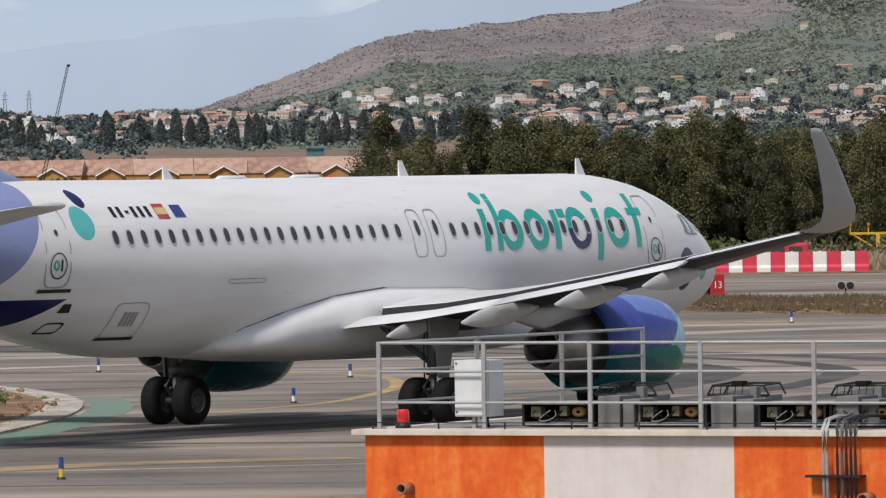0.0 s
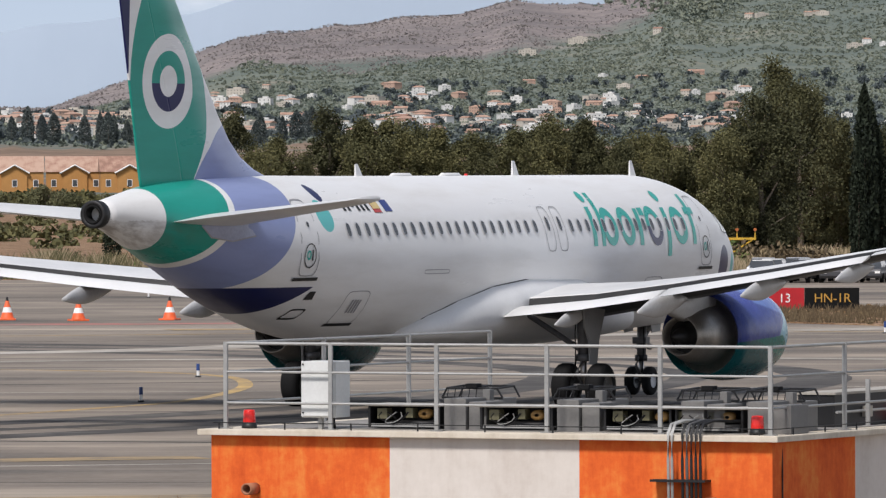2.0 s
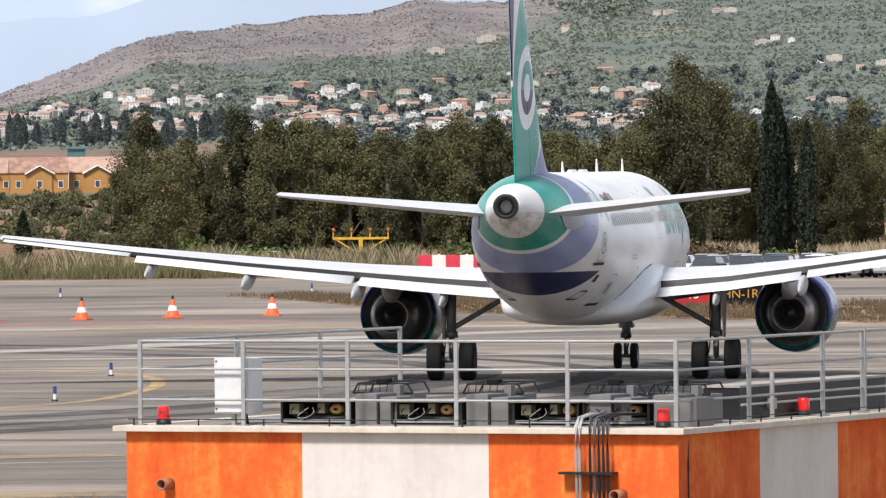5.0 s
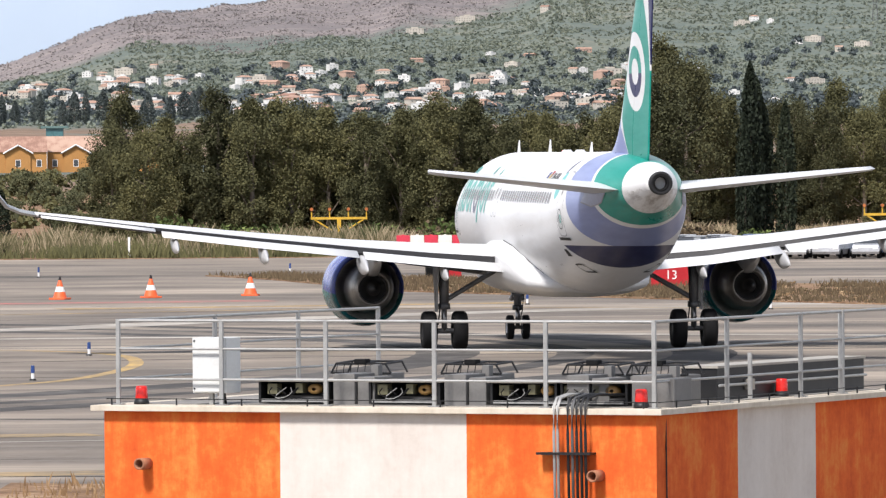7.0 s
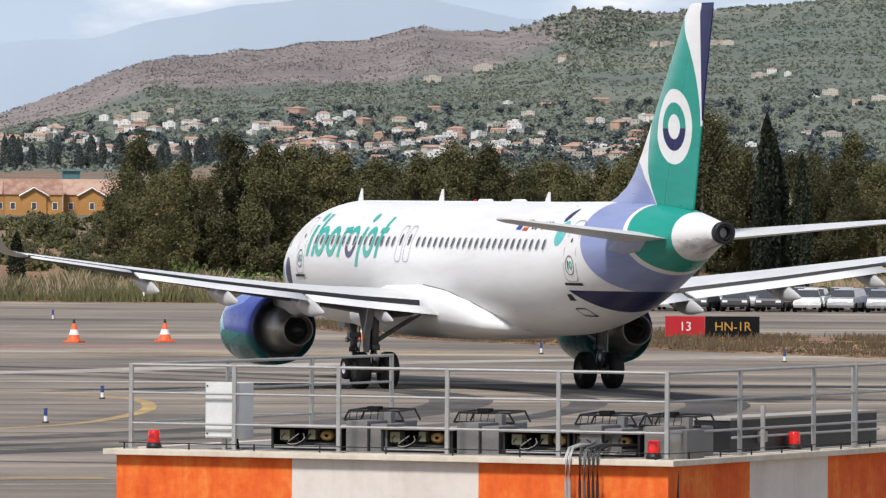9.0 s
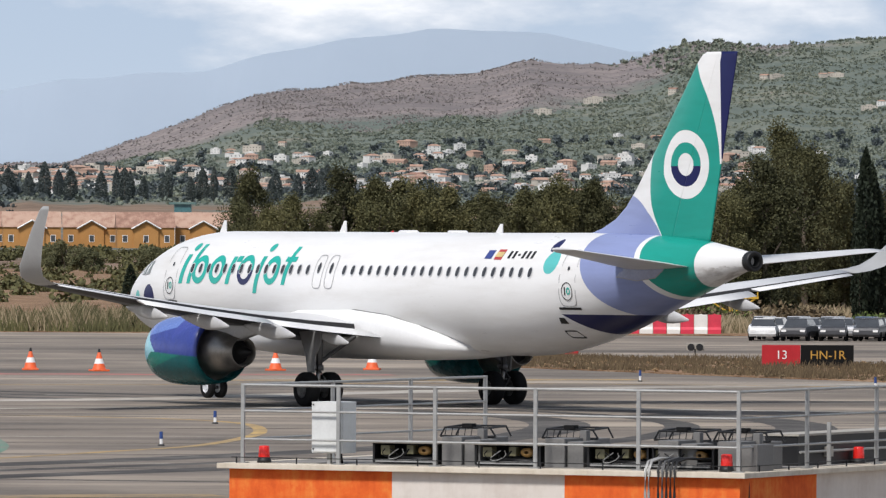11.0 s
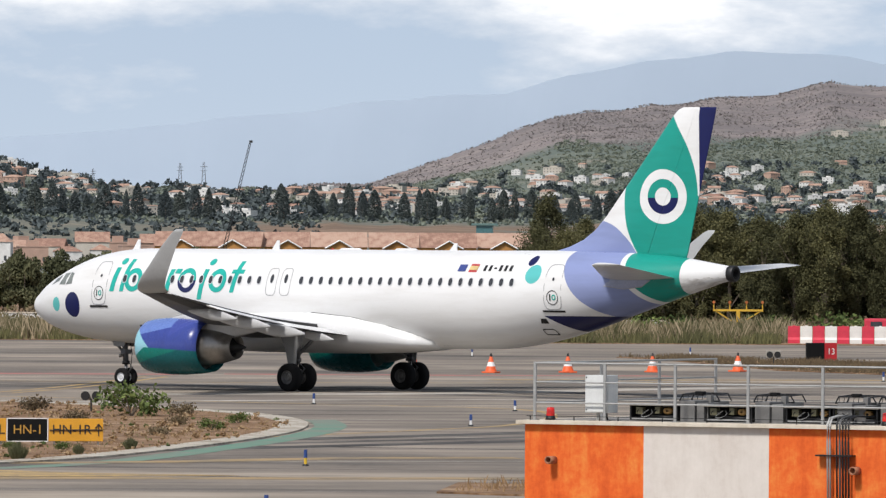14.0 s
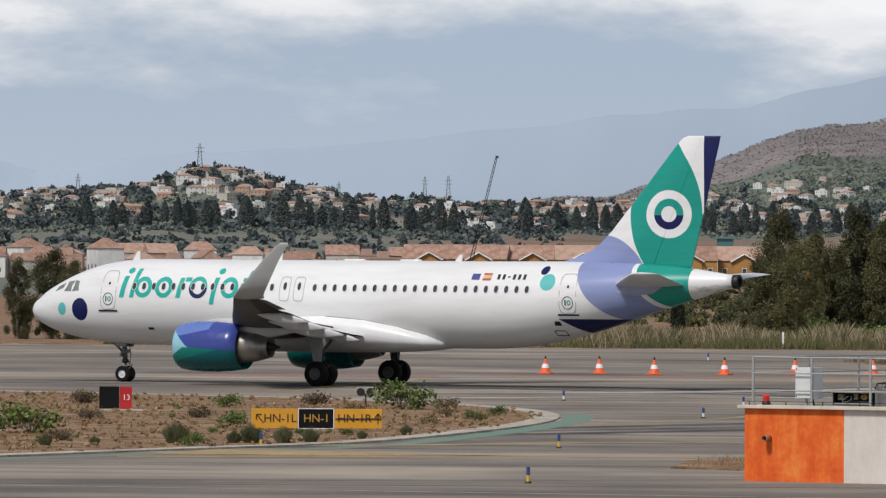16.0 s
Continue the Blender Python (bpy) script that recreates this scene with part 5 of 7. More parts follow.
for x, y, s, b in ((-21.4, 224.3, 1.15, 0), (-30.2, 176, 1.0, 0), (-24.8, 190, 0.55, 0), (-31.5, 172.5, 0.8, 0), (-23.0, 160, 0.4, 0), (-27.5, 205, 0.45, 1), (-19.8, 226.5, 0.5, 1), (-25.5, 232, 0.6, 1), (-35, 231, 0.6, 1), (-19.5, 177, 0.25, 0), (-22.3, 174, 0.28, 0), (-24.5, 171, 0.32, 0), (-28, 166, 0.4, 1), (-18.2, 196, 0.35, 1), (-17.0, 203, 0.4, 0), (-18.6, 210, 0.4, 1), (-16.9, 214, 0.38, 0), (-22.5, 215, 0.45, 1), (-28.5, 226, 0.55, 0), (-31, 200, 0.5, 1), (-20.6, 190, 0.35, 1), (-24.3, 178.6, 0.22, 0), (-21.2, 178.3, 0.22, 0), (-25.7, 179.5, 0.25, 1)):
    place(bushes[b], pose(x, y, 0.03, 0, 0, r.uniform(0, 360)), s)
for i in range(150):
    x = r.uniform(-62, 17) if i < 90 else r.uniform(-18, 38)
    y = r.uniform(458, 477)
    s = r.uniform(0.7, 1.7) if y > 466 else r.uniform(0.4, 0.75)
    if x > 14 and y < 466:
        y += 14
    place(bushes[1 if r.random() < 0.62 else 0], pose(x, y, 0.02, 0, 0, r.uniform(0, 360)), (s * 1.3, s, s * r.uniform(0.8, 1.3)))
for x, y, s in ((-60, 481, 2.2), (-56, 484, 2.6), (-52, 480, 2.0), (-48.5, 483, 2.3), (-64, 486, 2.6)):
    place(bushes[1], pose(x, y, 0.0, 0, 0, r.uniform(0, 360)), (s * 1.1, s, s))
for b in bushes:
    for o in (*b.children, b):
        bpy.data.objects.remove(o)


def shrub(seed, w, h):
    """A dense rounded shrub with a leafy skirt down to the ground."""
    q = np.random.default_rng(seed)
    t = thing("shrub", "dense dark olive shrub on the dry plain", "shrub", "shrubs on the plain")
    bm = bmesh.new()
    for i in range(5):
        a_ = i * 1.26
        add_tube(bm, (0, 0, -0.3), (math.cos(a_) * w * 0.22, math.sin(a_) * w * 0.22, h * 0.55), 0.07, 0.03, n=5)
    part("stem", bm, L_BARK, t)
    cl = []
    for i in range(26):
        a_, u = q.uniform(0, 6.28), math.sqrt(q.uniform(0, 1))
        c = np.array((math.cos(a_) * u * w * 0.4, math.sin(a_) * u * w * 0.4, h * q.uniform(0.15, 0.82) * (1.05 - 0.5 * u * u)))
        d = q.normal(size=(260, 3))
        d /= np.linalg.norm(d, axis=1)[:, None]
        cl.append(c + d * q.uniform(0.5, 1.1, (260, 1)) * np.array((w * 0.12, w * 0.12, h * 0.14)))
    c = np.concatenate(cl)
    c[:, 2] = np.maximum(c[:, 2], 0.0)
    v, f_ = leaf_cloud(c, q.uniform(0.08, 0.16, len(c)), q)
    raw("crown", v, f_, L_OLIVE, t)
    return t


shrubs = [shrub(41, 5.0, 3.2), shrub(42, 6.0, 4.2), shrub(43, 4.2, 2.6)]
# singly before the row houses, then a hedge of round trees further west
for i, (x, y, s) in enumerate(((-35.2, 880, 1.05), (-29.5, 800, 0.75), (-26.5, 700, 0.6), (-43, 1010, 1.3), (-37, 1080, 1.25), (-48, 1120, 1.5), (-54, 1060, 1.2), (-60, 1120, 1.4), (-32, 1120, 1.2), (-40.5, 1180, 1.5), (-65, 1000, 1.1), (-24.5, 640, 0.8), (-22.4, 600, 0.75), (-20.0, 570, 0.7),
                               (-27.5, 650, 0.6), (-30.5, 690, 0.55), (-33, 740, 0.6))):
    place(shrubs[i % 3], pose(x, y, max(0.03, land(x, y)), 0, 0, r.uniform(0, 360)), s * 0.85)
for i in range(16):
    x, y = -82 + i * 2.25 + r.uniform(-0.5, 0.5), 705 + r.uniform(-6, 6)
    s = r.uniform(1.25, 1.55)
    place(shrubs[i % 3], pose(x, y, 0.03, 0, 0, r.uniform(0, 360)), (s * 0.8, s * 0.8, s * (1.25, 0.95, 1.5)[i % 3]))
for b in shrubs:
    for o in (*b.children, b):
        bpy.data.objects.remove(o)

# scrub over the hills and gardens between the houses
rg = np.random.default_rng(9)
cs, rs, cb, rb = [], [], [], []
for i in range(70000):
    az = rg.uniform(-0.175, 0.12) if i < 46000 else rg.uniform(-0.03, 0.09)
    y = 2350 + 2200 * rg.uniform() ** 0.8 if i < 46000 else rg.uniform(3350, 4550)
    x = az * y
    if noise.noise(Vector((x * 0.012, y * 0.03, 5))) < rg.uniform(-0.6, 0.1):
        continue
    if y > 3950 + max(0.0, az) * 14000 + 150 * noise.noise(Vector((az * 90, y * 0.004, 2))) and az < 0.05:
        rad = rg.uniform(0.3, 0.8)
        cb.append((x, y, land(x, y) + rad * 0.2))
        rb.append(rad)
        continue
    rad = rg.uniform(0.6, 1.6) if y < 3700 and i < 46000 else rg.uniform(0.55, 1.35)
    cs.append((x, y, land(x, y) + rad * 0.25))
    rs.append(rad)
# wooded brow of the hill
for i in range(600):
    az = 0.0262 + 0.0034 * rg.normal()
    y = 4500 - rg.uniform(0, 420) * max(0.1, 1 - abs(az - 0.0262) / 0.011)
    rad = rg.uniform(0.9, 2.3)
    cs.append((az * y, y, land(az * y, y) + rad * 0.5))
    rs.append(rad)
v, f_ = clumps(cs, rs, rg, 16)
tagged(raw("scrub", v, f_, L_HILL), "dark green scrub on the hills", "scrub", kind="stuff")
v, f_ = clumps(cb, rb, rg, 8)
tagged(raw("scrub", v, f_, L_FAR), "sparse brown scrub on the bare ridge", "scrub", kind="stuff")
# dark groves round the houses
cs, rs = [], []
for i in range(3200):
    az = rg.uniform(-0.17, 0.06)
    y = rg.uniform(2450, 3500) if az < -0.055 else rg.uniform(2650, 3700)
    x = az * y
    if noise.noise(Vector((x * 0.02, y * 0.008, 15))) < rg.uniform(-0.5, 0.3):
        continue
    rad = rg.uniform(1.2, 3.0)
    cs.append((x, y, land(x, y) + rad * 0.75))
    rs.append(rad)
for i in range(120):
    az, y = -0.103 + rg.normal() * 0.014, rg.uniform(3050, 3340)
    rad = rg.uniform(1.6, 3.6)
    cs.append((az * y, y, land(az * y, y) + rad * 0.7))
    rs.append(rad)
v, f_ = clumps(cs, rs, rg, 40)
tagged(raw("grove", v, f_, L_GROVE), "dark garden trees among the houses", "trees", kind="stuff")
cs, rs = [], []
for i in range(700):
    az = rg.uniform(-0.13, 0.04)
    y = rg.uniform(620, 1250)
    rad = rg.uniform(0.5, 1.6)
    cs.append((az * y, y, max(0.04, land(az * y, y)) + rad * 0.2))
    rs.append(rad)
for i in range(260):
    az, y = rg.uniform(-0.085, 0.0), rg.uniform(1180, 1330)
    rad = rg.uniform(0.9, 2.0)
    cs.append((az * y, y, land(az * y, y) + rad * 0.3))
    rs.append(rad)
v, f_ = clumps(cs, rs, rg, 90)
tagged(raw("scrub", v, f_, L_GUM), "low olive-green scrub on the plain", "scrub", kind="stuff")
cs, rs = [], []
for i in range(3600):
    az, y = (rg.uniform(-0.17, -0.06), rg.uniform(1700, 2500)) if i % 2 else (rg.uniform(-0.16, 0.05), rg.uniform(2440, 2720))
    if noise.noise(Vector((az * 60, y * 0.012, 25))) < rg.uniform(-0.2, 0.1):
        continue
    rad = rg.uniform(0.8, 2.0)
    cs.append((az * y, y, land(az * y, y) + rad * 0.3))
    rs.append(rad)
v, f_ = clumps(cs, rs, rg, 18)
tagged(raw("scrub", v, f_, L_GROVE), "dark green orchards on the plain before the town", "scrub", kind="stuff")
# tufts of dry and green growth on the island and the verge
for poly, n, x0, x1, y0, y1, paint, lab in ((EDGE, 2200, -48, -15, 143, 258, L_STRAW, "dry tufts on the island"), (EDGE, 170, -48, -15, 143, 258, L_BUSH, "green tufts on the island"), (STRIP, 600, -8, 45, 268, 388, L_STRAW, "dry tufts along the verge"), (STRIP, 2000, -8, 45, 268, 388, L_BROWN, "brown tufts along the verge")):
    cs, rs = [], []
    while len(cs) < n:
        x, y = rg.uniform(x0, x1), rg.uniform(y0, y1)
        if not inside(x, y, poly) or noise.noise(Vector((x * 0.3, y * 0.09, n))) < rg.uniform(-0.5, 0.35):
            continue
        rad = rg.uniform(0.05, 0.15)
        cs.append((x, y, 0.05 + rad * 0.3))
        rs.append(rad)
    v, f_ = clumps(cs, rs, rg, 30)
    tagged(raw("tufts", v, f_, paint), lab, "grass", kind="stuff")


def grass_tuft(seed, w, h):
    """An upright tuft of bent blades that fan from one root."""
    q = np.random.default_rng(seed)
    t = thing("grass_tuft", "upright grey-green tuft on the dry island", "grass", "tufts by the sign")
    vs, fs = [], []
    for i in range(420):
        a_, u = q.uniform(0, 6.28), math.sqrt(q.uniform(0, 1))
        b0 = Vector((math.cos(a_) * u * w * 0.3, math.sin(a_) * u * w * 0.3, 0))
        top = Vector((math.cos(a_) * u * w * 0.55, math.sin(a_) * u * w * 0.55, h * q.uniform(0.55, 1.0) * (1.1 - 0.45 * u)))
        sd = Vector((-math.sin(a_), math.cos(a_), 0)) * 0.012
        mid = b0.lerp(top, 0.55) + Vector((0, 0, h * 0.06))
        k_ = len(vs)
        vs += [b0 - sd, b0 + sd, mid + sd, top, mid - sd]
        fs.append((k_, k_ + 1, k_ + 2, k_ + 3, k_ + 4))
    raw("foliage", vs, fs, L_OLIVE, t)
    return t


tufts = [grass_tuft(51, 0.75, 0.75), grass_tuft(52, 0.6, 0.6)]
for i, (x, y, s) in enumerate(((-23.9, 163.4, 1.15), (-22.1, 164.3, 0.85), (-21.6, 164.8, 1.0), (-20.6, 165.2, 1.1), (-19.8, 166.4, 0.8), (-27.6, 159, 0.8), (-26.2, 160.5, 0.5), (-18.6, 172, 0.6), (-17.6, 178, 0.6))):
    place(tufts[i % 2], pose(x, y, 0.03, 0, 0, 40 * i), s)
for b in tufts:
    for o in (*b.children, b):
        bpy.data.objects.remove(o)

# ---------------------------------------------------------------- houses of the town
H_WHITE = plain("white_render", (0.6, 0.59, 0.57), 0.9, 0, 0.2, 0.4)
H_CREAM = plain("cream_render", (0.45, 0.41, 0.355), 0.9, 0, 0.15, 0.4)
H_PINK = plain("pink_render", (0.4, 0.27, 0.21), 0.9, 0, 0.15, 0.4)
H_OCHRE = plain("ochre_render", (0.4, 0.2, 0.062), 0.9, 0, 0.15, 0.5)
H_GLASS = plain("house_window", (0.05, 0.055, 0.06), 0.3, 0, 0.2, 1)


def roof_tiles():
    k = Nodes("clay_roof_tiles")
    v = k.coords()
    n = k.noise(v, 0.7, 5)
    rows = k.math("SINE", k.math("MULTIPLY", k.noise(k.coords("Object", (6, 0.2, 0.2)), 1.0, 2), 30.0))
    f = k.math("ADD", k.math("ADD", n, k.math("MULTIPLY", k.math("SUBTRACT", k.random(), 0.5), 0.35)), k.math("MULTIPLY", rows, 0.07))
    return k.done(k.ramp(f, [(0.3, (0.24, 0.135, 0.1)), (0.5, (0.34, 0.205, 0.15)), (0.7, (0.42, 0.285, 0.215))]), 0.9)


H_ROOF = roof_tiles()


def house(w, d, h, style, wall, group="houses of the town"):
    """A rendered house with its roof and windows; style: gable, hip or flat."""
    t = thing("house", {"flat": "flat-roofed rendered house on the hillside", "hip": "rendered house with a hipped clay tile roof", "gable": "rendered house with a clay tile gable roof"}[style], "house", group)
    bm = bmesh.new()
    add_box(bm, -w / 2, w / 2, -d / 2, d / 2, -3, h)
    part("wall", bm, wall, t)
    o = 0.35
    bm = bmesh.new()
    if style == "flat":
        add_box(bm, -w / 2 - 0.15, w / 2 + 0.15, -d / 2 - 0.15, d / 2 + 0.15, h, h + 0.35)
        add_box(bm, -w / 5, w / 5, -d / 5, d / 5, h + 0.35, h + 1.8)
        part("roof", bm, wall, t)
    else:
        i = w * 0.28 if style == "hip" else 0.0
        a_ = [(-w / 2 - o, -d / 2 - o, h), (w / 2 + o, -d / 2 - o, h), (w / 2 + o, d / 2 + o, h), (-w / 2 - o, d / 2 + o, h)]
        if style == "gable":
            ridge_ = [(-w / 2 - o, 0, h + d * 0.24), (w / 2 + o, 0, h + d * 0.24)]
        else:
            ridge_ = [(-w / 2 + i, 0, h + d * 0.22), (w / 2 - i, 0, h + d * 0.22)]
        v = [bm.verts.new(q) for q in a_ + ridge_]
        for f in ((0, 1, 5, 4), (2, 3, 4, 5), (1, 2, 5), (3, 0, 4), (3, 2, 1, 0)):
            bm.faces.new([v[q] for q in f])
        part("roof", fix(bm), H_ROOF, t)
    n = max(2, int(w / 3))
    for lev in range(max(1, int(h / 2.8))):
        for q in range(n):
            x = -w / 2 + w * (q + 0.5) / n
            part("window", boxed(x - 0.42, x + 0.42, -d / 2 - 0.04, -d / 2 + 0.05, 1.0 + lev * 2.9, 2.0 + lev * 2.9), H_GLASS, t)
    return t


r = random.Random(8)
protos = [house(11, 8, 5.8, "hip", H_WHITE), house(13, 9, 3.2, "hip", H_CREAM), house(10, 9, 6.0, "flat", H_WHITE), house(15, 8, 3.3, "gable", H_PINK), house(9, 8, 5.9, "gable", H_CREAM), house(12, 9, 6.0, "hip", H_PINK), house(18, 9, 6.2, "flat", H_CREAM)]


low_houses = [house(10, 9, 4.6, "flat", H_PINK), house(11, 9, 4.4, "gable", H_CREAM), house(10, 8, 4.8, "hip", H_WHITE), house(9, 9, 4.5, "gable", H_PINK)]


far_houses = []


def settle(az, y, proto, turn, s=1.0, tall=0.82):
    x = az * y
    m = pose(x, y, land(x, y) + 0.2, 0, 0, turn - math.degrees(math.atan(az)))
    if 3050 < y < 3900:
        far_houses.append((proto, m @ Matrix.Diagonal((s, s, s * tall, 1))))
        return
    o = copy_thing(proto, m)
    o.scale = (s, s, s * tall)


count = 0
while count < 500:
    az = r.uniform(-0.16, -0.055) if count % 20 < 8 else r.uniform(-0.06, 0.036)
    y = r.uniform(2500, 3550) if az < -0.055 else r.uniform(2750, 3720)
    if az > -0.055 and y > 3550 and r.random() < 0.6:
        continue
    if noise.noise(Vector((az * 130, y * 0.004, 31))) < -0.12:
        continue
    if az < -0.085 and y < 2700:
        continue
    settle(az, y, protos[r.choice((0, 0, 2, 2, 1, 3, 4, 5, 6))], r.uniform(-50, 50), r.uniform(0.3, 0.6))
    count += 1
for az, y in ((0.0115, 4080), (0.012, 4100), (0.0055, 3950), (0.046, 3900), (0.0475, 3920), (0.0495, 3880), (0.053, 3700), (0.055, 3720), (0.058, 3650), (0.061, 3680), (0.052, 3400), (0.055, 3380), (0.0655, 3500), (0.04, 3500), (0.035, 3350), (0.028, 3250), (0.045, 3150), (0.038, 3000), (0.05, 2950), (0.06, 3000), (0.033, 4180), (0.0345, 4190), (-0.1085, 3240), (-0.0995, 3180), (0.0402, 4190), (0.0412, 4200), (0.0421, 4195), (0.0217, 4080)):
    settle(az, y, protos[r.choice((0, 2, 2, 4, 6))], r.uniform(-30, 30), r.uniform(0.34, 0.5))
# houses on the knoll
for i in range(44):
    settle(-0.103 + r.gauss(0, 0.011), r.uniform(3030, 3290), protos[r.choice((0, 1, 2, 3, 5, 6))], r.uniform(-40, 40), r.uniform(0.42, 0.62))
# low tiled houses beside the ochre row
for i in range(46):
    x = -212 + i * 2.15 + r.uniform(-1, 1)
    y = 1370 + (i % 3) * 34 + r.uniform(-8, 8)
    settle(x / y, y, low_houses[r.choice((0, 1, 2, 3))], r.choice((0, 90, 20, -70)) + r.uniform(-10, 10), r.uniform(0.42, 0.64), r.uniform(1.1, 1.7))
# the far part of the town, past counting, as one sheet of houses
paints = [H_WHITE, H_CREAM, H_PINK, H_OCHRE, H_GLASS, H_ROOF]
vs, fs, mi = [], [], []
for proto, m in far_houses:
    for o in proto.children:
        base = len(vs)
        vs += [tuple(m @ o.matrix_basis @ v.co) for v in o.data.vertices]
        fs += [tuple(base + q for q in f.vertices) for f in o.data.polygons]
        mi += [paints.index(o.data.materials[0])] * len(o.data.polygons)
me = bpy.data.meshes.new("town")
me.from_pydata(vs, [], fs)
for m in paints:
    me.materials.append(m)
me.polygons.foreach_set("material_index", mi)
tagged(new("town", me), "white and terracotta houses of the far town", "houses", kind="stuff")
for pr in protos + low_houses:
    for o in (*pr.children, pr):
        bpy.data.objects.remove(o)


def ochre_house():
    t = thing("row_house", "ochre row house with clay tiles and a front gable", "house", "row of ochre houses")
    bm = bmesh.new()
    add_box(bm, -6, 6, 0, 8, -3, 4.4)
    v = [bm.verts.new(q) for q in ((-2.6, -0.4, -3), (2.6, -0.4, -3), (2.6, -0.4, 4.2), (0, -0.4, 5.7), (-2.6, -0.4, 4.2))]
    w = [bm.verts.new((q.co.x, 0.5, q.co.z)) for q in v]
    bm.faces.new(v)
    for i in range(5):
        j = (i + 1) % 5
        bm.faces.new((v[i], w[i], w[j], v[j]))
    part("wall", fix(bm), H_OCHRE, t)
    bm = bmesh.new()
    v = [bm.verts.new(q) for q in ((-6.2, -0.3, 4.4), (6.2, -0.3, 4.4), (6.2, 4, 7.9), (-6.2, 4, 7.9), (6.2, 8.3, 4.4), (-6.2, 8.3, 4.4))]
    bm.faces.new([v[i] for i in (0, 1, 2, 3)])
    bm.faces.new([v[i] for i in (3, 2, 4, 5)])
    bm.faces.new([v[i] for i in (1, 4, 2)])
    bm.faces.new([v[i] for i in (0, 3, 5)])
    part("roof", fix(bm), H_ROOF, t)
    bm = bmesh.new()
    for sx in (-1, 1):
        v = [bm.verts.new(q) for q in ((0, -0.9, 6.05), (sx * 3.1, -0.9, 4.2), (sx * 3.1, 2.0, 4.2), (0, 3.2, 6.05))]
        bm.faces.new(v)
    part("gable_roof", fix(bm), H_ROOF, t)
    bm = bmesh.new()
    for sx in (-1, 1):
        add_tube(bm, (0, -0.95, 5.95), (sx * 3.1, -0.95, 4.1), 0.16, n=4)
    part("gable_trim", bm, M_WHITE, t, "white gable edge")
    for x in (-4.4, 0.0, 4.4):
        part("window", boxed(x - 0.45, x + 0.45, -0.45 if abs(x) < 2 else -0.06, 0.05, 1.2, 2.6), H_GLASS, t)
        part("window_frame", boxed(x - 0.55, x + 0.55, -0.43 if abs(x) < 2 else -0.04, 0.05, 1.1, 2.7), M_WHITE, t)
    return t


oc = ochre_house()
for i in range(7):
    x = -110 + i * 9.8
    o = copy_thing(oc, pose(x, 1400 + r.uniform(-8, 8), land(x, 1400), 0, 0, r.uniform(-6, 6)))
    o.scale = (0.83, 0.83, 0.78)
for x, a_ in ((-33.0, 70),):
    o = copy_thing(oc, pose(x, 1380, land(x, 1380), 0, 0, a_))
    o.scale = (0.7, 0.7, 0.72)
for o in (*oc.children, oc):
    bpy.data.objects.remove(o)

# water tower cabin, crane and masts
t = thing("roof_tower", "small teal glazed tower above the ochre roofs", "tower")
x, y = -55.5, 1420
part("shaft", boxed(x - 1.6, x + 1.6, y - 1.5, y + 1.5, -1, 8.4), H_WHITE, t)
part("cabin", boxed(x - 1.5, x + 1.5, y - 1.8, y + 1.8, 8.4, 10.0), plain("teal_glazing", (0.06, 0.15, 0.16), 0.3), t)
part("roof", boxed(x - 2.4, x + 2.4, y - 2.2, y + 2.2, 10.0, 10.4, bevel=0.05), plain("teal_roof", (0.1, 0.17, 0.16), 0.6), t)
t = thing("crane", "dark mobile crane with a long raised boom", "crane")
bx, by, bz = -97.5, 1330, 3.0
bm = bmesh.new()
p, q = Vector((bx, by, bz)), Vector((bx + 5.0, by, 24.0))
for dx, dy in ((-0.22, -0.22), (0.22, -0.22), (0.22, 0.22), (-0.22, 0.22)):
    add_tube(bm, p + Vector((dx * 1.3, dy, 0)), q + Vector((dx * 0.6, dy * 0.6, 0)), 0.06, 0.045, n=5)
for i in range(26):
    a_, b_ = p.lerp(q, i / 26), p.lerp(q, (i + 1) / 26)
    add_tube(bm, a_ + Vector((-0.25, -0.2, 0)), b_ + Vector((0.22, -0.2, 0)), 0.035, n=4)
part("boom", bm, M_DARK, t)
part("cab", boxed(bx - 2.0, bx + 1.2, by - 1.3, by + 1.3, 0, 3.3, bevel=0.1), M_DARK, t)
part("jib_head", boxed(q.x - 0.2, q.x + 0.35, by - 0.2, by + 0.2, q.z - 0.2, q.z + 0.2), M_DARK, t)


def mast(x, y, h, w):
    t = thing("lattice_mast", "thin grey lattice mast on the hill", "mast", "lattice masts")
    z = land(x, y) - 0.5
    bm = bmesh.new()
    for sx, sy in ((-1, -1), (1, -1), (1, 1), (-1, 1)):
        add_tube(bm, (sx * w, sy * w, 0), (sx * w * 0.25, sy * w * 0.25, h), 0.12, 0.08, n=4)
    for i in range(8):
        u, v_ = i / 8, (i + 1) / 8
        add_tube(bm, (-w * (1 - 0.75 * u), -w * (1 - 0.75 * u), h * u), (w * (1 - 0.75 * v_), -w * (1 - 0.75 * v_), h * v_), 0.07, n=4)
    part("lattice", bm, M_GEAR, t)
    bm = bmesh.new()
    for i in (0.72, 0.85):
        add_tube(bm, (-w * 1.4, 0, h * i), (w * 1.4, 0, h * i), 0.09, n=4)
    part("crossarm", bm, M_GEAR, t)
    t.matrix_basis = pose(x, y, z)


for az, y, h, w in ((-0.1065, 3250, 13, 1.3), (-0.0775, 3500, 12, 1.0), (-0.0745, 3500, 14, 1.2), (0.0625, 3900, 16, 1.4), (-0.122, 3500, 10, 1), (-0.0885, 3500, 8, 0.8)):
    mast(az * y, y, h, w)

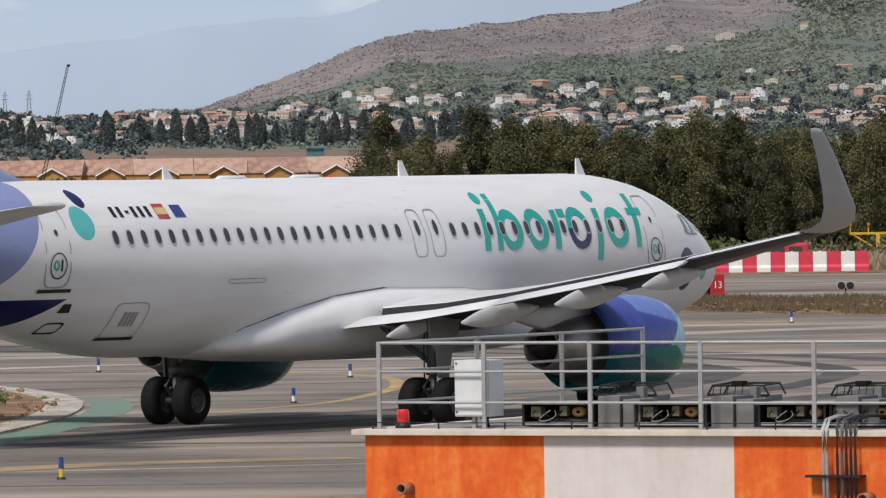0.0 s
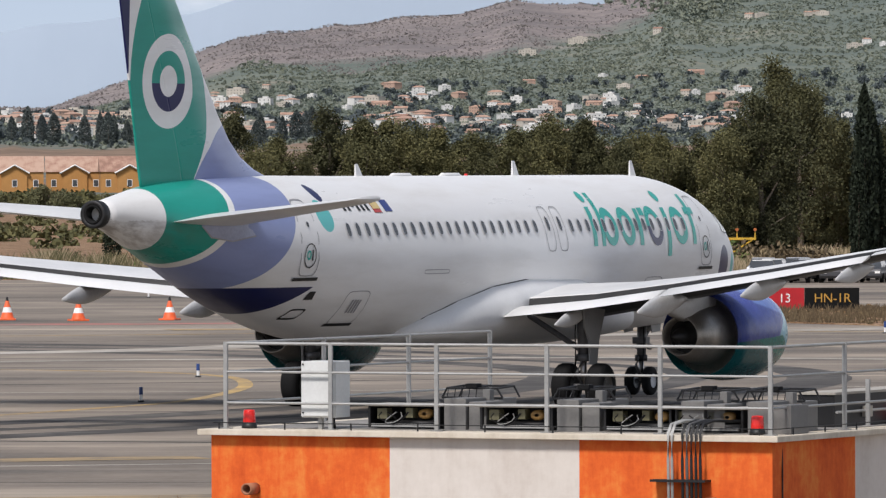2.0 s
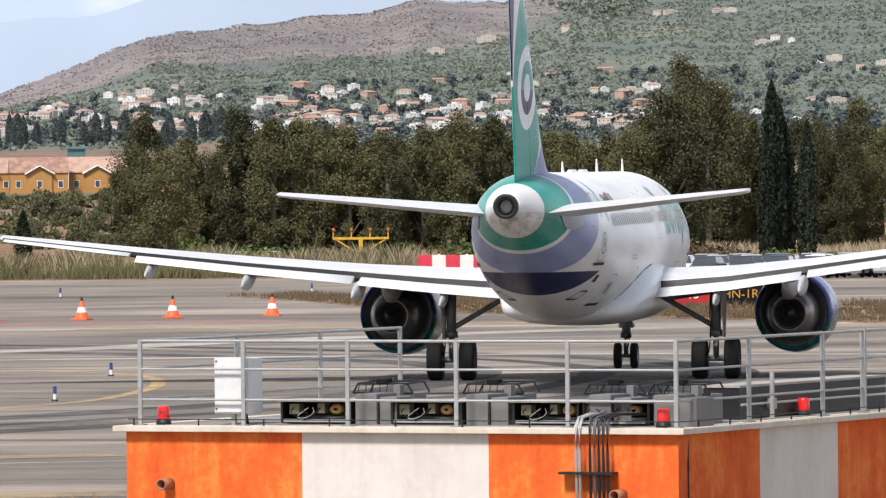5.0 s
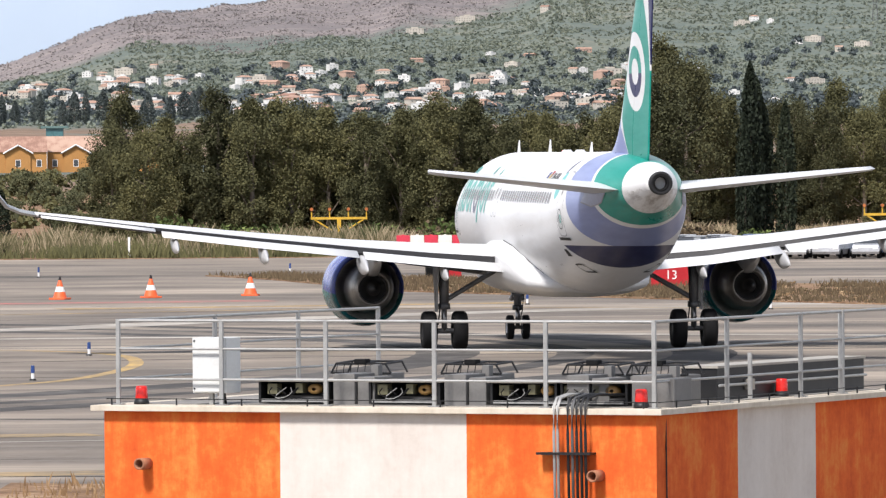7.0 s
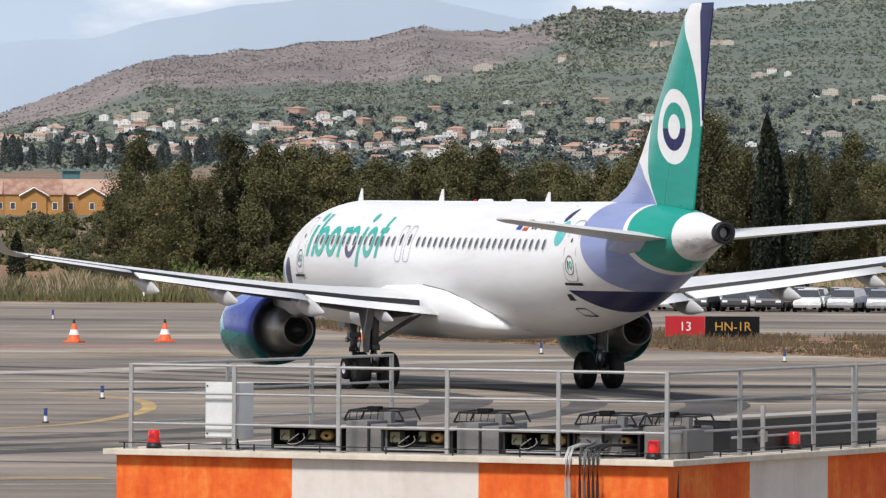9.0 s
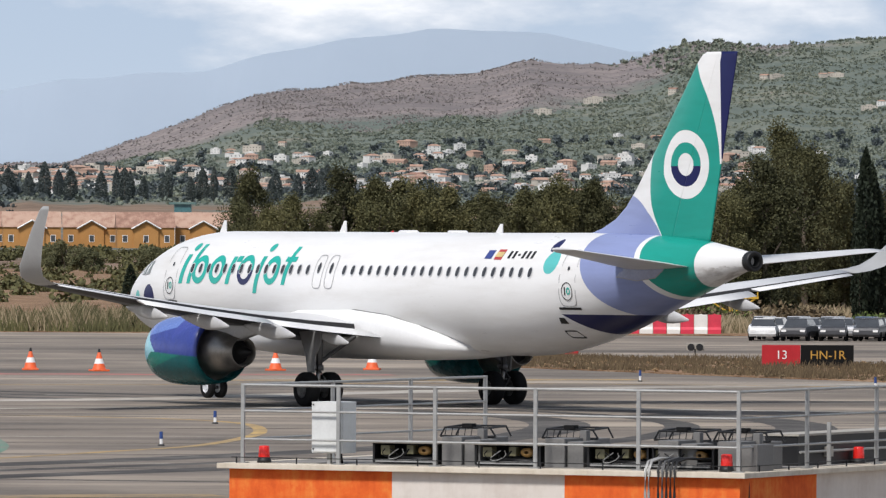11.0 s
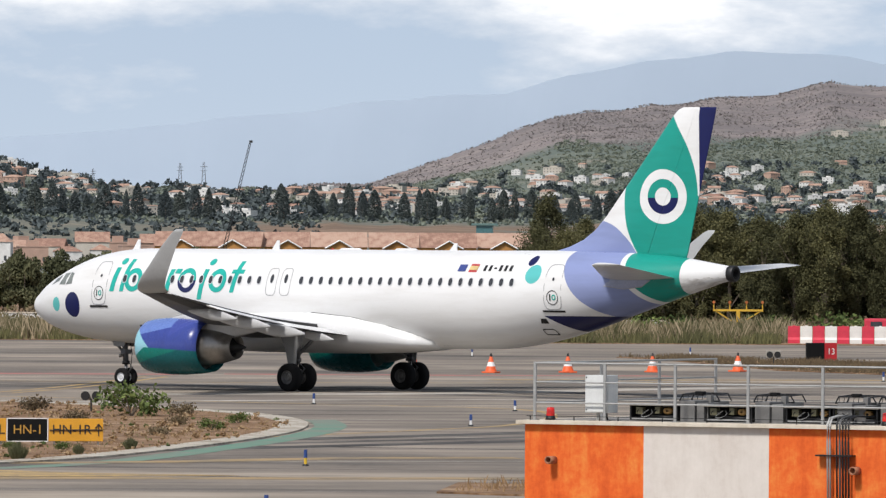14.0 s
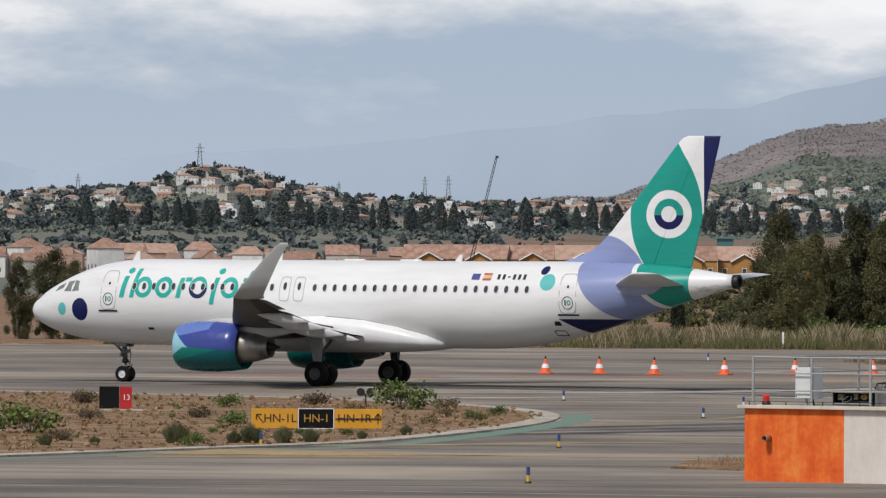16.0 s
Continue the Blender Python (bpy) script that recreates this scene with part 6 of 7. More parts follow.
# ---------------------------------------------------------------- the striped building
HUT = pose(4.294, 122.49, -1.338, 0, 0, -25.5) @ Matrix.Scale(1.22, 4)
DEPTH, LONG, TOP = 8.3, 7.72, 2.74


def wall_paint(name, a, b, c):
    k = Nodes(name)
    v = k.coords()
    n1, n2 = k.noise(v, 1.3, 6, 0.65), k.noise(k.coords("Object", (2.2, 2.2, 0.35)), 1.6, 6, 0.7)
    n3 = k.noise(v, 9, 5, 0.7)
    f = k.math("ADD", k.math("ADD", k.math("MULTIPLY", n1, 0.45), k.math("MULTIPLY", n2, 0.35)), k.math("MULTIPLY", n3, 0.2))
    k.bump(n3, 0.25, 0.01)
    return k.done(k.ramp(f, [(0.36, a), (0.5, b), (0.64, c)]), 0.85, 0, 0.2)


W_ORANGE = wall_paint("weathered_orange_paint", (0.5, 0.068, 0.014), (0.68, 0.125, 0.024), (0.74, 0.27, 0.06))
W_WHITE = wall_paint("weathered_white_paint", (0.52, 0.46, 0.41), (0.6, 0.55, 0.5), (0.66, 0.61, 0.56))
W_SLAB = wall_paint("stained_concrete_slab", (0.42, 0.36, 0.28), (0.56, 0.5, 0.41), (0.66, 0.6, 0.51))
W_ROOF = two_tone("grey_roof_felt", (0.16, 0.15, 0.14), (0.22, 0.21, 0.195), (0.28, 0.265, 0.25), 0.8, 6, 0.9, 0.1, "Object")
hut = thing("equipment_building", "low equipment building striped orange and white", "building", m=HUT)
for i, (x0, x1, m) in enumerate(((-LONG, -5.21, W_ORANGE), (-5.21, -2.6, W_WHITE), (-2.6, 0.0, W_ORANGE))):
    part("wall_panel", boxed(x0, x1, 0, 0.25, 1.05, TOP), m, hut, "weathered painted wall stripe")
for y0, y1, m in ((0.25, 2.6, W_ORANGE), (2.6, 5.2, W_WHITE), (5.2, 7.8, W_ORANGE), (7.8, DEPTH, W_WHITE)):
    part("wall_panel", boxed(-0.25, 0.0, y0, y1, 1.05, TOP), m, hut, "weathered painted wall stripe")
part("wall_panel", boxed(-LONG, -LONG + 0.25, 0.25, DEPTH, 1.05, TOP), W_ORANGE, hut, "weathered painted wall stripe")
part("wall_panel", boxed(-LONG + 0.25, -0.25, DEPTH - 0.25, DEPTH, 1.05, TOP), W_WHITE, hut, "weathered painted wall stripe")
part("roof_slab", boxed(-LONG - 0.14, 0.12, -0.12, DEPTH + 0.12, TOP, TOP + 0.075, bevel=0.012), W_SLAB, hut, "stained pale concrete roof slab")
part("roof_felt", boxed(-LONG + 0.25, -0.25, 0.35, DEPTH - 0.2, TOP + 0.075, TOP + 0.085), W_ROOF, hut, "grey roof surface")
bm = bmesh.new()
add_tube(bm, (-0.012, 0.32, 2.7), (0.012, 0.28, 2.3), 0.012, n=5)
add_tube(bm, (0.012, 0.28, 2.3), (0.012, 0.3, 1.2), 0.01, n=5)
part("earth_wire", bm, M_DARK, hut)
ZR = TOP + 0.075


def pipe_stub(x, z):
    bm = bmesh.new()
    lathe(bm, [(0.05, 0.0), (0.075, -0.0), (0.075, -0.26), (0.055, -0.26), (0.052, -0.02)], n=16)
    o = part("drain_spout", fix(bm), plain("rusty_clay_pipe", (0.3, 0.13, 0.07), 0.8) if "rusty_clay_pipe" not in bpy.data.materials else bpy.data.materials["rusty_clay_pipe"], hut, "short stained drain spout", True)
    o.location = (x, 0.01, z)


pipe_stub(-7.1, 2.07)
pipe_stub(-0.77, 1.98)


# handrail: three bars on posts round the roof
def handrail():
    t = thing("roof_handrail", "galvanised three-bar handrail round the roof", "railing", m=HUT)
    def bar(p, q):
        for z in (0.33, 0.72, 1.08):
            part("rail", tube((*p, ZR + z), (*q, ZR + z), 0.02 if z > 1 else 0.016, n=8), M_GALV, t)

    def post(x, y, h=1.1, w=0.026):
        bm = boxed(x - w, x + w, y - w * 0.7, y + w * 0.7, ZR, ZR + h)
        part("post", bm, M_GALV, t)
        part("foot_plate", boxed(x - 0.07, x + 0.07, y - 0.06, y + 0.06, ZR, ZR + 0.015), M_GALV, t)

    yf, xl, xr = 0.13, -LONG + 0.14, -0.08
    bar((xl, yf), (xr, yf))
    bar((xl, yf), (xl, 7.9))
    bar((xr, yf), (xr, 8.1))
    for x in (xl, -6.1, -4.62, -3.1, -1.56, xr):
        post(x, yf)
    for y in (2.9, 5.4, 7.9):
        post(xl, y)
    for y in (2.45, 4.9, 6.3, 8.1):
        post(xr, y, w=0.026 if y != 6.3 else 0.036)
    post(xr - 0.25, 3.8, 0.6)
    return t


handrail()


def red_lamp(x, y):
    t = thing("obstruction_lamp", "red obstruction lamp on a dark base", "lamp", "red obstruction lamps", m=HUT @ pose(x, y, ZR))
    bm = bmesh.new()
    lathe(bm, [(0.0, 0.0), (0.1, 0.0), (0.1, 0.03), (0.085, 0.075), (0.0, 0.075)], False, 18)
    part("base", fix(bm), M_DARK, t, "", True)
    bm = bmesh.new()
    lathe(bm, [(0.078, 0.065), (0.082, 0.09), (0.075, 0.215), (0.066, 0.235), (0.0, 0.24)], False, 18)
    part("lens", fix(bm), M_REDLAMP, t, "ribbed red glass", True)
    return t


for x, y in ((-7.36, 0.35), (-0.33, 0.3), (-0.35, 4.9)):
    red_lamp(x, y)


def cabinet():
    t = thing("electrical_cabinet", "pale grey electrical cabinet fixed to the handrail", "cabinet", m=HUT @ pose(-6.56, 0.2, ZR - 0.02))
    m = plain("cabinet_paint", (0.6, 0.61, 0.6), 0.5, 0, 0.1, 3)
    part("body", boxed(0, 0.48, 0.03, 0.44, 0.17, 0.88, bevel=0.012), m, t)
    part("door", boxed(0.012, 0.468, 0.0, 0.03, 0.19, 0.88, bevel=0.006), m, t)
    for z in (0.23, 0.84):
        for x in (0.04, 0.44):
            part("screw", tube((x, 0.002, z), (x, -0.012, z), 0.012, n=8), M_DARK, t)
    part("lock", boxed(0.42, 0.445, -0.012, 0.0, 0.5, 0.56), M_DARK, t)
    for x in (0.3, 0.36):
        part("cable", tube((x, 0.2, 0.18), (x + 0.03, 0.2, 0.0), 0.018, n=8), M_BLACK, t)
    part("stand", boxed(0.2, 0.25, 0.1, 0.16, 0.0, 0.18), M_GALV, t)
    return t


cabinet()
E_GREY = plain("equipment_grey", (0.15, 0.146, 0.14), 0.6, 0, 0.2, 3)
E_LIGHT = plain("equipment_lid", (0.33, 0.305, 0.265), 0.6, 0, 0.2, 3)
E_YEL = plain("varnished_coil", (0.3, 0.17, 0.05), 0.5, 0, 0.3, 8)
E_OLIVE = plain("olive_capacitor", (0.15, 0.14, 0.08), 0.5, 0, 0.3, 8)


def unit(x):
    """An open-fronted transformer case with a wire basket behind it."""
    t = thing("transformer_case", "open grey transformer case with coils and loose cables", "equipment", "transformer cases on the roof", m=HUT @ pose(x, 0.55, ZR))
    bm = bmesh.new()
    add_box(bm, 0, 1.0, 0.55, 0.58, 0.05, 0.4)
    add_box(bm, 0, 0.03, 0, 0.55, 0.05, 0.4)
    add_box(bm, 0.97, 1.0, 0, 0.55, 0.05, 0.4)
    add_box(bm, 0, 1.0, 0, 0.58, 0.03, 0.05)
    part("case", bm, M_DARK, t)
    part("lid", boxed(-0.03, 1.03, -0.04, 0.6, 0.4, 0.435, bevel=0.008), E_LIGHT, t)
    part("relay", boxed(0.1, 0.24, 0.05, 0.2, 0.18, 0.36, bevel=0.01), E_OLIVE, t)
    part("relay", boxed(0.5, 0.6, 0.05, 0.2, 0.2, 0.37, bevel=0.01), E_OLIVE, t)
    bm = bmesh.new()
    lathe(bm, [(0.03, 0.05), (0.085, 0.05), (0.09, 0.12), (0.085, 0.19), (0.03, 0.19)], n=16)
    c = part("coil", fix(bm), E_YEL, t, "varnished copper coil", True)
    c.location = (0.76, 0, 0.27)
    part("tube", tube((0.32, 0.1, 0.11), (0.95, 0.1, 0.11), 0.05, n=12), M_DARK, t, "", True)
    part("tray", boxed(0.05, 0.95, -0.02, 0.0, 0.05, 0.1), M_GALV, t)
    for k_ in range(3):
        pts = [Vector((0.28 + 0.09 * k_ + 0.12 * math.sin(q * 0.7 + k_), -0.03, 0.3 - 0.27 * math.sin(q / 8 * math.pi) * (0.6 + 0.1 * k_))) for q in range(9)]
        part("cable", path(pts, 0.009, 5), M_GALV if k_ % 2 else M_BLACK, t)
    part("side_case", boxed(1.06, 1.36, 0.0, 0.6, 0.0, 0.4, bevel=0.012), E_GREY, t)
    part("panel", boxed(1.38, 1.62, 0.05, 0.6, 0.0, 0.36, bevel=0.012), E_GREY, t)
    part("riser", boxed(1.3, 1.4, 0.62, 0.75, 0.0, 0.5, bevel=0.01), E_GREY, t)
    bm = bmesh.new()
    y0, y1 = 1.0, 1.5
    for a_, b_ in (((0.55, y0, 0.38), (0.62, y0, 0.5)), ((0.62, y0, 0.5), (1.32, y0, 0.5)), ((1.32, y0, 0.5), (1.4, y0, 0.38)), ((0.55, y1, 0.38), (0.62, y1, 0.52)), ((0.62, y1, 0.52), (1.32, y1, 0.52)), ((1.32, y1, 0.52), (1.4, y1, 0.38)),
                   ((0.62, y0, 0.5), (0.62, y1, 0.52)), ((1.32, y0, 0.5), (1.32, y1, 0.52)), ((0.55, y0, 0.38), (1.4, y0, 0.38)), ((0.97, y0, 0.5), (0.97, y1, 0.52))):
        add_tube(bm, a_, b_, 0.014, n=6)
    for q in range(7):
        add_tube(bm, (0.62 + 0.1 * q, y0, 0.38), (0.64 + 0.1 * q, y0, 0.5), 0.006, n=4)
    part("basket", bm, M_DARK, t, "bent wire basket")
    part("pedestal", boxed(0.6, 1.36, y0, y1, 0.0, 0.38, bevel=0.02), E_GREY, t)
    part("knob", boxed(0.9, 1.06, y0 - 0.05, y0 + 0.1, 0.5, 0.56, bevel=0.01), M_BLACK, t)
    # the open case is squatter than the pedestal behind it
    for o in t.children:
        if o.name.split(".")[0] in ("case", "lid", "relay", "coil", "tube", "tray", "cable"):
            o.scale.z, o.location.z = 0.74, o.location.z * 0.74
    return t


for x in (-5.78, -4.22, -2.52, -0.98 - 0.05):
    unit(x if x < -1.2 else -1.75 + 0.12)
t = thing("cable_trough", "long dark cable trough on the roof", "trough", m=HUT @ pose(-0.95, 3.0, ZR))
part("body", boxed(0, 0.5, 0, 5.0, 0, 0.42, bevel=0.01), M_DARK, t)
part("lid", boxed(-0.02, 0.52, -0.02, 5.02, 0.42, 0.45), E_LIGHT, t)
part("conduit", tube((0.53, 0, 0.2), (0.53, 5.0, 0.2), 0.018, n=8), M_GALV, t)
part("junction_box", boxed(0.5, 0.56, 0.9, 1.1, 0.12, 0.26), E_LIGHT, t)

# conduits that come over the roof's edge and run down the front
t = thing("conduit_bundle", "bundle of grey and black conduits down the wall", "conduit", m=HUT)
for i, (x, m) in enumerate(((-1.33, M_GALV), (-1.28, M_GALV), (-1.14, M_DARK), (-1.08, M_GEAR), (-1.02, M_DARK), (-0.96, M_DARK), (-0.9, M_DARK))):
    pts = [Vector((x + 0.25, 0.5, ZR + 0.16)), Vector((x + 0.05, 0.15, ZR + 0.17)), Vector((x, -0.05, ZR + 0.13)), Vector((x, -0.15, ZR + 0.02)), Vector((x, -0.15, ZR - 0.3)), Vector((x, -0.1, 1.08))]
    part("conduit", path(pts, 0.019, 8), m, t, "", True)
part("clamp", boxed(-1.56, -0.82, -0.19, 0.005, 2.24, 2.27), M_DARK, t)
# roof conductor on little feet
t = thing("roof_conductor", "thin lightning conductor round the roof edge", "wire", m=HUT)
part("wire", tube((-LONG + 0.02, 0.02, ZR + 0.08), (0.0, 0.02, ZR + 0.08), 0.007, n=5), M_DARK, t)
part("wire", tube((0.02, 0.02, ZR + 0.08), (0.02, 8.2, ZR + 0.08), 0.007, n=5), M_DARK, t)
for i in range(9):
    part("foot", tube((-LONG + 0.1 + i * 0.93, 0.02, ZR), (-LONG + 0.1 + i * 0.93, 0.02, ZR + 0.09), 0.012, n=5), M_DARK, t)
for i in range(8):
    part("foot", tube((0.02, 0.6 + i, ZR), (0.02, 0.6 + i, ZR + 0.09), 0.012, n=5), M_DARK, t)


# ---------------------------------------------------------------- on the airfield
def words(s, size, m, parent, place_):
    cu = bpy.data.curves.new("words", "FONT")
    cu.body, cu.size, cu.align_x, cu.align_y, cu.extrude = s, size, "CENTER", "CENTER", 0.006
    tmp = bpy.data.objects.new("words", cu)
    scene.collection.objects.link(tmp)
    me = bpy.data.meshes.new_from_object(tmp.evaluated_get(bpy.context.evaluated_depsgraph_get()))
    bpy.data.objects.remove(tmp)
    me.materials.clear()
    me.materials.append(m)
    o = new("lettering", me)
    o.parent = parent
    o.matrix_basis = place_
    return o


S_RED, S_BLACK, S_YEL = plain("sign_red", (0.42, 0.012, 0.018), 0.45, 0, 0.12, 2), plain("sign_black", (0.008, 0.008, 0.008), 0.6, 0, 0.2, 2, 0, 0.12), plain("sign_yellow", (0.62, 0.3, 0.02), 0.45, 0, 0.12, 2)
S_INK, S_AMBER, S_WHITE = plain("sign_ink", (0.02, 0.02, 0.02), 0.5), plain("sign_amber", (0.46, 0.25, 0.04), 0.5), plain("sign_white", (0.75, 0.72, 0.7), 0.5)


def sign(x, y, turn, faces_, h, label, foot=0.1):
    """A row of lettered panels on short legs: (width, panel, words, ink)."""
    t = thing("taxiway_sign", label, "sign", m=pose(x, y, 0.03, 0, 0, turn))
    u = 0.0
    for w, m, s, ink in faces_:
        pn = part("panel", boxed(u, u + w - 0.03, -0.09, 0.09, foot, foot + h, bevel=0.015), m, t)
        if s:
            # leave room for an arrow beside the words
            dx = {"HN-1L": 0.17, "HN-1R": -0.14 if w < 2 else 0.0}.get(s, 0.0)
            words(s, min(h * 0.6, w / len(s) * 1.25), ink, pn, Matrix.Translation((u + w / 2 + dx, -0.098, foot + h * 0.5)) @ Euler((math.pi / 2, 0, 0)).to_matrix().to_4x4())
        for q in (0.15, w - 0.2):
            part("leg", boxed(u + q, u + q + 0.05, -0.03, 0.03, -0.05, foot + 0.02), M_GALV, t)
        u += w
    return t


sign(11.9, 344.6, 4, ((1.72, S_RED, "13", S_WHITE), (2.35, S_BLACK, "HN-1R", S_AMBER)), 0.9, "red and black taxiway sign on the verge")
sg = sign(-23.3, 182.3, 10, ((1.62, S_YEL, "HN-1L", S_INK), (1.25, S_BLACK, "HN-1", S_AMBER), (1.68, S_YEL, "HN-1R", S_INK)), 0.68, "yellow and black direction sign on the island", 0.12)
for strokes in ((((0.4, 0.32), (0.16, 0.6)), ((0.16, 0.6), (0.33, 0.6)), ((0.16, 0.6), (0.16, 0.42))), (((4.38, 0.28), (4.38, 0.64)), ((4.38, 0.64), (4.28, 0.5)), ((4.38, 0.64), (4.48, 0.5)))):
    bm = bmesh.new()
    for p_, q_ in strokes:
        add_tube(bm, (p_[0], -0.1, p_[1]), (q_[0], -0.1, q_[1]), 0.018, n=5)
    part("arrow", bm, S_INK, sg)
part("cable_tie", tube((2.9, -0.11, 0.45), (4.5, -0.11, 0.46), 0.02, n=5), S_INK, sg)
bm = bmesh.new()
for x0, x1, z0, z1 in ((1.6, 2.86, 0.1, 0.13), (1.6, 2.86, 0.79, 0.82), (1.6, 1.63, 0.1, 0.82), (2.83, 2.86, 0.1, 0.82)):
    add_box(bm, x0, x1, -0.105, -0.09, z0, z1)
part("border", bm, S_WHITE, sg, "white border")
sign(-32.75, 217.8, 12, ((0.8, S_BLACK, "", S_AMBER), (0.5, S_RED, "13", S_WHITE)), 0.86, "small black and red taxiway sign on the island", 0.08)
sign(2.5, 373, 25, ((1.05, S_BLACK, "", S_AMBER), (0.75, S_RED, "13", S_WHITE)), 0.95, "small black and red taxiway sign on the verge", 0.08)


for x, y, a_ in ((-32.2, 217.6, 12), (3.4, 373.3, 25)):
    t = thing("concrete_pad", "pale concrete pad under a taxiway sign", "pad", m=pose(x, y, 0.03, 0, 0, a_))
    part("slab", boxed(-1.3, 1.3, -0.6, 0.6, 0.0, 0.06, bevel=0.015), G_KERB, t)


def cone(x, y):
    t = thing("traffic_cone", "orange traffic cone with a white band", "cone", "cones along the taxiway", m=pose(x, y, 0, 0, 0, (x * 37) % 90) @ Matrix.Diagonal((0.94, 0.94, 0.84, 1)))
    part("base", boxed(-0.37, 0.37, -0.37, 0.37, 0.0, 0.09, bevel=0.02), M_ORANGE, t)
    for z0, z1, m, nm in ((0.09, 0.38, M_ORANGE, "lower_cone"), (0.38, 0.63, M_WHITE, "white_band"), (0.63, 0.95, M_ORANGE, "upper_cone")):
        bm = bmesh.new()
        f = lambda z: 0.33 - 0.28 * z
        lathe(bm, [(f(z0), z0), (f(z1), z1)], False, 20)
        part(nm, fix(bm), m, t, "", True)
    part("lamp", tube((0, 0, 0.94), (0, 0, 1.12), 0.07, 0.04, n=10), M_DARK, t)


for x, y in ((-22.2, 330), (-19.4, 331), (-16.4, 329), (-12.75, 330.2), (-9.1, 332.5), (-5.05, 335.6), (-0.9, 339.5)):
    cone(x, y)


def marker(x, y, tall, two):
    t = thing("edge_light", "small blue taxiway edge marker on a post" if not two else "blue and yellow edge marker post", "marker", "taxiway edge markers", m=pose(x, y, 0.0))
    part("base", tube((0, 0, 0), (0, 0, 0.05), 0.1, 0.08, n=12), M_DARK, t)
    part("post", tube((0, 0, 0.05), (0, 0, tall * 0.55), 0.045, n=10), plain("marker_yellow", (0.65, 0.42, 0.03), 0.5) if two else M_WHITE, t)
    part("sleeve", tube((0, 0, tall * 0.5), (0, 0, tall), 0.055, 0.05, n=10), bpy.data.materials.get("marker_blue") or plain("marker_blue", (0.02, 0.055, 0.2), 0.4), t)


for x, y, h, two in ((-8.4, 239.5, 0.4, 0), (-9.0, 214, 0.4, 0), (-16.5, 250, 0.42, 0), (6.0, 312.4, 0.45, 0), (-11.5, 163, 0.45, 1), (-9.9, 122.3, 0.45, 1), (-21.1, 163, 0.42, 1), (14.8, 300, 0.45, 0), (-16.0, 388, 0.5, 0), (-4.0, 395, 0.5, 0)):
    marker(x, y, h, two)


def floodlight(x, y):
    t = thing("ground_light", "pair of dark ground lights on a stalk", "light", m=pose(x, y, 0.05))
    part("stalk", tube((0, 0, 0), (0, 0, 0.45), 0.03, n=8), M_DARK, t)
    for dx in (-0.2, 0.2):
        part("head", tube((dx, 0.12, 0.55), (dx, -0.15, 0.55), 0.12, 0.17, n=14), M_DARK, t)
    part("bracket", boxed(-0.4, 0.4, 0.05, 0.13, 0.4, 0.75, bevel=0.02), E_LIGHT, t)


floodlight(0.8, 359)
floodlight(-23.5, 232)
floodlight(9.5, 366)

# water-filled barrier
B_RED, B_WHITE = plain("barrier_red_plastic", (0.55, 0.03, 0.06), 0.5, 0, 0.2, 2), plain("barrier_white_plastic", (0.68, 0.66, 0.62), 0.5, 0, 0.12, 2)
for i in range(15):
    red = i % 2 == 0
    t = thing("barrier_block", "red plastic barrier block" if red else "white plastic barrier block", "barrier", "barrier across the taxiway", m=pose(1.4 + i * 0.79, 457.5, 0.03))
    bm = bmesh.new()
    add_loft(bm, [[(x, y, z) for x in (0, 0.76) for y in ((-s_, s_) if x == 0 else (s_, -s_))] for z, s_ in ((0.0, 0.28), (0.25, 0.28), (0.4, 0.16), (1.12, 0.13))])
    part("block", fix(bm), B_RED if red else B_WHITE, t)
    part("cap", boxed(0.3, 0.46, -0.07, 0.07, 1.1, 1.16), B_RED if red else B_WHITE, t)


def gantry(x, y):
    t = thing("approach_light_frame", "yellow approach light frame with four lamps", "light", "approach light frames", m=pose(x, y, 0))
    m = bpy.data.materials.get("frame_yellow") or plain("frame_yellow", (0.55, 0.33, 0.03), 0.5)
    part("mast", boxed(-0.12, 0.12, -0.1, 0.1, 0, 2.0), m, t)
    part("beam", boxed(-1.65, 1.65, -0.07, 0.07, 1.95, 2.09), m, t)
    for sx in (-1, 1):
        part("brace", tube((sx * 0.1, 0, 1.1), (sx * 1.45, 0, 1.95), 0.05, n=6), m, t)
    for x_ in (-1.6, -0.55, 0.55, 1.6):
        part("lamp_post", tube((x_, 0, 2.05), (x_, 0, 2.5), 0.045, n=6), m, t)
        part("lamp", tube((x_, -0.12, 2.55), (x_, 0.12, 2.55), 0.1, n=10), bpy.data.materials.get("lamp_orange") or plain("lamp_orange", (0.4, 0.12, 0.03), 0.5), t)


for x in (-1.9, 14.2, 30.4):
    gantry(x, 472)
t = thing("marker_post", "white marker post in the reeds", "post", m=pose(-13.6, 453, 0))
part("post", boxed(-0.06, 0.06, -0.06, 0.06, 0, 1.2, bevel=0.01), M_WHITE, t)
for x0, x1, y, h, m in ((-11.6, -6.4, 472, 1.25, H_WHITE), (-5.6, -3.2, 474, 1.0, E_LIGHT), (-58, -48, 474, 1.5, H_WHITE), (10, 13, 476, 1.2, E_LIGHT)):
    t = thing("low_wall", "low pale wall behind the reeds", "wall", m=pose(0, 0, 0))
    part("body", boxed(x0, x1, y, y + 0.3, 0, h), m, t)
    part("coping", boxed(x0 - 0.05, x1 + 0.05, y - 0.05, y + 0.35, h, h + 0.08), W_SLAB, t)


C_GLASS = plain("car_glass", (0.05, 0.055, 0.062), 0.12, 0, 0.2, 2)


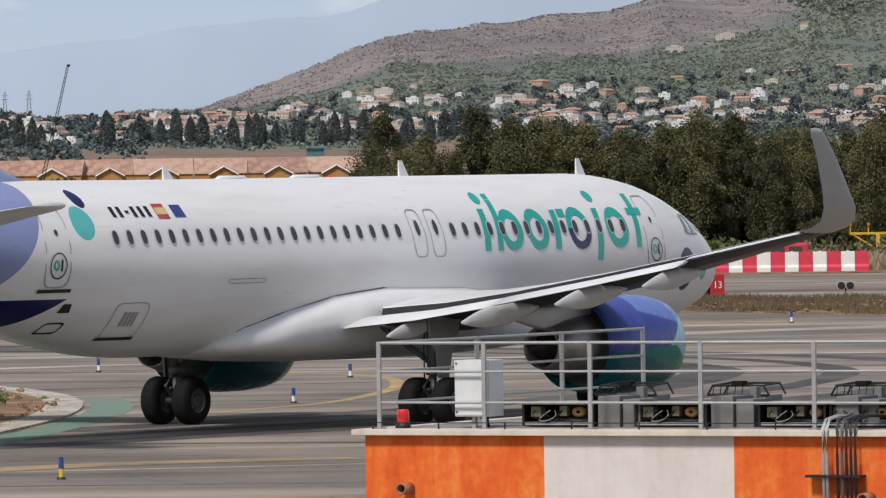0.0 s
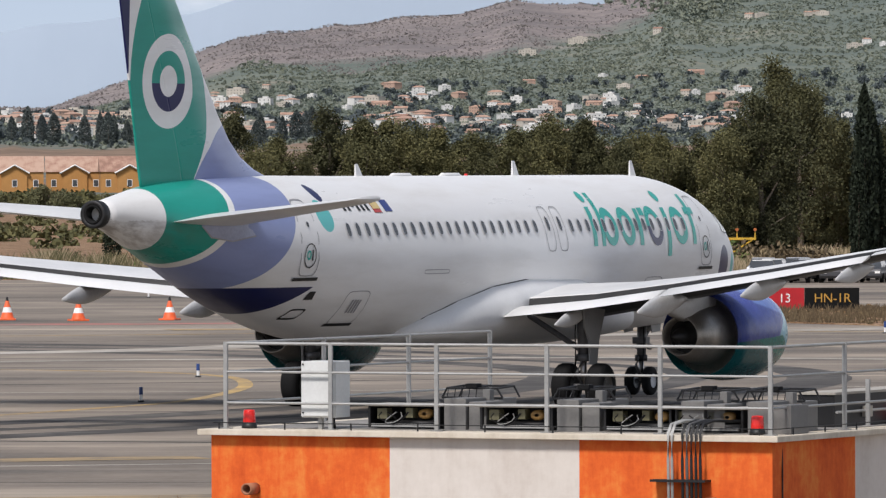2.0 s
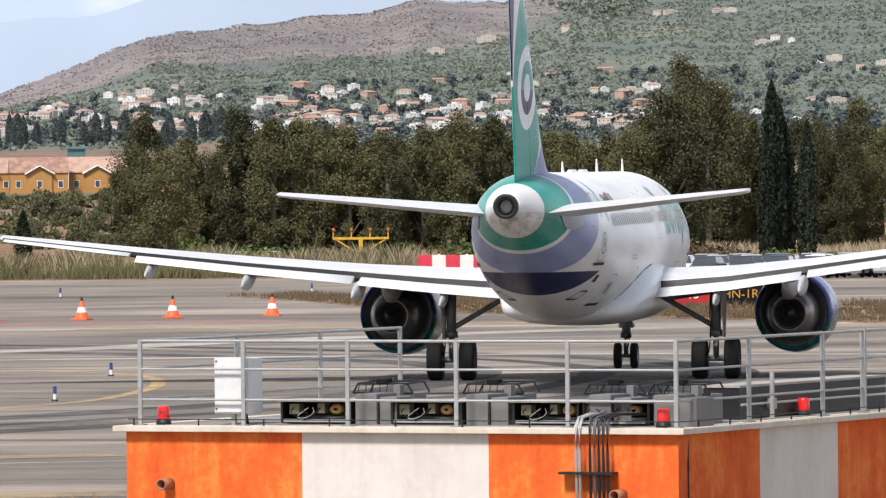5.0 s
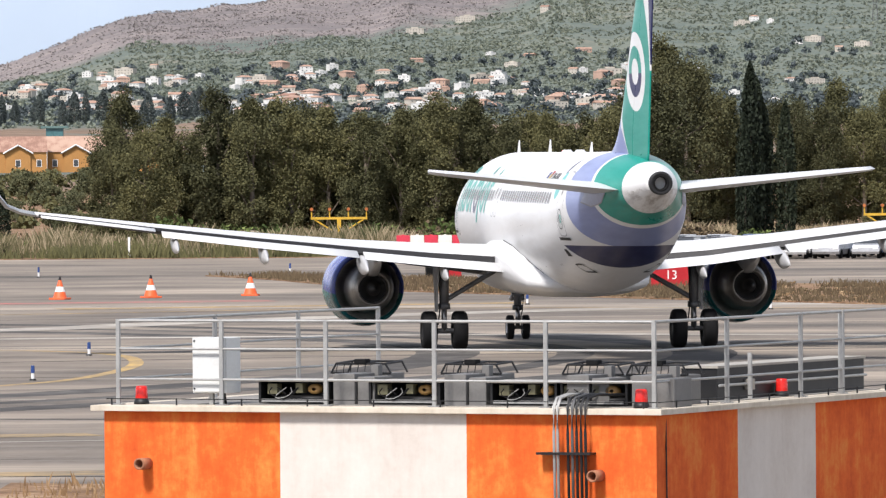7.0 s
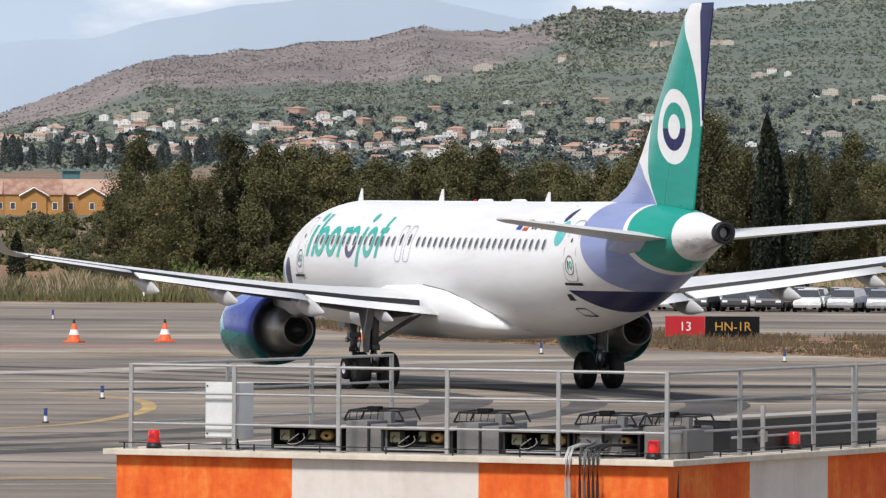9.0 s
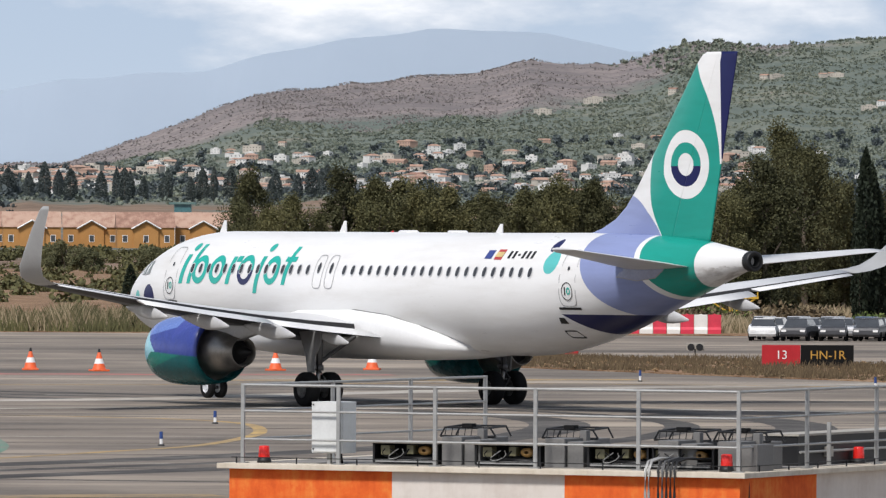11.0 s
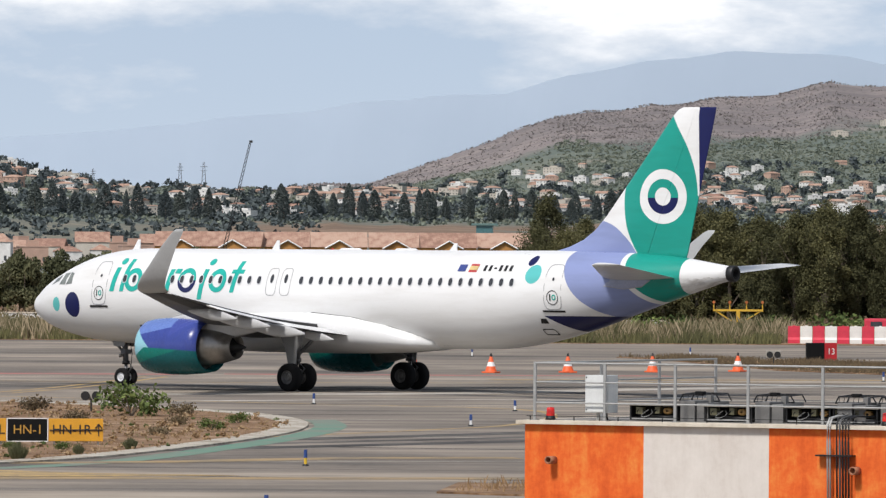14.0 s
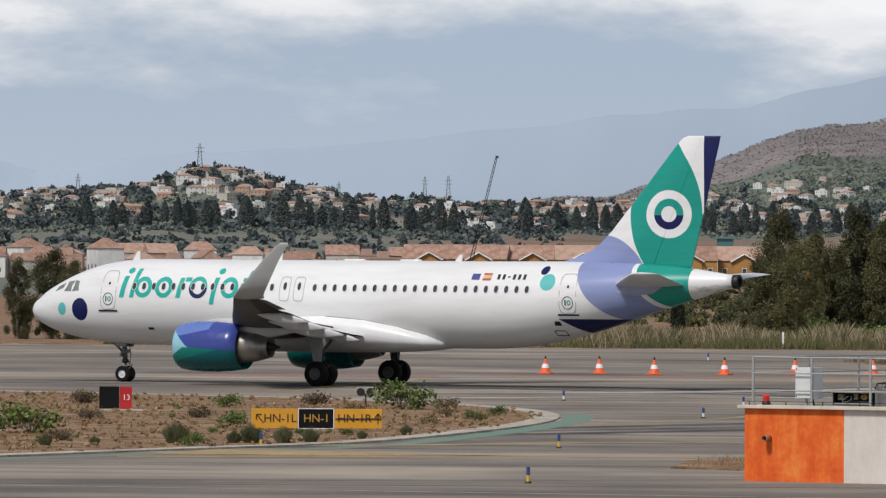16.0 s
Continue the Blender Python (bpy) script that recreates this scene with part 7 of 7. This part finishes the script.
def car(paint, label):
    t = thing("car", label, "car", "parked cars")
    bm = bmesh.new()
    rings = []
    for x, zb, zt in ((-2.05, 0.45, 0.7), (-1.95, 0.3, 0.85), (-1.2, 0.28, 0.95), (0.9, 0.28, 0.98), (1.85, 0.3, 0.95), (2.05, 0.45, 0.8)):
        rings.append([(x, y, z) for y, z in ((-0.82, zb), (-0.86, (zb + zt) / 2), (-0.78, zt), (0.78, zt), (0.86, (zb + zt) / 2), (0.82, zb))])
    add_loft(bm, rings)
    part("body", fix(bm), paint, t)
    bm = bmesh.new()
    add_loft(bm, [[(x * k_ + o_, y * k2, z) for x, y in ((-1.2, -0.76), (1.5, -0.76), (1.5, 0.76), (-1.2, 0.76))] for z, k_, o_, k2 in ((0.95, 1.0, 0, 1.0), (1.4, 0.72, 0.05, 0.82))])
    part("glasshouse", fix(bm), C_GLASS, t, "dark car windows")
    part("roof", boxed(-0.78, 1.1, -0.6, 0.6, 1.4, 1.45, bevel=0.02), paint, t)
    for x in (-1.3, 1.25):
        for y in (-0.78, 0.78):
            part("wheel", tube((x, y - 0.1, 0.31), (x, y + 0.1, 0.31), 0.31, n=14), M_BLACK, t)
    for y in (-0.6, 0.6):
        part("headlight", boxed(-2.07, -1.98, y - 0.16, y + 0.16, 0.6, 0.74), M_WHITE, t)
    return t


cars = [car(plain("silver_car_paint", (0.5, 0.51, 0.53), 0.3, 0.3), "silver car parked behind the verge"), car(plain("white_car_paint", (0.72, 0.72, 0.71), 0.3), "white car parked behind the verge"), car(plain("blue_car_paint", (0.12, 0.17, 0.27), 0.3), "blue-grey car parked behind the verge"), car(plain("dark_car_paint", (0.05, 0.05, 0.055), 0.3), "dark car parked behind the verge")]
r = random.Random(3)
for y, x0, n in ((434, 14.9, 14), (439, 15.6, 14), (444.5, 15.2, 14)):
    for i in range(n):
        o = copy_thing(cars[r.choice((0, 0, 1, 1, 0, 2, 0, 3))], pose(x0 + i * 1.95 + r.uniform(-0.12, 0.12), y + r.uniform(-0.5, 0.5), 0.0, 0, 0, 90 + r.uniform(-14, -4)))
        o.scale = (0.88, 0.88, 0.84)
for c in cars:
    for o in (*c.children, c):
        bpy.data.objects.remove(o)
t = thing("service_van", "red service van behind the barrier", "van", m=pose(6.3, 461.5, 0.03))
part("body", boxed(0, 3.6, -0.9, 0.9, 0.35, 1.6, bevel=0.12), B_RED, t)
for x in (0.4, 1.5, 2.5):
    part("window", boxed(x, x + 0.75, -0.93, -0.88, 0.95, 1.4), P_GLASS, t)
for x in (0.7, 2.9):
    part("wheel", tube((x, -0.85, 0.34), (x, -0.6, 0.34), 0.34, n=14), M_BLACK, t)

# ---------------------------------------------------------------- what moves
# seconds, place of the main gear on the ground, heading
TAXI = [
    (0.0, -7.97, 195.13, 33.31),
    (0.5, -6.04, 198.22, 31.45),
    (1.0, -4.22, 201.41, 29.17),
    (1.5, -2.52, 204.74, 26.70),
    (2.0, -0.94, 208.20, 24.18),
    (2.5, 0.53, 211.81, 21.61),
    (3.0, 1.83, 215.52, 18.86),
    (3.5, 3.02, 219.33, 16.19),
    (4.0, 4.06, 223.18, 13.29),
    (4.5, 4.90, 227.02, 10.25),
    (7.0, 5.94, 243.72, -6.02),
    (7.5, 5.57, 246.68, -9.43),
    (8.0, 4.99, 249.63, -12.77),
    (8.5, 4.21, 252.59, -16.13),
    (9.0, 3.20, 255.57, -19.71),
    (9.5, 2.01, 258.49, -23.36),
    (10.0, 0.64, 261.35, -26.83),
    (10.2, 0.05, 262.47, -28.22),
    (12.3, -8.04, 272.97, -43.35),
    (12.5, -8.97, 273.91, -44.42),
    (13.0, -11.39, 276.23, -47.76),
    (13.5, -13.95, 278.42, -51.03),
    (14.0, -16.64, 280.47, -54.24),
    (14.5, -19.45, 282.37, -57.80),
    (15.0, -22.36, 284.08, -61.0),
    (15.5, -25.37, 285.64, -64.16),
    (16.0, -28.48, 287.02, -67.5),
]


def motions():
    walk(AIRLINER, [(t, pose(x, y, 0, 0, 0, -h)) for t, x, y, h in TAXI])
    ts = [0.1 * i for i in range(161)]
    keys = [r[0] for r in TAXI]
    xs, ys, hs = (np.interp(ts, keys, [r[k] for r in TAXI]) for k in (1, 2, 3))
    for ob, wx, wy, r in WHEELS:
        px = [x + wx * math.cos(radians(h)) + wy * math.sin(radians(h)) for x, h in zip(xs, hs)]
        py = [y - wx * math.sin(radians(h)) + wy * math.cos(radians(h)) for y, h in zip(ys, hs)]
        roll, rows = 0.0, []
        for i, t in enumerate(ts):
            if i:
                roll += math.hypot(px[i] - px[i - 1], py[i] - py[i - 1]) / r
            rows.append((t, pose(wx, wy, r, -math.degrees(roll))))
        walk(ob, rows)


motions()
